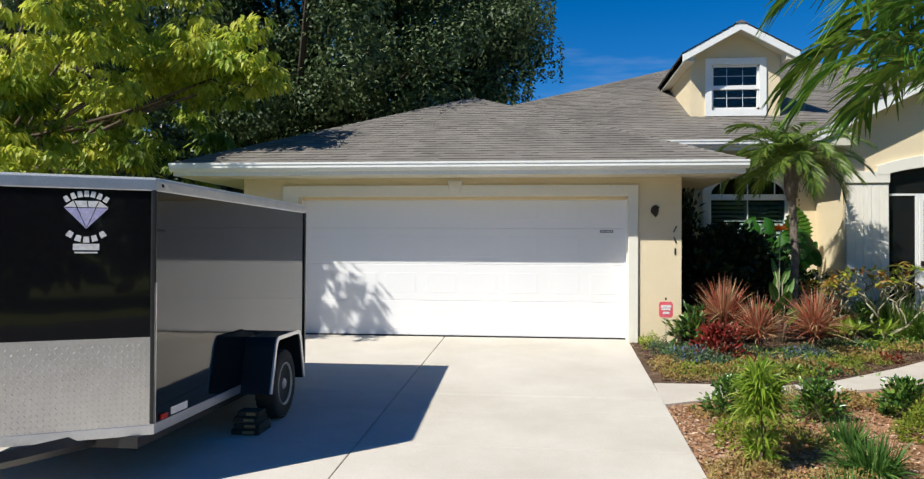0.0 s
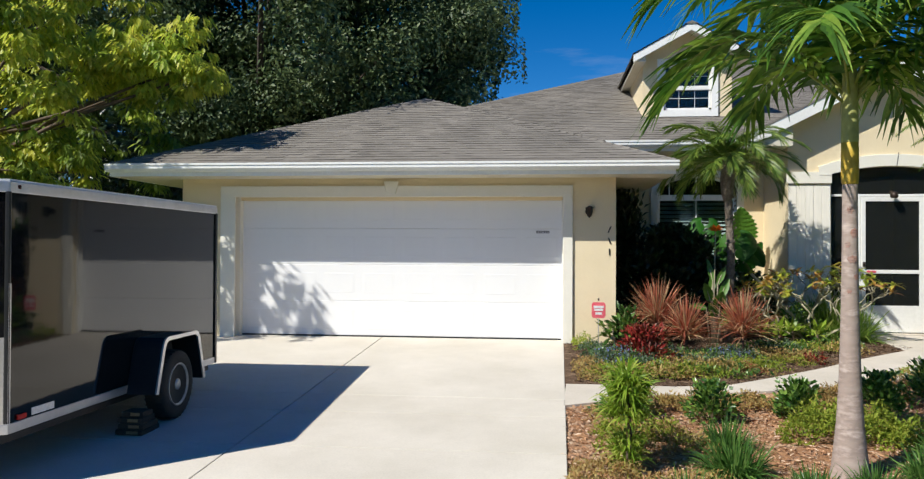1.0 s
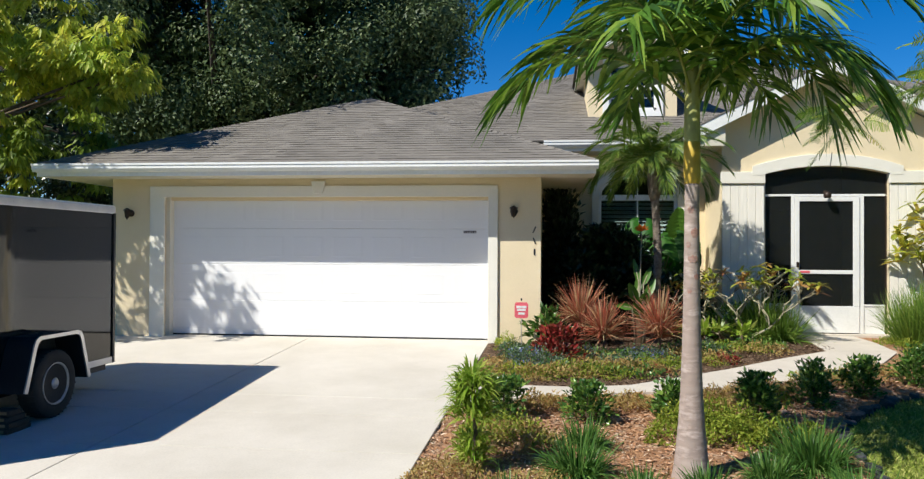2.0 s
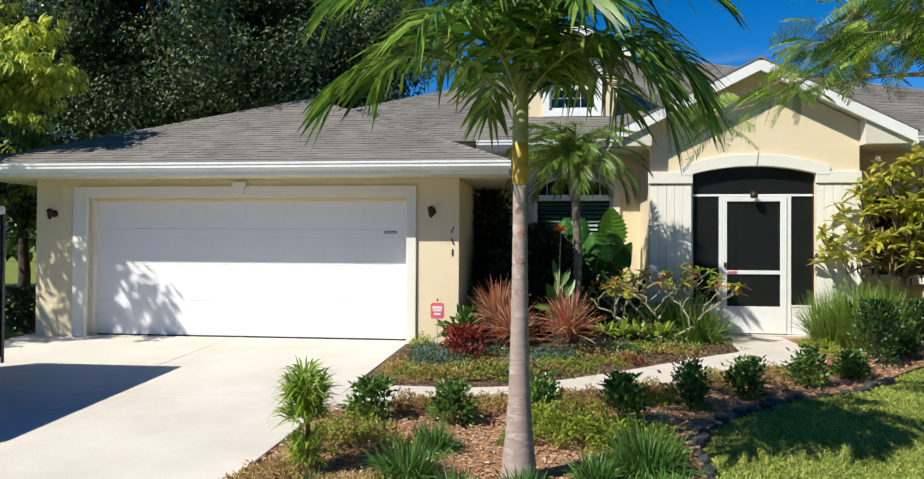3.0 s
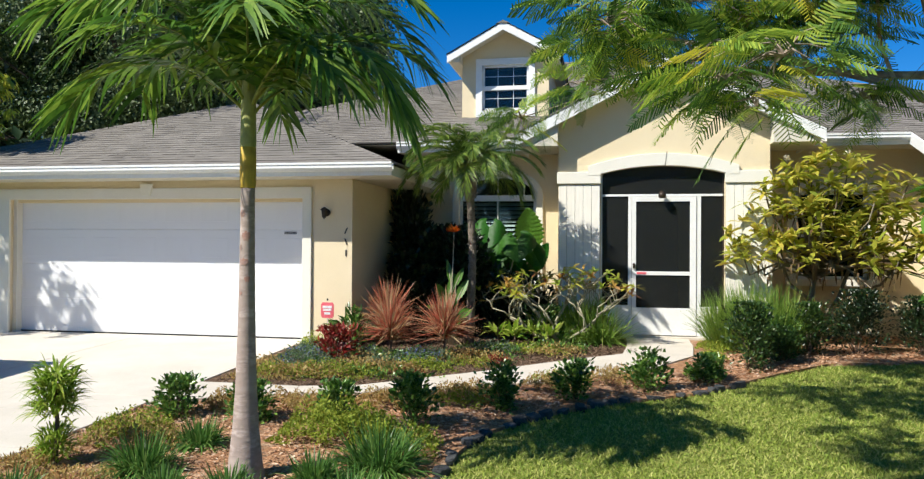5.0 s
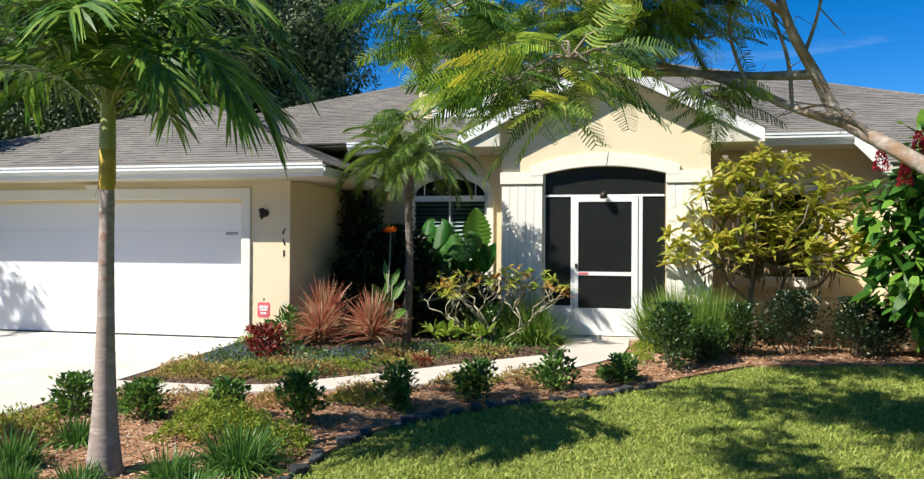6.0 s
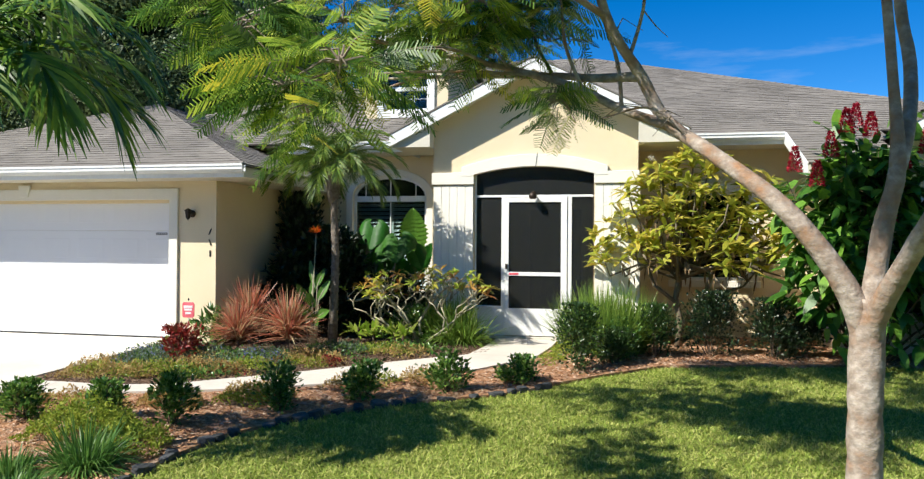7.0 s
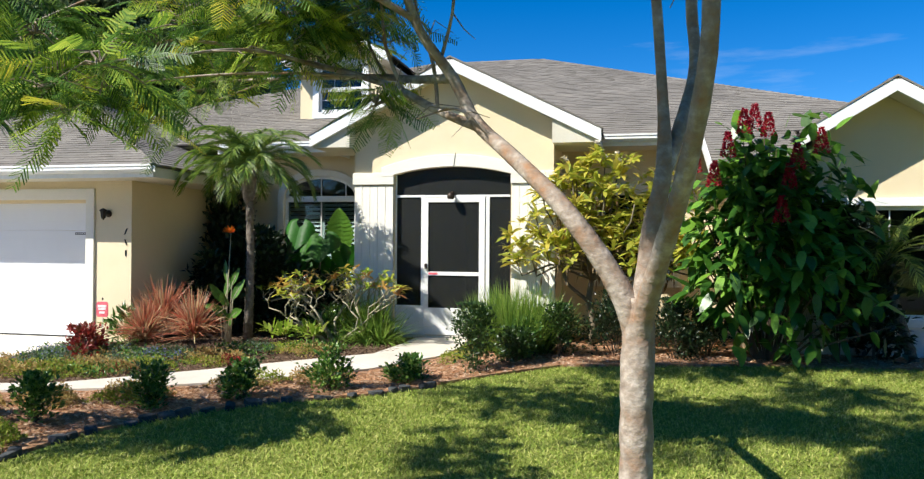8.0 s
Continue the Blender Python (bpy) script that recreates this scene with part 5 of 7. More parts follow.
# ---- plants ----
def frond(parent, base, az, e0, length, bend, n, leaf, width, droop, mat_, name="frond", v_lift=0.25, start=0.12, rib=0.012, rough=0.09, wide=62):
    """A feather palm leaf: a bent midrib with two rows of drooping leaflets."""
    k = 16
    pts, p = [], np.array(base, float)
    for i in range(k + 1):
        pts.append(p.copy())
        s = i / k
        e = e0 - bend * s ** 1.3
        p = p + np.array([math.cos(az) * math.cos(e), math.sin(az) * math.cos(e), math.sin(e)]) * (length / k)
    pts = np.array(pts)
    s = np.linspace(start, 0.985, n)
    f = s * k
    i = np.clip(f.astype(int), 0, k - 1)
    P = pts[i] + (pts[i + 1] - pts[i]) * (f - i)[:, None]
    T = unit(pts[i + 1] - pts[i])
    side = unit(np.cross(T, np.array([0, 0, 1.0]) + 0 * T))
    upv = np.cross(side, T)
    out = []
    for sg in (-1, 1):
        a = np.radians(wide - 42 * s) + rng.normal(size=n) * rough
        D = unit(T * np.cos(a)[:, None] + side * (sg * np.sin(a))[:, None] + upv * v_lift + rng.normal(size=(n, 3)) * 0.06)
        S = unit(T - D * (T * D).sum(1)[:, None] + upv * sg * 0.25)
        ln = leaf * (0.45 + 0.55 * np.sin(np.pi * np.clip(s * 0.95 + 0.05, 0, 1)) ** 0.7) * (1 + rng.normal(size=n) * 0.08)
        out.append(blades(P, D, ln, width, droop * (0.7 + 0.6 * rng.random(n)), 3, 0.10, 0.35, S))
    V, F = joined(out)
    fr = arrays(name, V, F, mat_, parent)
    Geo().tube([tuple(q) for q in pts[::2]], [rib * (1 - 0.8 * j / (k / 2)) for j in range(k // 2 + 1)], 5).make("midrib", L_RACHIS, fr, smooth=True)
    return fr


def shrub(name, label, at, r, h, n, leaf, width, mat_, category="shrub", stems=7, up=0.25, group="", low=0.05, belly=1.6, stem_mat=None, clumps=14):
    """A leafy shrub of clumps of small leaves on thin stems."""
    t = thing(name, label, category, at, group)
    g = Geo()
    c = []
    for i in range(clumps):
        a = rng.uniform(0, 2 * math.pi)
        q = math.sqrt(rng.random())
        zz = low * h + h * rng.uniform(0.10, 0.92)
        w = math.sin(math.pi * min(max(zz / h, 0.08), 0.97) ** (1 / belly)) ** 0.6
        c.append((r * q * w * math.cos(a), r * q * w * math.sin(a), zz))
    c = np.array(c)
    for i in range(stems):
        e = c[i % len(c)]
        g.tube([(e[0] * 0.12, e[1] * 0.12, -0.04), (e[0] * 0.4, e[1] * 0.4, e[2] * 0.45), tuple(e)], [0.008, 0.006, 0.003], 5)
    g.make("branchwork", stem_mat or BROWNSTEM, t)
    which = rng.integers(0, len(c), n)
    P = c[which] + rng.normal(size=(n, 3)) * np.array([r * 0.26, r * 0.26, h * 0.13])
    P[:, 2] = np.clip(P[:, 2], 0.01, h * 1.02)
    D = unit(P * np.array([1, 1, 0.3]) / r + spread(n, up) * 0.9)
    V, F = leaves(P, D, leaf * (0.7 + 0.6 * rng.random(n)), width * (0.7 + 0.6 * rng.random(n)))
    arrays("foliage", V, F, mat_, t)
    return t


def strap_clump(name, label, at, n, length, width, mat_, spread_r=0.08, lift=(0.6, 1.45), droop=0.55, category="plant", group="", stem=0.0, seg=4):
    """A tuft of strap leaves that arch out of one crown."""
    t = thing(name, label, category, at, group)
    a = rng.uniform(0, 2 * math.pi, n)
    e = rng.uniform(lift[0], lift[1], n)
    D = np.stack([np.cos(a) * np.cos(e), np.sin(a) * np.cos(e), np.sin(e)], 1)
    P = np.stack([np.cos(a), np.sin(a), np.zeros(n)], 1) * (spread_r * rng.random(n))[:, None]
    P[:, 2] += stem * (0.55 + 0.45 * rng.random(n)) if stem else 0
    V, F = blades(P, D, length * (0.6 + 0.5 * rng.random(n)), width * (0.75 + 0.5 * rng.random(n)), droop * (0.5 + rng.random(n)) * np.cos(e) * 1.3, seg)
    arrays("foliage", V, F, mat_, t)
    if stem:
        Geo().tube([(0, 0, -0.05), (0.01, 0.0, stem * 0.5), (0, 0.01, stem)], [0.016, 0.014, 0.012], 7).make("stem", BROWNSTEM, t)
    return t


def on_ground(x, y, lift=0.0):
    return (x, y, ground_z(y) + lift)


# tall feather palm with smooth crownshaft
palm = thing("palm_tree", "slender palm with grey ringed trunk, yellow-green crownshaft and arching fronds", "palm tree", on_ground(3.08, 5.72))
prof = [(0.152, -0.08), (0.138, 0.0), (0.121, 0.08), (0.107, 0.2), (0.090, 0.38), (0.076, 0.6), (0.065, 0.9), (0.058, 1.2), (0.053, 1.5), (0.050, 1.8), (0.049, 2.06)]
g = Geo()
rings = []
for (r0, z0), (r1, z1) in zip(prof[:-1], prof[1:]):
    m = max(1, int((z1 - z0) / 0.045))
    for i in range(m):
        f = i / m
        rings.append((r0 + (r1 - r0) * f + (0.0012 if i % 2 else 0.0), z0 + (z1 - z0) * f))
g.lathe(rings + [(0.049, 2.06)], (0, 0, 0), 22, "z")
g.make("trunk", PALMBARK, palm, "grey ringed trunk swelling at its foot", smooth=True)
for zz, az0, wd, hh in ((1.86, -1.9, 0.9, 0.05), (1.70, -1.3, 1.2, 0.07), (1.62, -2.2, 0.7, 0.04), (1.52, -1.6, 1.4, 0.05), (1.40, -1.1, 0.8, 0.04), (1.30, -2.0, 0.6, 0.03)):
    g = Geo()                                             # old leaf scars, part of the way round
    r0 = 0.0508 + max(0, 1.8 - zz) * 0.0117
    m = 8
    g.add([((r0 + dr) * math.cos(az0 + wd * (i / m - 0.5)), (r0 + dr) * math.sin(az0 + wd * (i / m - 0.5)), zz + dz * (1 - (2 * i / m - 1) ** 2) ** 0.5 + 0.006 * math.sin(i * 2.1)) for dz, dr in ((-hh / 2, 0.0012), (hh / 2, 0.0022)) for i in range(m + 1)],
          [(i, i + 1, m + 2 + i, m + 1 + i) for i in range(m)])
    g.make("bark_scar", PALMSPOT, palm, "pinkish leaf scar", smooth=True)
Geo().lathe([(0.049, 2.04), (0.053, 2.05), (0.057, 2.09), (0.058, 2.16), (0.057, 2.26), (0.055, 2.36)], (0, 0, 0), 20, "z").make("old_sheath", SHEATH, palm, "orange-yellow old leaf sheath", smooth=True)
Geo().lathe([(0.053, 2.28), (0.057, 2.36), (0.055, 2.45), (0.052, 2.65), (0.048, 2.78), (0.040, 2.88), (0.028, 2.97)], (0, 0, 0), 20, "z").make("crownshaft", SHAFT, palm, "smooth pale green crownshaft", smooth=True)
for i in range(17):
    f = i / 16                                            # 0: oldest and lowest, 1: youngest
    a = i * 2.39996 + 0.9
    e0, ln, bd = 0.80 + 0.52 * f + rng.normal() * 0.06, (1.46 + 0.34 * f) * (0.76 if math.sin(a) < -0.55 else 1.0) + rng.normal() * 0.06, 1.75 + 0.60 * f + rng.normal() * 0.12
    frond(palm, (0.035 * math.cos(a), 0.035 * math.sin(a), 2.58 + 0.32 * f), a, e0, ln, bd, 36, 0.50, 0.042, 0.62, L_PALM, start=0.14, v_lift=0.30, rough=0.20, wide=72)
for a, e0, ln, bd in ((-0.25, 0.85, 1.45, 2.35), (0.35, 0.90, 1.40, 2.45)):
    frond(palm, (0.04 * math.cos(a), 0.04 * math.sin(a), 2.66), a, e0, ln, bd, 36, 0.48, 0.042, 0.6, L_PALM, start=0.12, v_lift=0.25, rough=0.18, wide=68)
frond(palm, (0, 0, 2.92), 1.0, 1.45, 1.2, 0.35, 26, 0.25, 0.02, 0.1, L_PALM, "young_frond")

# pygmy date palm by the window
date_palm = thing("date_palm", "small date palm with rough dark trunk and fine drooping fronds", "palm tree", on_ground(3.62, 11.7))
Geo().tube([(0, 0, -0.05), (0.03, -0.01, 0.6), (0.05, -0.02, 1.3), (0.02, 0, 1.9), (0.0, 0, 2.5)], [0.075, 0.062, 0.055, 0.056, 0.055], 12).make("trunk", FIBRE, date_palm, smooth=True)
Geo().lathe([(0.055, 2.06), (0.09, 2.18), (0.105, 2.38), (0.09, 2.56), (0.03, 2.72)], (0, 0, 0), 14, "z").make("fibre_crown", FIBRE, date_palm, smooth=True)
g = Geo()
for i in range(84):
    a, z = i * 2.4, 0.15 + i * 0.025
    c = 0.05 * min(z / 1.3, 1)
    g.add([(c + 0.06 * math.cos(a + 0.25), 0.06 * math.sin(a + 0.25), z), (c + 0.06 * math.cos(a - 0.25), 0.06 * math.sin(a - 0.25), z), (c + 0.085 * math.cos(a), 0.085 * math.sin(a), z + 0.035), (c + 0.06 * math.cos(a), 0.06 * math.sin(a), z + 0.04)], [(0, 1, 2), (1, 3, 2), (3, 0, 2)])
g.make("stubble", FIBRE, date_palm, kind="stuff")
for i in range(44):
    a = i * 2.39996
    f = i / 44
    frond(date_palm, (0.04 * math.cos(a), 0.04 * math.sin(a), 2.58 + 0.12 * f), a, 0.12 + 1.1 * f, rng.uniform(0.85, 1.15), rng.uniform(1.3, 1.9), 62, 0.26, 0.013, 0.38, L_DATE, rib=0.006, rough=0.16)

# slanting small palm at the right wing
low_palm = thing("date_palm", "leaning small palm with dark trunk and shaded fronds", "palm tree", on_ground(12.72, 12.25))
Geo().tube([(0, 0, -0.05), (-0.12, 0, 0.4), (-0.26, 0, 0.85), (-0.30, 0, 1.35)], [0.075, 0.065, 0.06, 0.06], 10).make("trunk", FIBRE, low_palm, smooth=True)
for i in range(22):
    a = i * 2.39996
    f = i / 22
    frond(low_palm, (-0.30 + 0.03 * math.cos(a), 0.03 * math.sin(a), 1.33 + 0.1 * f), a, 0.1 + 1.2 * f, rng.uniform(0.95, 1.2), rng.uniform(1.3, 1.9), 34, 0.20, 0.012, 0.35, L_DATE, rib=0.007)

# feathery-leaved shade tree
tree = thing("shade_tree", "forked shade tree with pale blotched bark and feathery yellow-green leaves", "tree", on_ground(9.20, 5.74))
TO = Vector(on_ground(9.20, 5.74))
spray = []


def limb(pts, radii, name="limb", mat_=None, n=10):
    """A limb through points of the world, smoothed and slightly knotty."""
    P = [Vector(p) - TO for p in pts]
    out, rad = [], []
    for i in range(len(P) - 1):
        p0, p1, p2, p3 = P[max(i - 1, 0)], P[i], P[i + 1], P[min(i + 2, len(P) - 1)]
        for j in range(5):
            t = j / 5
            out.append(0.5 * ((2 * p1) + (p2 - p0) * t + (2 * p0 - 5 * p1 + 4 * p2 - p3) * t * t + (3 * p1 - p0 - 3 * p2 + p3) * t ** 3))
            rad.append((radii[i] + (radii[i + 1] - radii[i]) * t) * rng.uniform(0.95, 1.06))
    out.append(P[-1])
    rad.append(radii[-1])
    if radii[0] < 0.04:
        spray.extend(out[4:-6])
    return Geo().tube(out, rad, n).make(name, mat_ or TREEBARK, tree, smooth=True)


limb([(9.19, 5.74, 0.05), (9.19, 5.74, 0.25), (9.2, 5.74, 0.6), (9.20, 5.73, 1.0), (9.21, 5.73, 1.35), (9.215, 5.72, 1.56)], [0.125, 0.105, 0.094, 0.09, 0.095, 0.075], "trunk", n=16)
limb([(9.205, 5.735, 1.12), (9.175, 5.73, 1.42), (9.05, 5.72, 1.70), (8.77, 5.78, 2.08), (8.42, 6.08, 2.42), (8.14, 6.32, 2.68), (7.98, 6.33, 2.98), (7.74, 6.15, 3.38), (7.55, 6.1, 4.2), (7.3, 6.2, 4.9)], [0.06, 0.068, 0.066, 0.056, 0.052, 0.046, 0.038, 0.03, 0.022, 0.01])
limb([(9.205, 5.735, 1.12), (9.225, 5.73, 1.45), (9.28, 5.70, 1.95), (9.34, 5.66, 2.28), (9.33, 5.70, 2.75), (9.26, 5.72, 3.6), (9.1, 5.8, 4.6)], [0.058, 0.064, 0.055, 0.045, 0.03, 0.026, 0.014])
limb([(9.33, 5.66, 2.22), (9.44, 5.80, 2.55), (9.54, 6.1, 2.95), (9.53, 6.25, 3.5), (9.7, 6.4, 4.6)], [0.042, 0.041, 0.038, 0.035, 0.02])
limb([(9.205, 5.735, 1.12), (9.235, 5.665, 1.45), (9.32, 5.40, 1.80), (9.42, 5.05, 2.2), (9.49, 4.72, 2.68), (9.51, 4.5, 3.3), (9.7, 4.2, 4.4)], [0.056, 0.062, 0.054, 0.047, 0.041, 0.036, 0.02])
limb([(9.5, 4.66, 2.78), (9.42, 4.6, 3.05), (9.2, 4.5, 3.6)], [0.018, 0.012, 0.006])
limb([(8.16, 6.30, 2.64), (7.85, 6.42, 2.78), (7.55, 6.5, 2.95), (7.23, 6.6, 3.08), (6.6, 6.67, 3.26), (5.95, 6.7, 3.42), (5.5, 6.7, 3.46)], [0.036, 0.03, 0.027, 0.024, 0.02, 0.014, 0.006])
limb([(7.97, 6.33, 2.98), (7.65, 6.55, 3.03), (7.34, 6.83, 3.12), (6.8, 7.2, 3.22), (6.1, 7.5, 3.30), (5.3, 7.6, 3.32)], [0.034, 0.03, 0.026, 0.02, 0.014, 0.006])
limb([(7.76, 6.16, 3.34), (7.3, 5.9, 3.55), (6.6, 5.6, 3.6), (5.9, 5.4, 3.45)], [0.024, 0.018, 0.013, 0.005])
limb([(7.55, 6.5, 2.95), (7.48, 6.52, 2.90), (7.40, 6.54, 2.88), (7.28, 6.54, 2.82)], [0.016, 0.012, 0.009, 0.004])
limb([(7.23, 6.6, 3.08), (6.6, 6.45, 3.10), (6.0, 6.25, 3.05), (5.4, 6.05, 2.95)], [0.014, 0.011, 0.008, 0.004])
limb([(6.9, 6.63, 3.17), (6.75, 5.9, 3.12), (6.55, 5.3, 2.95), (6.25, 4.8, 2.70)], [0.014, 0.011, 0.008, 0.004])
limb([(6.6, 5.6, 3.6), (6.1, 5.4, 3.42), (5.5, 5.25, 3.15)], [0.012, 0.009, 0.004])
limb([(6.1, 7.5, 3.30), (5.5, 7.65, 3.18), (4.85, 7.78, 3.02)], [0.012, 0.008, 0.004])
limb([(7.9, 6.3, 3.1), (8.0, 6.25, 3.5), (7.95, 6.2, 4.0)], [0.013, 0.011, 0.006])
limb([(7.85, 6.42, 2.78), (7.82, 6.40, 3.1), (7.70, 6.38, 3.5), (7.66, 6.36, 4.0)], [0.016, 0.013, 0.010, 0.006])
limb([(7.58, 6.49, 2.94), (7.46, 6.45, 3.25), (7.42, 6.42, 3.6), (7.28, 6.4, 3.95)], [0.015, 0.012, 0.009, 0.005])
limb([(7.34, 6.83, 3.12), (7.20, 6.80, 3.4), (7.16, 6.78, 3.75), (7.02, 6.7, 4.05)], [0.014, 0.011, 0.009, 0.005])
limb([(7.05, 6.62, 3.12), (6.90, 6.58, 3.36), (6.86, 6.55, 3.7)], [0.012, 0.009, 0.005])
limb([(8.30, 6.18, 2.52), (8.12, 6.22, 2.70), (7.98, 6.26, 2.76), (7.74, 6.28, 2.70)], [0.014, 0.011, 0.008, 0.004])
feather = [  # centre, spread, number of leaves
    ((6.17, 4.72, 2.66), 0.20, 34), ((6.46, 4.76, 2.78), 0.20, 34), ((6.05, 4.95, 2.82), 0.18, 26), ((6.32, 4.68, 2.50), 0.10, 10), ((5.58, 5.3, 3.14), 0.20, 44), ((5.7, 4.95, 3.3), 0.26, 30),
    ((5.6, 6.0, 3.2), 0.22, 22), ((4.80, 7.8, 3.0), 0.18, 32), ((5.4, 7.4, 3.2), 0.18, 24), ((5.5, 6.7, 3.4), 0.24, 30), ((5.8, 7.4, 3.48), 0.26, 32),
    ((5.7, 6.75, 3.6), 0.32, 46), ((6.15, 6.7, 3.68), 0.32, 50), ((6.7, 6.7, 3.6), 0.30, 46), ((6.35, 7.4, 3.68), 0.30, 34), ((6.85, 7.1, 3.62), 0.24, 24),
    ((6.7, 5.5, 3.7), 0.34, 46), ((7.35, 6.0, 3.95), 0.36, 80), ((6.62, 6.5, 3.45), 0.26, 40), ((7.0, 6.5, 3.45), 0.24, 40), ((7.22, 6.6, 3.56), 0.22, 34), ((6.75, 6.5, 3.22), 0.16, 18), ((7.36, 6.52, 2.87), 0.15, 34), ((7.3, 6.9, 3.4), 0.22, 20), ((6.9, 6.1, 3.5), 0.2, 20),
    ((7.6, 6.1, 3.95), 0.36, 36), ((7.4, 6.2, 4.6), 0.5, 40), ((6.4, 6.5, 4.3), 0.45, 40), ((7.1, 6.4, 4.1), 0.34, 40),
    ((7.1, 5.5, 5.0), 0.4, 50), ((6.2, 5.6, 4.9), 0.4, 50), ((7.3, 5.2, 5.3), 0.55, 70), ((6.7, 5.7, 5.4), 0.5, 56), ((7.4, 6.7, 5.5), 0.5, 56), ((8.3, 5.6, 5.4), 0.55, 60),
    ((7.98, 8.28, 5.7), 0.40, 90), ((8.35, 8.6, 5.7), 0.40, 110), ((9.0, 8.7, 5.8), 0.5, 80), ((8.6, 9.2, 5.75), 0.55, 90), ((9.3, 9.3, 5.8), 0.5, 95), ((10.2, 9.0, 5.8), 0.5, 60),
    ((7.95, 3.75, 4.35), 0.36, 130), ((8.3, 3.7, 4.3), 0.36, 130), ((8.72, 3.85, 4.3), 0.36, 120), ((8.2, 4.6, 4.35), 0.36, 130), ((8.5, 5.1, 4.35), 0.36, 130), ((8.75, 5.35, 4.35), 0.36, 120), ((8.9, 5.7, 4.35), 0.36, 110), ((8.05, 4.2, 4.4), 0.34, 100), ((5.3, 7.5, 5.5), 0.5, 70), ((6.0, 7.5, 5.6), 0.5, 80), ((6.8, 7.6, 5.7), 0.5, 80),
    ((9.1, 5.8, 4.9), 0.5, 50), ((9.9, 6.4, 4.9), 0.5, 50), ((9.8, 4.2, 4.8), 0.5, 44), ((8.2, 7.0, 4.7), 0.5, 40), ((8.7, 4.8, 4.7), 0.45, 50),
    ((10.4, 5.2, 5.0), 0.5, 50), ((9.2, 8.2, 5.3), 0.5, 46), ((10.9, 7.4, 5.3), 0.55, 56), ((9.5, 7.3, 5.2), 0.5, 44)]
tones = [[], [], []]
twigs = Geo()
for p in spray[::2]:                                      # bare side twigs along the thinner limbs
    for i in range(1):
        q = Vector((rng.normal(), rng.normal(), rng.normal() * 0.5 + 0.1)).normalized() * rng.uniform(0.12, 0.4)
        bend = Vector((rng.normal(), rng.normal(), rng.normal())) * 0.05
        twigs.tube([p, p + q * 0.5 + bend, p + q], [0.006, 0.004, 0.002], 4)
for c, sp, n in feather:
    high = c[2] > 4.15                                    # denser cushions in the upper crown, out of view, added to cast shade
    n, sp = (int(n * 1.6), sp * 0.70) if high else (int(n * 0.98), sp)
    c = np.array(c) - np.array(TO)
    P = c + np.clip(rng.normal(size=(n, 3)), -1.7, 1.7) * sp * np.array([0.65, 0.65, 0.40])
    D = unit((P - c) * np.array([1, 1, 0.4]) / sp + rng.normal(size=(n, 3)) * np.array([0.7, 0.7, 0.25]) + np.array([-0.12, 0, -0.12]))
    L = 0.22 + 0.16 * rng.random(n)
    for k in range(0, n, 3):
        twigs.tube([tuple(c), tuple((c + P[k]) / 2 + np.array([rng.normal() * 0.03, rng.normal() * 0.03, 0.04])), tuple(P[k])], [0.009, 0.006, 0.003], 4)
    Sd = unit(np.cross(D, np.array([0, 0, 1.0]) + rng.normal(size=(n, 3)) * 0.5))
    tone = (rng.random(n) < 0.38).astype(int) + (rng.random(n) < 0.18).astype(int)
    for q in range(3):
        ok = tone == q
        if not ok.any():
            continue
        m = int(ok.sum())
        for j in range(18):
            s = 0.08 + 0.90 * j / 17
            B = P[ok] + D[ok] * (L[ok] * s)[:, None]
            B[:, 2] -= 0.32 * L[ok] * s * s
            w = 0.084 * math.sin(math.pi * (0.16 + 0.76 * s)) ** 0.6
            for sg in (-1, 1):
                E = unit(Sd[ok] * sg + D[ok] * 0.5 + rng.normal(size=(m, 3)) * 0.08)
                tones[q].append(blades(B, E, w * (L[ok] / 0.30) ** 0.7, 0.0175, 0.3, 1, 0.45, 0.5, D[ok]))
        tones[q].append(blades(P[ok], D[ok], L[ok], 0.006, 0.32, 2, 0.6, 0.5, Sd[ok]))
for q, (nm, mat_) in enumerate((("deep_green_foliage", L_FERN_D), ("feathery_foliage", L_FERN), ("yellowing_foliage", L_FERN_Y))):
    V, F = joined(tones[q])
    arrays(nm, V, F, mat_, tree)
twigs.make("twigwork", TWIG, tree, kind="stuff")


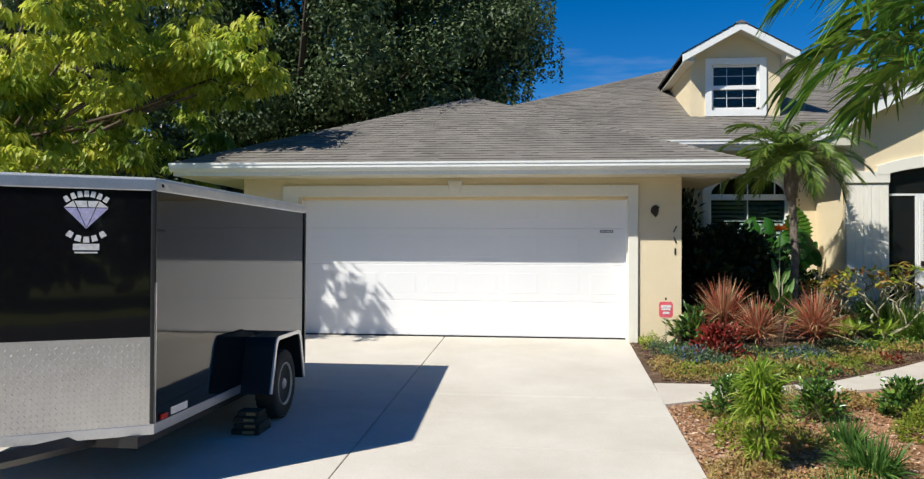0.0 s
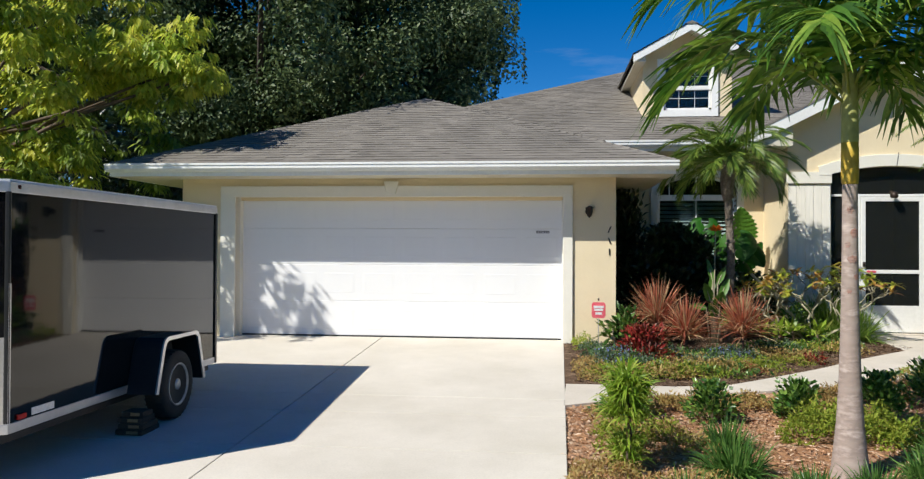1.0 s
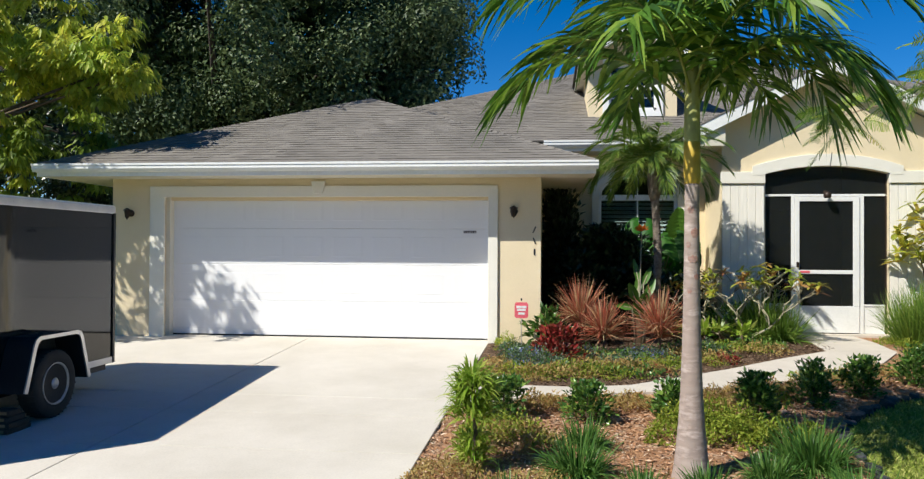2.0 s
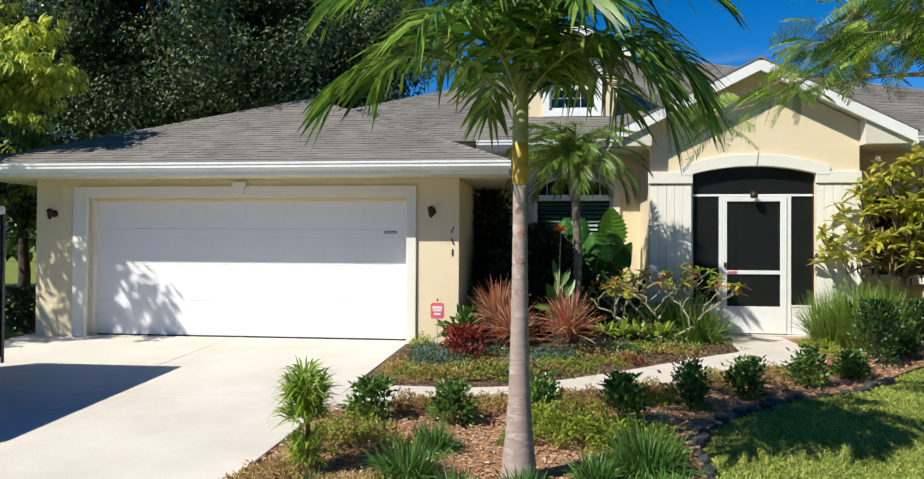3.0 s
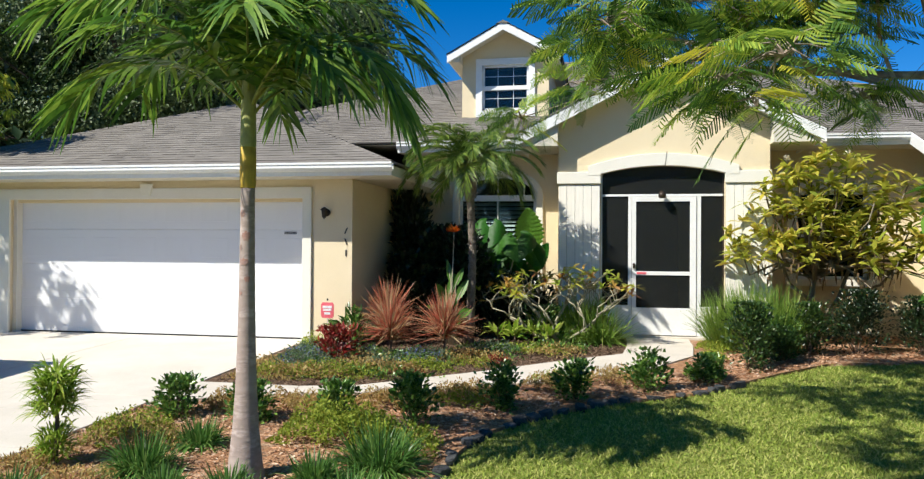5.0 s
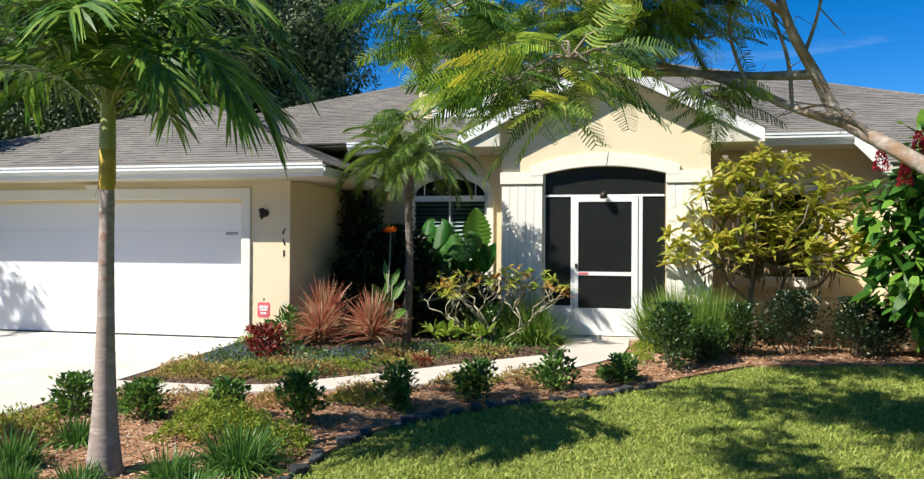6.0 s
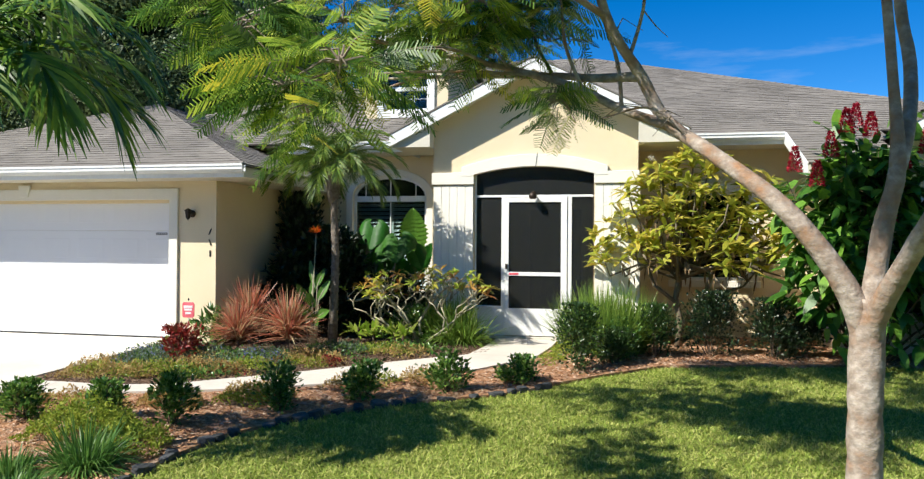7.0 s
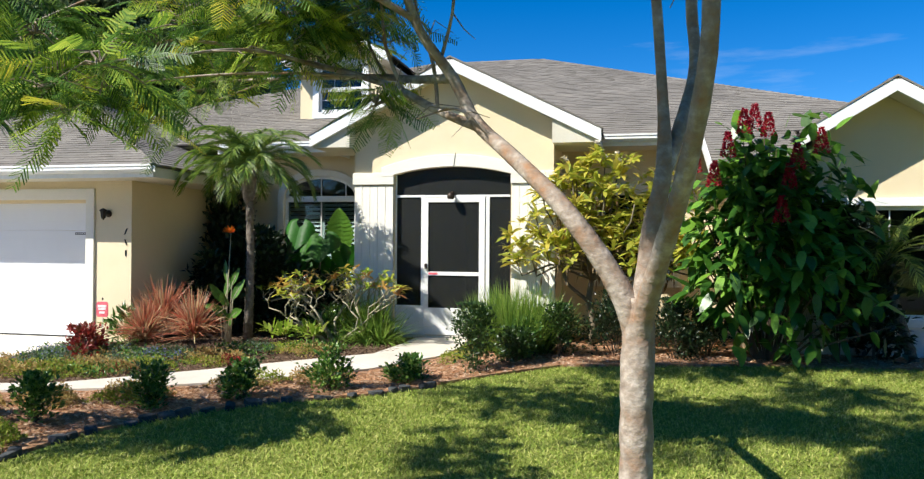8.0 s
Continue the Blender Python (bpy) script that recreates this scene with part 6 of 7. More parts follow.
def crown_tree(name, label, at, trunk_r, limbs, clumps, per, leaf, width, mat_, bark, droop=0.0, sigma=(0.55, 0.55, 0.4)):
    """A big tree: trunk, limbs to the clumps, and leaves gathered round the clump centres."""
    t = thing(name, label, "tree", at)
    o = np.array(at)
    c = np.array(clumps) - o
    g = Geo()
    top = limbs[-1]
    g.tube([(0, 0, -0.2), (0.05, 0.02, limbs[0] * 0.5), (0, 0, limbs[0]), (0.1, 0, top)], [trunk_r * 1.25, trunk_r, trunk_r * 0.8, trunk_r * 0.3], 12)
    g.make("trunk", bark, t, smooth=True)
    for i in range(0, len(c), 4):
        e = c[i]
        z0 = min(limbs[0] + (top - limbs[0]) * rng.random() * 0.7, e[2] * 0.9)
        Geo().tube([(0.03, 0, z0), tuple(e * 0.45 + np.array([0, 0, z0 * 0.55 + 0.2])), tuple(e)], [trunk_r * 0.32, trunk_r * 0.2, 0.02], 6).make("limb", bark, t, smooth=True)
    n = len(c) * per
    which = np.repeat(np.arange(len(c)), per)
    off = np.clip(rng.normal(size=(n, 3)), -1.5, 1.5) * np.array(sigma)
    P = c[which] + off
    D = unit(off / np.array(sigma) * 0.5 + rng.normal(size=(n, 3)) * 0.8 + np.array([0, 0, -droop]))
    N = unit(off / np.array(sigma) * 0.8 + np.array([0, 0, 0.5]) + rng.normal(size=(n, 3)) * 0.4)
    D = unit(D - N * ((D * N).sum(1) * 0.85)[:, None])
    V, F = leaves(P, D, leaf * (0.65 + 0.7 * rng.random(n)), width * (0.65 + 0.7 * rng.random(n)), 0.15, N)
    arrays("crown", V, F, mat_, t)
    # large near-black leaves behind the clumps: the crown's inner shade, put into colour
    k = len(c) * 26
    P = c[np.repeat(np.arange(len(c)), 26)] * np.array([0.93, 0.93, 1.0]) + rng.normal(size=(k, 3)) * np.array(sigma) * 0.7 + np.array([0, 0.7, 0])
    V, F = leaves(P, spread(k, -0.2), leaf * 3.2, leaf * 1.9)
    arrays("inner_shade_leaves", V, F, L_SHADED, t)
    return t


def clump_cloud(n, centre, radii, seed, zmin=-9, shell=0.45, xmax=99):
    r = np.random.default_rng(seed)
    out = []
    while len(out) < n:
        d = r.normal(size=3)
        d /= np.linalg.norm(d)
        q = (shell + (1 - shell) * r.random()) * (1 + 0.16 * math.sin(5 * d[0] + 3 * d[2]) + r.normal() * 0.05)
        p = np.array(centre) + d * np.array(radii) * q
        if p[2] > zmin and p[0] < xmax:
            out.append(tuple(p))
    return out


oak = crown_tree("oak_tree", "large dark spreading oak behind the garage", (-6.8, 20.5, 0.36), 0.42, (2.6, 4.4),
                 clump_cloud(270, (-6.6, 19.6, 7.4), (7.6, 4.4, 4.6), 3, zmin=3.2) + clump_cloud(16, (-0.9, 18.9, 7.2), (1.1, 1.0, 2.2), 31, zmin=4.4, shell=0.3) + clump_cloud(14, (-8.5, 18.5, 6.3), (1.7, 0.8, 1.4), 32, shell=0.2) + [(-3.9, 12.9, 7.6), (-3.2, 13.4, 7.4), (-4.6, 12.4, 7.3)], 700, 0.115, 0.062, L_OAK, DARKBARK, sigma=(0.48, 0.48, 0.30))
oak_b = crown_tree("oak_tree", "dark broadleaf tree beyond the garage roof", (-15.5, 21.5, 0.36), 0.36, (2.6, 4.2),
                   clump_cloud(120, (-15.5, 20.5, 6.6), (5.2, 4.4, 4.6), 5, zmin=1.6), 420, 0.14, 0.075, L_OAK, DARKBARK, sigma=(0.62, 0.62, 0.45))


def compound_tree():
    """The yellow-green tree beside the garage: leaflets hang in whorls from the shoot ends."""
    at = (-8.6, 11.2, ground_z(11.2))
    t = thing("broadleaf_tree", "tree with drooping yellow-green compound leaves overhanging the garage eave", "tree", at)
    o = np.array(at)
    # the two clouds at y 8.3 hang unseen, casting dapples on the garage
    cl = clump_cloud(106, (-8.7, 10.9, 4.9), (4.5, 2.7, 3.1), 11, zmin=1.6, shell=0.62) + clump_cloud(11, (-6.3, 9.8, 4.35), (1.1, 1.0, 1.25), 4, shell=0.3) + clump_cloud(6, (-6.2, 8.3, 5.35), (0.7, 0.3, 0.6), 25, shell=0.2) + clump_cloud(3, (-7.5, 8.3, 5.4), (0.5, 0.3, 0.7), 24, shell=0.3) + clump_cloud(46, (-6.9, 9.3, 3.2), (1.7, 0.8, 1.5), 14, shell=0.2)
    cl += clump_cloud(17, (-4.75, 11.1, 4.6), (1.0, 0.6, 0.62), 41, shell=0.2)
    cl += clump_cloud(60, (-8.4, 12.2, 3.6), (3.6, 1.6, 2.0), 8, zmin=1.2, shell=0.2)
    thin = np.random.default_rng(6)                       # most clumps whose shadow would land on the garage front are dropped
    cl = [p for p in cl if p[1] > 11.3 or not (-5.2 < p[0] + 1.07 * (11.3 - p[1]) < -1.0 and -0.4 < p[2] - 1.43 * (11.3 - p[1]) < 2.3) or thin.random() < 0.3]
    c = np.array(cl) - o
    Geo().tube([(0, 0, -0.2), (0.1, 0, 1.2), (0, 0.1, 2.4), (0.2, 0, 4.2)], [0.2, 0.16, 0.13, 0.06], 10).make("trunk", TREEBARK, t, smooth=True)
    for i in range(0, len(c), 6):
        e = c[i]
        Geo().tube([(0.05, 0, 1.6 + 1.5 * rng.random()), tuple(e * 0.5 + np.array([0, 0, 1.3])), tuple(e)], [0.045, 0.03, 0.01], 6).make("limb", BROWNSTEM, t, smooth=True)
    # brighter clumps on top, darker low and behind: crown shading put into leaf colour
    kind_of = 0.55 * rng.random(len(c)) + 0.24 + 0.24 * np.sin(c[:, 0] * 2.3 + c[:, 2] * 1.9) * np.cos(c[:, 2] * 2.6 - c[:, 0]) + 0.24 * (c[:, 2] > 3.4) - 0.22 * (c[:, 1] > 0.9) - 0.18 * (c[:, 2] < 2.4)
    for low, high, mat_, nm in ((-9, 0.33, L_OLIVE, "shade_toned_foliage"), (0.33, 0.52, L_MID, "foliage"), (0.52, 9, L_YELLOW, "bright_foliage")):
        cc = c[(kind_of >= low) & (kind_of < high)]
        sp_ = np.repeat(cc, 6, 0)
        sp_ = sp_ + np.clip(rng.normal(size=sp_.shape), -1.6, 1.6) * np.array([0.21, 0.21, 0.16])
        pv = []
        n = len(sp_)
        for k in range(10):
            a = rng.uniform(0, 2 * math.pi, n)
            e = rng.uniform(-0.35, 0.5, n)
            D = np.stack([np.cos(a) * np.cos(e), np.sin(a) * np.cos(e), np.sin(e)], 1)
            for q in range(3):
                B = sp_ + D * (0.04 + 0.06 * q)
                E = unit(D * 0.75 + rng.normal(size=(n, 3)) * 0.25 + np.array([0, 0, -0.85]))
                pv.append(leaves(B, E, 0.14 + 0.07 * rng.random(n), 0.054 + 0.016 * rng.random(n), 0.15, D + np.array([0, 0, 0.6])))
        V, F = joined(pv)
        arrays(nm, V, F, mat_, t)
    return t


compound_tree()
# trees outside the view, added to be mirrored in the trailer and block sky
for i, (x, y, s) in enumerate(((-15, -17, 1.0), (-5.5, -20, 1.1), (4.5, -18, 1.0), (14.5, -20, 1.15), (-26, -19, 1.1), (25, -18, 1.1), (27, -5, 1.2), (28, 6, 1.3), (29, 17, 1.2))):
    crown_tree("unseen_tree", "dark leafy tree out of view, added for reflections and dimmer sky light", (x, y, -0.1), 0.25, (1.6, 4.0), clump_cloud(46, (x, y, 3.6 * s), (4.6, 2.6, 3.2 * s), 20 + i, zmin=0.6, shell=0.3), 70, 0.42, 0.26, L_OAK, DARKBARK, sigma=(0.7, 0.6, 0.6))

# clipped shrubs along the path
for i, (x, y, h, r) in enumerate(((1.72, 7.28, 0.42, 0.21), (2.45, 7.22, 0.40, 0.19), (3.21, 7.34, 0.40, 0.18), (3.90, 7.34, 0.50, 0.19), (4.62, 8.02, 0.50, 0.19), (5.28, 8.60, 0.44, 0.19), (6.03, 9.11, 0.50, 0.20), (6.70, 9.72, 0.32, 0.21))):
    shrub("dwarf_shrub", "small rounded shrub with dark glossy leaves in bark mulch", on_ground(x, y - 0.10), r * 0.95, h * 0.83, 760, 0.058, 0.036, L_COCO, group="shrubs along the path", stems=12, up=0.8, clumps=26, low=0.0)

# arching lily-turf clumps
for x, y, s in ((2.38, 6.36, 0.9), (2.30, 5.70, 1.1), (3.60, 5.72, 0.85), (3.98, 6.02, 1.35), (3.12, 5.40, 0.8), (2.70, 5.30, 0.8), (1.85, 4.95, 0.9), (3.45, 4.95, 0.9), (4.02, 5.25, 1.0)):
    strap_clump("grass_clump", "arching dark green lily-turf clump", on_ground(x, y), int(520 * s), 0.35 * s, 0.011, L_STRAP, 0.14 * s, (0.35, 1.4), 0.7, group="lily-turf clumps")

# two-tiered bright plant at the driveway edge
sp = thing("dracaena", "bright green two-tiered dracaena with narrow recurved leaves", "plant", on_ground(1.56, 5.72))
Geo().tube([(0, 0, -0.05), (0.02, 0, 0.25), (0.0, 0.0, 0.62)], [0.018, 0.016, 0.012], 8).make("stem", BROWNSTEM, sp)
pv = []
for n, zc_, rz, rr_, ln, w in ((560, 0.50, 0.14, 0.12, 0.19, 0.019), (90, 0.66, 0.06, 0.07, 0.21, 0.017), (330, 0.14, 0.12, 0.10, 0.15, 0.018)):
    a = rng.uniform(0, 2 * math.pi, n)
    e = rng.uniform(0.25, 1.45, n)
    q = rr_ * np.sqrt(rng.random(n))
    D = np.stack([np.cos(a) * np.cos(e), np.sin(a) * np.cos(e), np.sin(e)], 1)
    P = np.stack([q * np.cos(a), q * np.sin(a), zc_ + rz * (rng.random(n) * 2 - 1)], 1)
    pv.append(blades(P, D, ln * (0.6 + 0.6 * rng.random(n)), w, 0.25 + 0.55 * rng.random(n), 4))
V, F = joined(pv)
arrays("foliage", V, F, L_SPIDER, sp)

# red-leaved tufts and the low crimson shrub
for x, y, s in ((2.55, 11.2, 1.05), (2.80, 10.42, 0.85), (3.52, 10.42, 0.98)):
    strap_clump("red_dracaena", "spiky red-leaved dracaena on a short stem", on_ground(x, y), 420, 0.56 * s, 0.017, L_RED, 0.06, (0.05, 1.5), 0.16, group="red dracaenas", stem=0.46 * s)
shrub("croton", "low crimson-leaved shrub among ground cover", on_ground(2.24, 10.0), 0.26, 0.40, 620, 0.085, 0.038, L_CROTON, up=0.7)
shrub("small_shrub", "dark green shrub beside the garage corner", on_ground(2.08, 11.05), 0.22, 0.50, 200, 0.15, 0.05, L_COCO, up=0.6)

# bare-branched frangipani before the entry
fr = thing("frangipani", "sparse frangipani with bent pale branches and few yellow-green leaves", "shrub", on_ground(4.90, 11.95))
pv, tips = [], []


def grow(p, d, length, r, depth):
    q = p + d * length
    m = (p + q) / 2 + Vector((rng.normal() * 0.03, rng.normal() * 0.03, 0.02))
    Geo().tube([p, m, q], [r, r * 0.92, r * 0.85], 7).make("branch", STEM, fr, smooth=True)
    if depth == 0:
        tips.append(q)
        return
    for i in range(2 if depth > 1 else int(rng.integers(1, 3))):
        a = rng.uniform(0, 2 * math.pi)
        e = Vector((math.cos(a), 0.6 * math.sin(a), 0.45)).normalized()
        grow(q, (d * 0.55 + e * 0.75).normalized(), length * rng.uniform(0.62, 0.85), r * 0.78, depth - 1)


for pts in ([(0.0, 0.0, -0.04), (-0.04, 0.08, 0.34), (0.10, 0.12, 0.58), (0.30, 0.15, 0.80), (0.50, 0.15, 0.90), (0.70, 0.15, 1.05)], [(0.10, 0.12, 0.58), (0.16, 0.12, 0.78), (0.14, 0.10, 0.98)], [(0.0, 0.0, 0.02), (-0.30, 0.05, 0.42), (-0.56, 0.08, 0.70), (-0.80, 0.10, 0.68), (-1.08, 0.10, 0.60)], [(-0.56, 0.08, 0.70), (-0.72, 0.06, 0.86), (-0.86, 0.08, 1.0)]):
    Geo().tube(pts, [0.024 - 0.0022 * i for i in range(len(pts))], 8).make("branch", STEM, fr, smooth=True)
    tips.append(Vector(pts[-1]))
for a, sx in ((3.0, 1.2), (0.2, 1.0), (4.6, 0.8), (1.6, 0.5), (3.5, 1.0), (5.7, 0.9), (2.5, 0.7), (0.8, 0.7)):
    grow(Vector((0.05 * math.cos(a), 0.05 * math.sin(a), -0.03)), Vector((sx * math.cos(a), 0.5 * math.sin(a), 0.62)).normalized(), 0.44, 0.0165, 4)
for q in tips:
    n = int(rng.integers(2, 12))
    a = rng.uniform(0, 2 * math.pi, n)
    e = rng.uniform(0.0, 1.2, n)
    D = np.stack([np.cos(a) * np.cos(e), np.sin(a) * np.cos(e), np.sin(e)], 1)
    pv.append(blades(np.tile(np.array(q), (n, 1)), D, 0.10 + 0.10 * rng.random(n), 0.042, 0.4, 3, 0.15, 0.55))
V, F = joined(pv[::3])
arrays("foliage", V, F, L_MID, fr)
V, F = joined(pv[1::3])
arrays("yellow_foliage", V, F, L_PLUM, fr)
V, F = joined(pv[2::3])
arrays("reddish_foliage", V, F, L_AGED, fr, "ageing reddish and orange leaves")
for x, y, s in ((5.28, 12.25, 1.02), (5.52, 12.1, 0.85), (5.05, 12.4, 0.9)):
    strap_clump("grass_clump", "dense dark strap-leaved clump beside the entry wall", on_ground(x, y), int(420 * s), 0.88 * s, 0.016, L_SPRING, 0.2, (0.5, 1.5), 0.5, group="clumps beside the entry")
for x, y in ((4.30, 11.55), (4.05, 11.62), (4.55, 11.75), (4.78, 11.42)):
    strap_clump("broadleaf_plant", "low plant with yellow-green upright leaves", on_ground(x, y), 30, 0.22, 0.055, L_SPIDER, 0.16, (0.2, 1.3), 0.3, stem=0.26)
shrub("dark_shrub", "dense dark green shrub beneath the frangipani", on_ground(4.75, 12.2), 0.34, 0.5, 700, 0.10, 0.03, L_COCO, up=0.6, clumps=18)


def paddle(parent, base, tip_, width, mat_, name="leaf", pleat=0.006, k=9, jag=0.06):
    """A broad paddle leaf between two points, ribbed and folded along its middle."""
    base, tip_ = Vector(base), Vector(tip_)
    t = tip_ - base
    s = t.cross(Vector((0, -1, 0.25))).normalized()
    n = s.cross(t).normalized()
    V, F = [], []
    for i in range(k + 1):
        f = i / k
        w = width * 0.5 * math.sin(math.pi * (0.05 + 0.93 * f) ** 0.8) ** 0.75 * (1 + jag * (-1) ** i)
        c = base + t * f + Vector((0, 0, -0.10 * t.length * f * f))
        V += [c - s * w + n * w * 0.35, c - s * w * 0.5 + n * (w * 0.14 + pleat * (-1) ** i), c, c + s * w * 0.5 + n * (w * 0.14 + pleat * (-1) ** i), c + s * w + n * w * 0.35]
    for i in range(k):
        for j in range(4):
            a = i * 5 + j
            F.append((a, a + 1, a + 6, a + 5))
    return arrays(name, [tuple(v) for v in V], F, mat_, parent, smooth=True)


def ear_leaf(parent, base, tip_, width, mat_, ripple=0.010):
    """A heart-shaped leaf hung by its stalk: two lobes, a midrib fold, raised side veins and a waved rim."""
    base, tip_ = Vector(base), Vector(tip_)
    t = tip_ - base
    s = t.cross(Vector((0, -1, 0.3))).normalized()
    n = s.cross(t).normalized()
    k, c, lobe = 18, 7, 0.34
    V, F = [], []
    for sg in (-1, 1):
        o = len(V)
        for i in range(k + 1):
            f = -lobe + (1 + lobe) * i / k
            g_ = i / k
            w = width * 0.5 * math.sin(math.pi * min(0.03 + 0.97 * g_, 1) ** 0.72) ** 0.72
            inner = 0.42 * w * (max(0.0, -f) / lobe) ** 0.5
            for j in range(c + 1):
                v = inner + (w * (1 + 0.035 * math.sin(12 * math.pi * g_)) - inner) * j / c
                u = v / (width * 0.5)
                vein = ripple * math.sin(2 * math.pi * (f * 5.5 - u * 2.2)) * min(1, 3 * u)
                V.append(base + t * f + s * (sg * v) + n * (0.34 * v - 0.30 * width * u ** 3 + vein) + Vector((0, 0, -0.10 * t.length * f * f)))
        for i in range(k):
            for j in range(c):
                a = o + i * (c + 1) + j
                q = (a, a + 1, a + c + 2, a + c + 1)
                F.append(q if sg > 0 else q[::-1])
    return arrays("leaf", [tuple(v) for v in V], F, mat_, parent, smooth=True)


bop = thing("bird_of_paradise", "upright bird-of-paradise with paddle leaves and one orange flower", "plant", on_ground(3.40, 11.5))
for bx, by, tx, ty, h0, h1, w in ((-0.06, 0.0, -0.18, -0.16, 0.62, 0.92, 0.10), (0.08, 0.02, 0.22, 0.10, 0.66, 0.98, 0.09), (-0.02, 0.04, -0.09, 0.10, 0.90, 1.26, 0.06), (0.10, -0.03, 0.32, -0.16, 0.42, 0.55, 0.10), (-0.12, 0.0, -0.36, -0.05, 0.52, 0.58, 0.07),
                                (0.02, -0.05, 0.06, -0.24, 0.56, 0.80, 0.12), (0.0, -0.04, -0.12, -0.20, 0.40, 0.64, 0.11), (0.05, 0.04, 0.16, 0.06, 0.86, 1.14, 0.07), (0.06, -0.06, 0.18, -0.22, 0.30, 0.50, 0.10), (-0.04, 0.03, 0.02, 0.15, 0.72, 1.06, 0.09)):
    lf = paddle(bop, (bx, by, h0), (tx, ty, h1), w * 1.35, L_BOP, pleat=0.004, k=13)
    Geo().tube([(bx * 0.5, 0, -0.04), (bx, by, h0), ((bx + tx) / 2, (by + ty) / 2, (h0 + h1) / 2)], [0.012, 0.009, 0.005], 6).make("petiole", STEM, lf, smooth=True)
Geo().tube([(-0.02, 0, 0), (0.0, 0.02, 0.9), (0.02, 0.05, 1.62)], [0.011, 0.009, 0.007], 6).make("flower_stalk", STEM, bop, smooth=True)
D = unit(np.array([[rng.normal() * 0.7, -0.3, rng.uniform(0.2, 1)] for _ in range(14)]))
V, F = leaves(np.tile([0.02, 0.05, 1.62], (14, 1)), D, 0.13, 0.045)
arrays("flower", V, F, L_ORANGE, bop, "orange flower")
ear = thing("elephant_ear", "elephant-ear plant with very large bright leaves", "plant", on_ground(3.78, 13.55))
# last value 1: the leaf that takes the sunlit colour
for bx, by, bz, tx, ty, tz, w, light in ((-0.13, -0.12, 1.76, -0.16, -0.30, 1.38, 0.56, 1), (0.36, -0.30, 1.54, 0.42, -0.58, 1.20, 0.62, 0), (-0.34, 0.1, 1.30, -0.50, -0.15, 0.98, 0.40, 0), (0.02, -0.05, 1.28, 0.10, -0.28, 0.92, 0.46, 0),
                                         (0.60, -0.15, 1.36, 0.78, -0.32, 1.10, 0.36, 0), (0.16, -0.20, 1.50, 0.10, -0.44, 1.18, 0.42, 0), (0.40, -0.1, 1.06, 0.52, -0.3, 0.74, 0.42, 0), (-0.2, -0.2, 1.02, -0.34, -0.45, 0.66, 0.40, 0), (0.15, -0.25, 0.85, 0.22, -0.5, 0.48, 0.40, 0)):
    lf = ear_leaf(ear, (bx, by, bz), (tx, ty, tz), w, L_BIG_SUNLIT if light else L_BIG)
    Geo().tube([(0, 0, -0.04), (bx * 0.6, by * 0.6 + 0.08, bz * 0.6), (bx, by + 0.02, bz)], [0.02, 0.014, 0.009], 6).make("petiole", STEM, lf, smooth=True)
fan = thing("banana_plant", "young banana plant with upright pleated leaves beside the window", "plant", on_ground(4.28, 13.72))
for bx, by, bz, tx, ty, tz, w in ((0.04, 0.0, 1.36, 0.0, -0.10, 2.16, 0.48), (-0.10, -0.05, 0.95, -0.30, -0.18, 1.36, 0.26), (0.10, 0.0, 1.0, 0.34, -0.12, 1.55, 0.26)):
    lf = paddle(fan, (bx, by, bz), (tx, ty, tz), w, L_PLEAT if w > 0.4 else L_BIG_SUNLIT, pleat=0.028, k=21, jag=0.11)
    Geo().tube([(0, 0, -0.04), (bx * 0.6, by * 0.6, bz * 0.5), (bx, by, bz)], [0.025, 0.018, 0.011], 6).make("petiole", STEM, lf, smooth=True)
# near-black shrubs massed here to darken the recess as its shade would
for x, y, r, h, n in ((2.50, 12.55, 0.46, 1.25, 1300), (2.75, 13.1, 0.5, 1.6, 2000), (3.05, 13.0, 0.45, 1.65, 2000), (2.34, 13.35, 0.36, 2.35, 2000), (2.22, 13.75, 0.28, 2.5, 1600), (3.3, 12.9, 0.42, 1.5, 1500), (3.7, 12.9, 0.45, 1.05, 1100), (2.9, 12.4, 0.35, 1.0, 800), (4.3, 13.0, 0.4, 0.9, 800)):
    shrub("shade_shrub", "leafy shrub coloured near-black for the shade of the recessed wall", on_ground(x, y), r, h, n, 0.12, 0.06, L_SHADED, up=0.3, group="shrubs in the recess")

# grassy clump and dark hedge right of the door
for x, y, s in ((7.50, 11.72, 1.0), (7.85, 11.75, 0.95), (7.25, 11.85, 0.85), (7.62, 11.45, 0.8)):
    strap_clump("grass_clump", "bushy fine-leaved bright green grass clump by the screen door", on_ground(x, y), int(950 * s), 1.02 * s, 0.012, L_SPRING, 0.24, (0.85, 1.52), 0.36, group="clumps by the door")
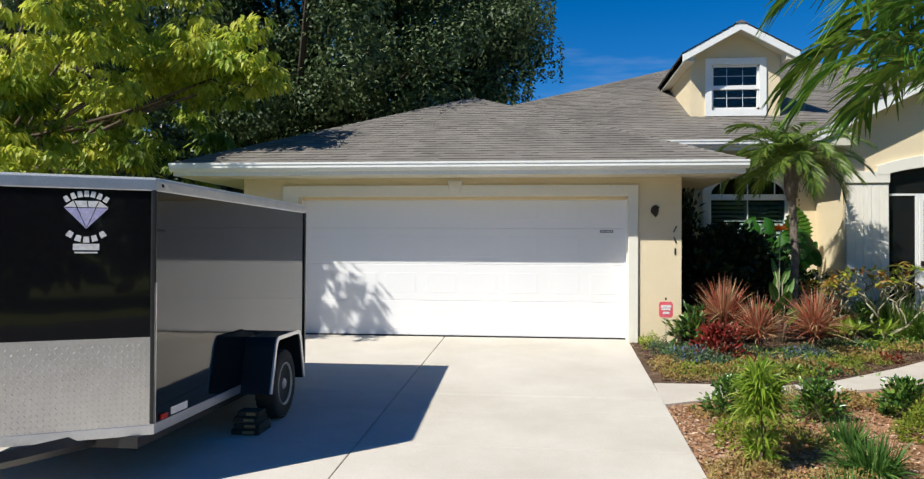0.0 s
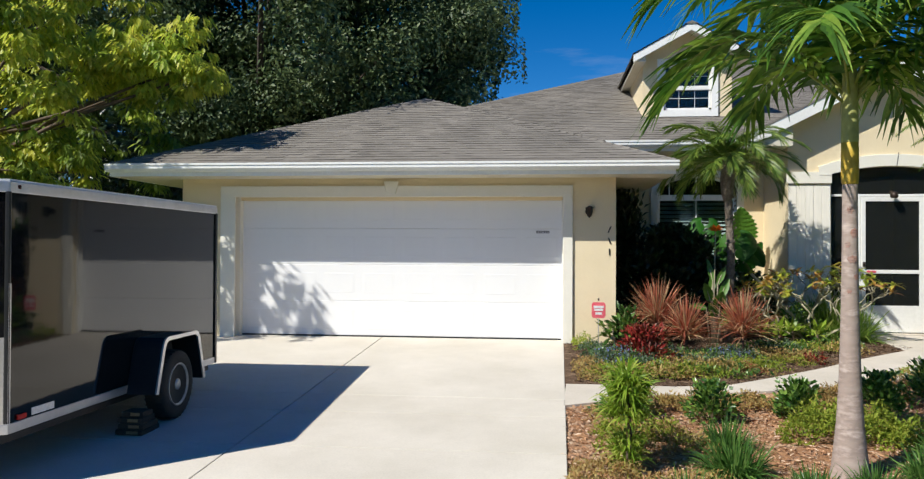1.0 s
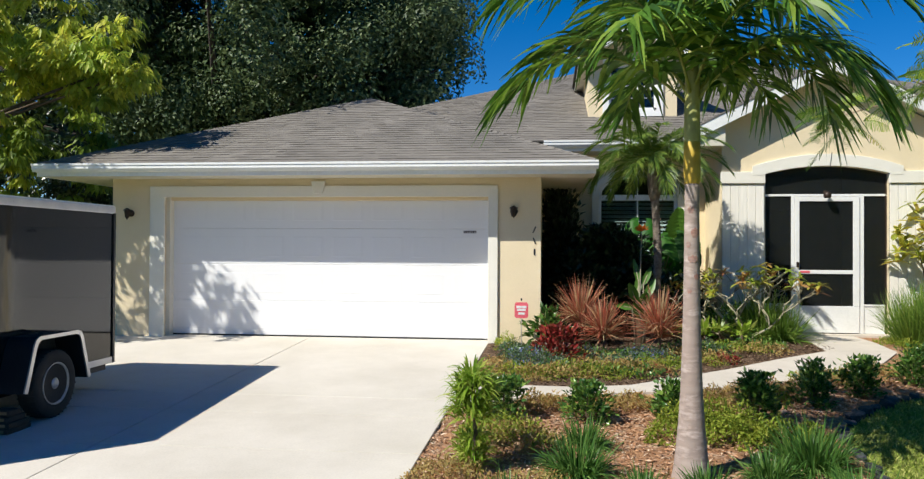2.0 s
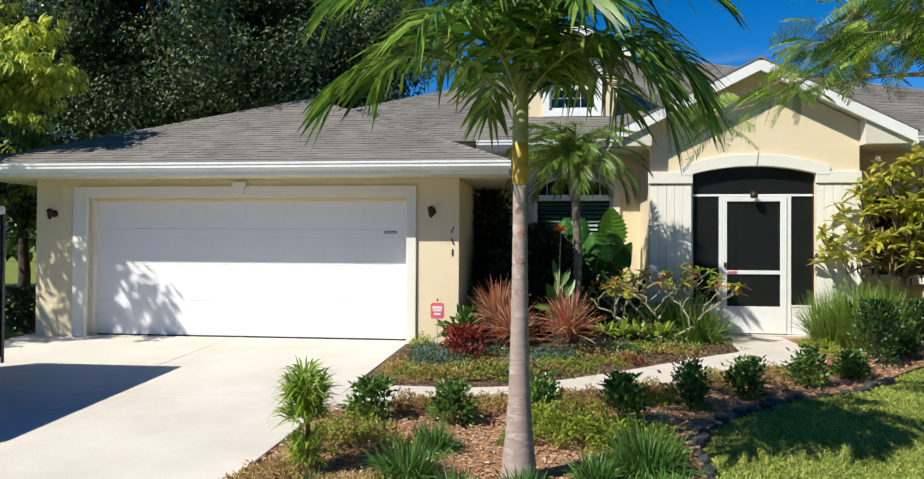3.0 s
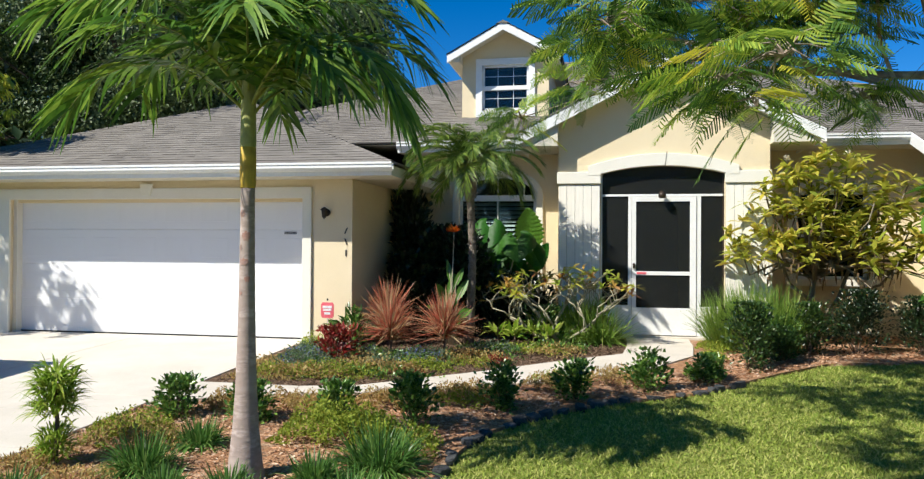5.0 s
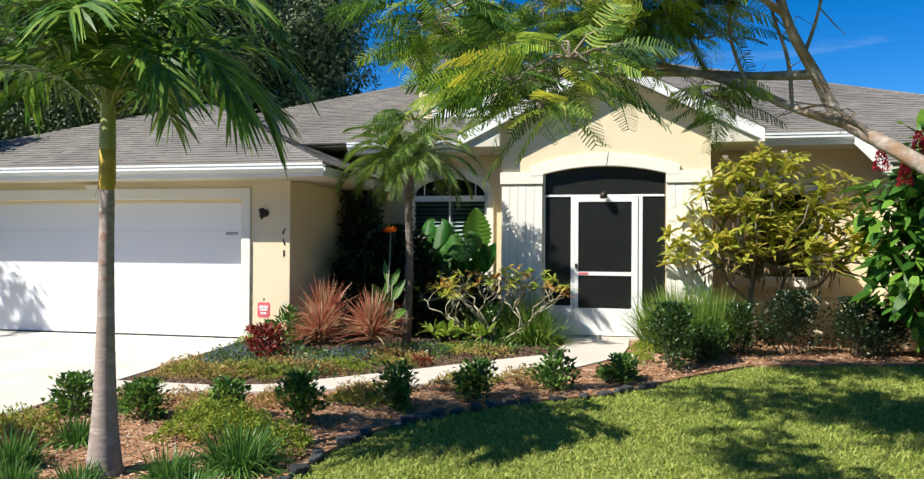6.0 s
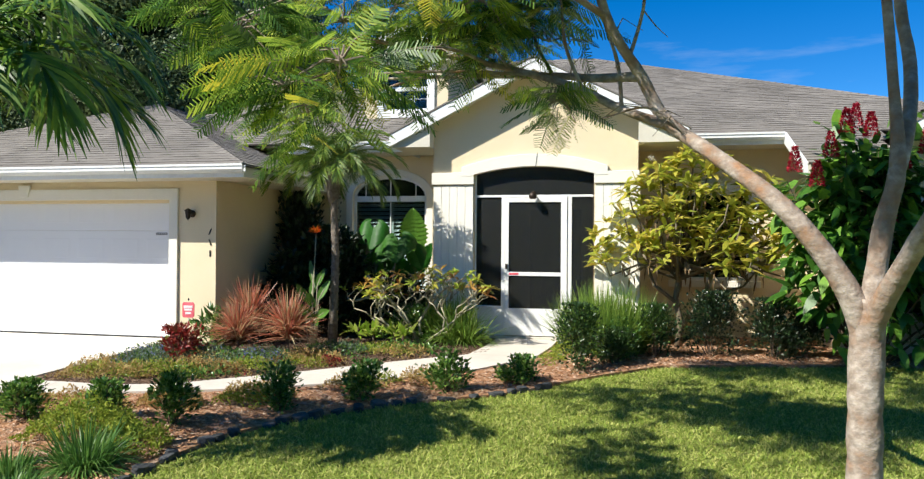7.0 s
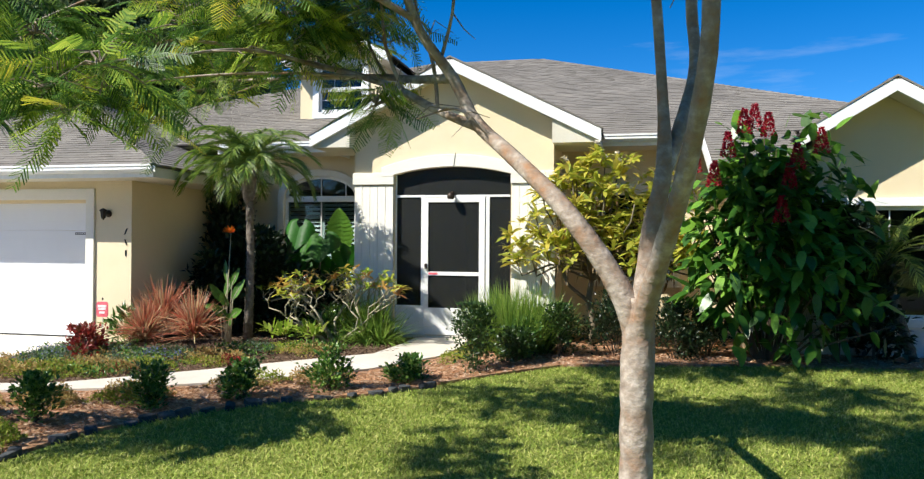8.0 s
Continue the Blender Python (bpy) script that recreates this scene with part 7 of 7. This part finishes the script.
# the three beneath the plumeria get the near-black leaf, shade put into colour
for x, y, r, h, mt in ((7.30, 10.45, 0.25, 0.76, L_BUSH), (7.72, 10.95, 0.24, 0.42, L_BUSH), (8.22, 11.5, 0.30, 0.66, L_BUSH), (8.95, 11.95, 0.38, 0.82, L_SHADED), (9.73, 11.85, 0.33, 0.74, L_SHADED), (10.12, 11.95, 0.26, 0.60, L_SHADED)):
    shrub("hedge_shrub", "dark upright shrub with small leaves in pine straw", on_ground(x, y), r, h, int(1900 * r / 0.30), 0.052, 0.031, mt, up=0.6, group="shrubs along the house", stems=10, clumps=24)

# plumeria
pl = thing("plumeria", "wide plumeria with yellow-green leaf rosettes and twisting stems", "shrub", on_ground(8.58, 12.72))
tipv = []
for i in range(250):
    a = rng.uniform(0, 2 * math.pi)
    q = math.sqrt(rng.random())
    x, y = 0.25 + 1.50 * q * math.cos(a), -0.15 + 0.62 * q * math.sin(a)
    z = 1.42 + 1.48 * math.sqrt(max(0, 1 - q * q)) * rng.uniform(0.0, 1.0) - 0.40 * q * rng.random()
    tipv.append((x, y, z))
    if i % 5 == 0:
        b = Vector((0.02 * math.cos(a), 0.02 * math.sin(a), 0.95 + 0.3 * rng.random()))
        Geo().tube([b, Vector((x * 0.55, y * 0.55, 1.15 + (z - 1.15) * 0.35)), Vector((x * 0.92, y * 0.92, z - 0.25)), Vector((x, y, z))], [0.022, 0.017, 0.013, 0.010], 6).make("stem", PLUMSTEM, pl, smooth=True)
Geo().tube([(0, 0, -0.05), (0.03, 0, 0.35), (-0.04, 0.02, 0.7), (0.02, 0, 1.1)], [0.06, 0.05, 0.045, 0.04], 9).make("stem", PLUMSTEM, pl, smooth=True)
Geo().tube([(0.05, 0, 0.3), (0.35, 0.05, 0.7), (0.5, 0, 1.2), (0.7, 0, 1.6)], [0.035, 0.03, 0.026, 0.02], 8).make("stem", PLUMSTEM, pl, smooth=True)
Geo().tube([(0.02, 0, 0.6), (-0.35, 0.0, 0.9), (-0.5, -0.05, 1.35)], [0.03, 0.026, 0.02], 8).make("stem", PLUMSTEM, pl, smooth=True)
Geo().tube([(0.35, 0.05, 0.7), (0.9, 0, 0.9), (1.25, 0, 1.35)], [0.022, 0.018, 0.014], 8).make("stem", PLUMSTEM, pl, smooth=True)
pv = []
tipv = np.array(tipv)
for k in range(9):
    n = len(tipv)
    a = rng.uniform(0, 2 * math.pi, n)
    e = rng.uniform(-0.2, 1.15, n)
    D = np.stack([np.cos(a) * np.cos(e), np.sin(a) * np.cos(e), np.sin(e)], 1)
    pv.append(blades(tipv + rng.normal(size=(n, 3)) * 0.02, D, 0.18 + 0.11 * rng.random(n), 0.058 + 0.018 * rng.random(n), 0.35, 3, 0.12, 0.58))
V, F = joined(pv)
arrays("foliage", V, F, L_PLUM, pl)
sel = tipv[tipv[:, 2] > 2.55][:5]
for q in sel:
    D = spread(16, 0.6)
    V, F = leaves(np.tile(q + np.array([0, 0, 0.12]), (16, 1)) + rng.normal(size=(16, 3)) * 0.012, D, 0.06, 0.045)
    arrays("flower_cluster", V, F, L_WHITE, pl, "cluster of white flowers")
n = 220
P = tipv[rng.integers(0, len(tipv), n)] * np.array([0.7, 0.8, 0.82]) + rng.normal(size=(n, 3)) * 0.08
V, F = blades(P, unit(rng.normal(size=(n, 3)) * 0.25 + np.array([0, 0, -1.0])), 0.16, 0.035, 0.1, 2)
arrays("withered_foliage", V, F, L_DRY, pl)

# tall red-flowered shrub
cl = thing("red_cloak_shrub", "tall shrub with broad hanging leaves and crimson flower plumes", "shrub", on_ground(10.88, 11.85))
n = 2000
d = spread(n, 0.1)
P = d * np.array([1.12, 0.62, 1.5]) * (0.4 + 0.62 * rng.random(n))[:, None] * (1 + 0.12 * np.sin(7 * d[:, 0] + 5 * d[:, 2]) + 0.07 * np.sin(13 * d[:, 1] - 9 * d[:, 2]))[:, None] + np.array([0.05, -0.05, 1.62])
P[:, :2] *= (1 + 0.75 * np.maximum(0, -d[:, 2]) ** 1.2)[:, None]
P[:, 2] = np.maximum(P[:, 2], 0.10)
D = unit(d * np.array([0.7, 0.9, 0.25]) + rng.normal(size=(n, 3)) * 0.6 + np.array([0, -0.2, -0.40]))
V, F = blades(P, D, 0.15 + 0.17 * rng.random(n), 0.085 + 0.075 * rng.random(n), 0.15, 4, 0.06, 0.36)
arrays("foliage", V, F, L_CLOAK, cl, smooth=True)
g = Geo()
for i in range(26):
    e = P[i * 11]
    g.tube([(e[0] * 0.12, e[1] * 0.12, -0.05), (e[0] * 0.5, e[1] * 0.5, e[2] * 0.5), tuple(e)], [0.02, 0.014, 0.006], 6)
g.make("branchwork", BROWNSTEM, cl)
for x, y, z in ((-0.95, -0.35, 2.55), (-0.72, -0.5, 2.35), (-0.35, -0.35, 3.02), (-0.05, -0.3, 2.98), (0.05, -0.65, 1.90), (0.25, -0.5, 2.55), (0.55, -0.4, 2.75), (-0.55, -0.45, 2.72), (0.15, -0.55, 2.3), (-0.2, -0.2, 3.1)):
    m = 340
    hgt = rng.random(m)
    a = rng.uniform(0, 2 * math.pi, m)
    rr = 0.072 * (1 - hgt) ** 0.8 + 0.005
    B = np.stack([x + rr * np.cos(a), y + rr * np.sin(a), z - 0.14 + 0.32 * hgt], 1)
    Dd = unit(np.stack([np.cos(a), np.sin(a), 0.9 + 0 * a], 1) + rng.normal(size=(m, 3)) * 0.25)
    V, F = leaves(B, Dd, 0.046, 0.020)
    arrays("flower_plume", V, F, L_FLOWER, cl, "crimson flower plume")

# two more near-black shrubs, standing for the deep shade beside the wing
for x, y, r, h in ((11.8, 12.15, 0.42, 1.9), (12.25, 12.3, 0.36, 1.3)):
    shrub("shade_shrub", "leafy shrub coloured near-black for the shade of the house wing", on_ground(x, y), r, h, 1500, 0.13, 0.065, L_SHADED, up=0.3, group="shrubs by the wing")
shrub("leafy_shrub", "low green small-leaved shrub beside the grass clump", on_ground(7.8, 11.3), 0.26, 0.5, 900, 0.06, 0.03, L_STRAP, up=0.5, clumps=20)

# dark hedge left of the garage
hd = shrub("hedge", "low dark clipped hedge beside the garage wall", on_ground(-5.4, 12.4), 0.6, 0.62, 1600, 0.09, 0.05, L_SHADED, up=0.3, clumps=26)
# this tree's shade is in its near-black leaf colour
crown_tree("broadleaf_tree", "tree beside the garage wall, its leaves coloured as shaded", (-8.2, 16.0, 0.385), 0.12, (1.6, 2.4), clump_cloud(34, (-7.6, 15.6, 3.0), (1.9, 1.4, 1.1), 43, zmin=2.1, shell=0.1), 170, 0.13, 0.075, L_SHADED, DARKBARK, sigma=(0.42, 0.42, 0.3))
far = crown_tree("distant_tree", "distant green trees beyond the neighbouring lawn", (-34, 62, 0.36), 0.3, (2.0, 3.5), clump_cloud(46, (-34, 62, 3.6), (11, 3, 3.2), 9, zmin=1.0, shell=0.2), 110, 0.5, 0.3, L_COCO, DARKBARK, sigma=(1.0, 0.8, 0.6))

crown_tree("distant_tree", "distant green trees beyond the side lawn", (-18, 38, 0.36), 0.3, (2.0, 3.5), clump_cloud(50, (-18, 38, 3.4), (9, 3, 3.4), 19, zmin=0.8, shell=0.2), 130, 0.42, 0.25, L_COCO, DARKBARK, sigma=(0.9, 0.8, 0.6))

# edging stones round the front bed
def stone(x, y, az, s):
    me = bmesh.new()
    bmesh.ops.create_icosphere(me, subdivisions=2, radius=1.0)
    for v in me.verts:
        c = v.co
        k = 1 + 0.16 * noise.noise(c * 1.7 + Vector((x * 9, y * 7, 0)))
        v.co = Vector((max(-0.82, min(0.82, c.x)) * k * 0.105 * s[0], max(-0.75, min(0.75, c.y)) * k * 0.058 * s[1], max(-0.6, min(0.62, c.z)) * k * 0.062 * s[2]))
    m = bpy.data.meshes.new("edging_stone")
    me.to_mesh(m)
    me.free()
    m.materials.append(SLATE)
    ob = new("edging_stone", m)
    ob.matrix_world = pose(x, y, ground_z(y) + rng.uniform(-0.012, 0.010), rng.uniform(-12, 12), rng.uniform(-10, 10), math.degrees(az))
    return tagged(ob, "dark slate edging stone between mulch and lawn", "stone", "edging stones")


line = [Vector(p) for p in STONE_LINE]
acc, want = 0.0, 0.1
for a, b in zip(line[:-1], line[1:]):
    L = (b - a).length
    while want <= acc + L:
        p = a + (b - a) * ((want - acc) / L)
        az = math.atan2(b.y - a.y, b.x - a.x) + rng.normal() * 0.3
        stone(p.x + rng.normal() * 0.015, p.y + rng.normal() * 0.015, az, (rng.uniform(0.5, 1.2), rng.uniform(0.7, 1.4), rng.uniform(0.5, 1.35)))
        want += rng.choice([0.13, 0.17, 0.2, 0.24, 0.33])
    acc += L


def cover(name, label, spots, mat_, leaf, width, up=0.8, category="ground cover"):
    """Low creeping plants in uneven mounds: one object of countless small leaves."""
    pv = []
    for x, y, rx, ry, h, n in spots:
        a = rng.uniform(0, 2 * math.pi, n)
        q = np.sqrt(rng.random(n)) * (1 + 0.15 * np.sin(3 * a + x) + 0.12 * np.sin(7 * a + y))
        X, Y = x + rx * q * np.cos(a), y + ry * q * np.sin(a)
        bumpy = 0.75 + 0.35 * np.sin(X * 17 + Y * 5) * np.cos(Y * 21 - X * 4)
        Z = gz(Y) + 1.35 * h * np.sqrt(np.clip(1 - q * q, 0, 1)) * bumpy * (0.35 + 0.65 * rng.random(n)) + 0.008
        pv.append(leaves(np.stack([X, Y, Z], 1), spread(n, up), leaf * (0.6 + 0.8 * rng.random(n)), width))
    V, F = joined(pv)
    ob = arrays(name, V, F, mat_, None, label, kind="stuff")
    return tagged(ob, "", category)


cover("ground_cover", "blue-green creeping ground cover in the entry bed", [(1.95, 9.85, 0.48, 0.75, 0.16, 2600), (2.45, 10.2, 0.5, 0.35, 0.14, 1300), (3.25, 10.15, 0.5, 0.40, 0.16, 1500), (3.0, 9.75, 0.4, 0.3, 0.12, 900), (4.1, 10.9, 0.4, 0.3, 0.14, 900), (1.62, 10.6, 0.22, 0.4, 0.12, 600)], L_BGC, 0.035, 0.016)
cover("ground_cover", "yellow-green creeping ground cover beside the path", [(2.50, 9.12, 0.62, 0.36, 0.13, 2000), (1.72, 9.1, 0.35, 0.38, 0.10, 900), (3.4, 9.60, 0.42, 0.24, 0.12, 900), (3.95, 10.0, 0.32, 0.22, 0.09, 450), (4.75, 10.95, 0.36, 0.2, 0.09, 450), (1.5, 10.95, 0.18, 0.3, 0.16, 500), (4.5, 11.3, 0.4, 0.25, 0.08, 500)], L_YGC, 0.034, 0.016)
cover("ground_cover", "yellow-green mounded ground cover in the front bed", [(3.42, 6.72, 0.52, 0.32, 0.27, 4600), (3.95, 6.55, 0.4, 0.25, 0.18, 1900), (1.74, 6.40, 0.42, 0.28, 0.20, 1700), (4.15, 8.05, 0.3, 0.2, 0.12, 600), (5.1, 9.2, 0.35, 0.2, 0.12, 700), (7.05, 11.75, 0.22, 0.6, 0.12, 1100), (6.92, 10.9, 0.18, 0.3, 0.1, 400)], L_YGC, 0.036, 0.016)
cover("ground_cover", "rusty orange low plants along path and driveway", [(1.85, 6.25, 0.45, 0.34, 0.18, 1300), (1.42, 5.25, 0.32, 0.6, 0.12, 2200), (2.0, 5.35, 0.35, 0.3, 0.08, 700), (2.05, 7.52, 0.30, 0.18, 0.14, 1600), (2.85, 7.62, 0.34, 0.18, 0.14, 1600), (3.52, 7.82, 0.36, 0.2, 0.16, 2200), (4.22, 8.26, 0.40, 0.22, 0.16, 2400), (5.0, 8.9, 0.34, 0.2, 0.14, 1100), (5.72, 9.42, 0.36, 0.25, 0.14, 1500), (2.4, 7.75, 0.3, 0.1, 0.12, 600), (1.5, 7.2, 0.2, 0.3, 0.06, 350), (1.7, 8.75, 0.4, 0.14, 0.05, 400)], L_OGC, 0.034, 0.014)
cover("ground_cover", "dark green creeping leaves among the entry bed", [(1.9, 9.9, 0.5, 0.8, 0.15, 320), (2.5, 10.2, 0.55, 0.4, 0.14, 240), (3.2, 10.0, 0.6, 0.45, 0.15, 320), (4.0, 10.7, 0.6, 0.45, 0.13, 400), (4.9, 11.2, 0.5, 0.3, 0.12, 400), (2.7, 9.2, 0.9, 0.3, 0.11, 500)], L_COCO, 0.055, 0.028)
cover("ground_cover", "rusty low leaves among the entry bed", [(2.9, 9.35, 0.7, 0.25, 0.14, 1300), (3.9, 10.2, 0.55, 0.35, 0.13, 1000), (4.9, 11.0, 0.45, 0.35, 0.10, 700), (2.2, 9.0, 0.6, 0.25, 0.13, 1200), (1.5, 9.3, 0.22, 0.5, 0.12, 700), (2.6, 9.9, 0.8, 0.3, 0.12, 500)], L_OGC, 0.04, 0.018)
cover("small_flowers", "scattered small blue flowers", [(1.85, 9.75, 0.35, 0.55, 0.18, 170), (3.3, 10.05, 0.35, 0.25, 0.18, 150), (2.5, 10.2, 0.35, 0.25, 0.16, 60)], L_BLUE, 0.03, 0.024, category="flowers")
cover("small_flowers", "small patch of red flowers near the path", [(4.28, 10.05, 0.16, 0.12, 0.13, 150), (3.3, 9.3, 0.3, 0.12, 0.10, 60)], L_CROTON, 0.04, 0.022, category="flowers")


# chips of bark on the beds
def chips(name, label, n, x0, x1, y0, y1, keep, mat_, size=0.045):
    X, Y = rng.uniform(x0, x1, n), rng.uniform(y0, y1, n)
    ok = keep(X, Y)
    X, Y = X[ok], Y[ok]
    m = len(X)
    P = np.stack([X, Y, gz(Y) + 0.012 + 0.012 * rng.random(m)], 1)
    a = rng.uniform(0, 2 * math.pi, m)
    D = unit(np.stack([np.cos(a), np.sin(a), rng.normal(size=m) * 0.22], 1))
    V, F = leaves(P, D, size * (0.5 + rng.random(m)), size * 0.36 * (0.6 + 0.8 * rng.random(m)), 0.1, np.tile([0.0, 0, 1], (m, 1)) + rng.normal(size=(m, 3)) * 0.25)
    return tagged(arrays(name, V, F, mat_, None, label, kind="stuff"), "", "mulch")


SLY = np.array([p[1] for p in STONE_LINE])
SLX = np.array([p[0] for p in STONE_LINE])
PNX, PNY = np.array([p[0] for p in PATH_NEAR[:9]]), np.array([p[1] for p in PATH_NEAR[:9]])
PFX, PFY = np.array([p[0] for p in PATH_FAR[:9]]), np.array([p[1] for p in PATH_FAR[:9]])
BLX = np.array([6.4, 7.08, 7.6, 8.3, 9.2, 10.0, 10.8, 12.6, 16.0])
BLY = np.array([9.62, 9.60, 10.2, 10.90, 11.12, 11.27, 11.50, 11.65, 11.7])
chips("bark_chips", "reddish-brown bark chips on the front bed", 26000, 1.12, 7.0, 4.4, 10.2, lambda x, y: (x < np.interp(y, SLY, SLX) - 0.05) & (y < np.interp(x, PNX, PNY) - 0.06), CHIP)
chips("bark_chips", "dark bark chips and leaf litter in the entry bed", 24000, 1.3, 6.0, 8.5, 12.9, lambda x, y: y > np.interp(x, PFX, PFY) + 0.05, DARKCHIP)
chips("pine_straw", "rusty pine straw along the house bed", 12000, 6.6, 13.5, 9.6, 12.6, lambda x, y: (y > np.interp(x, BLX, BLY) + 0.03) & ((x > 7.1) | (y < 11)), CHIP, 0.06)

# lawn blades
def lawn_blades(label, n, x0, x1, y0, y1, keep, power=1.0):
    X, Y = rng.uniform(x0, x1, n), y0 + (y1 - y0) * rng.random(n) ** power
    ok = keep(X, Y)
    X, Y = X[ok], Y[ok]
    m = len(X)
    tuft = 0.6 + 0.5 * np.sin(X * 3.1 + 1.7 * np.sin(Y * 2.3)) * np.sin(Y * 2.7)
    a = rng.uniform(0, 2 * math.pi, m)
    e = rng.uniform(0.25, 1.3, m)
    D = np.stack([np.cos(a) * np.cos(e), np.sin(a) * np.cos(e), np.sin(e)], 1)
    V, F = blades(np.stack([X, Y, gz(Y) - 0.032], 1), D, 0.045 + 0.025 * tuft + 0.035 * rng.random(m) ** 2, 0.0085, 0.4, 2)
    tagged(arrays("grass", V, F, L_GRASS, None, label, kind="stuff"), "", "grass")


lawn_blades("short sunlit lawn grass dappled by tree shade", 260000, 4.2, 15.0, 4.4, 11.7, lambda X, Y: (X > np.interp(Y, SLY, SLX) + 0.06) & (Y < np.interp(X, BLX, BLY, left=9.6) - 0.02) & ~((X < 7.0) & (Y > np.interp(X, SLX, SLY) - 0.04)))
lawn_blades("short lawn grass between street and planting bed", 65000, 1.1, 19.0, -2.1, 4.4, lambda X, Y: (X > 1.1 + 0.02 * Y))
lawn_blades("short lawn grass beside the house", 16000, 15.0, 19.0, 4.45, 11.6, lambda X, Y: X > 0)

# single tabs of the lowest shingle courses over the garage door
for owner, A in TABS:
    a, b, c, d, e, f = (Vector(p) for p in A)
    drop = (a - e) * 0.7
    me = bpy.data.meshes.new("shingle")
    me.from_pydata([a, b, c, d, e, f, c - drop, d - drop], [], [(0, 1, 2, 3), (4, 5, 1, 0), (5, 6, 2, 1), (7, 4, 0, 3), (7, 6, 5, 4)])
    me.materials.append(SHINGLE_TAB)
    me.materials.append(SHINGLE_EDGE)
    me.polygons[1].material_index = 1
    tab = new("shingle", me)
    tab.parent = owner
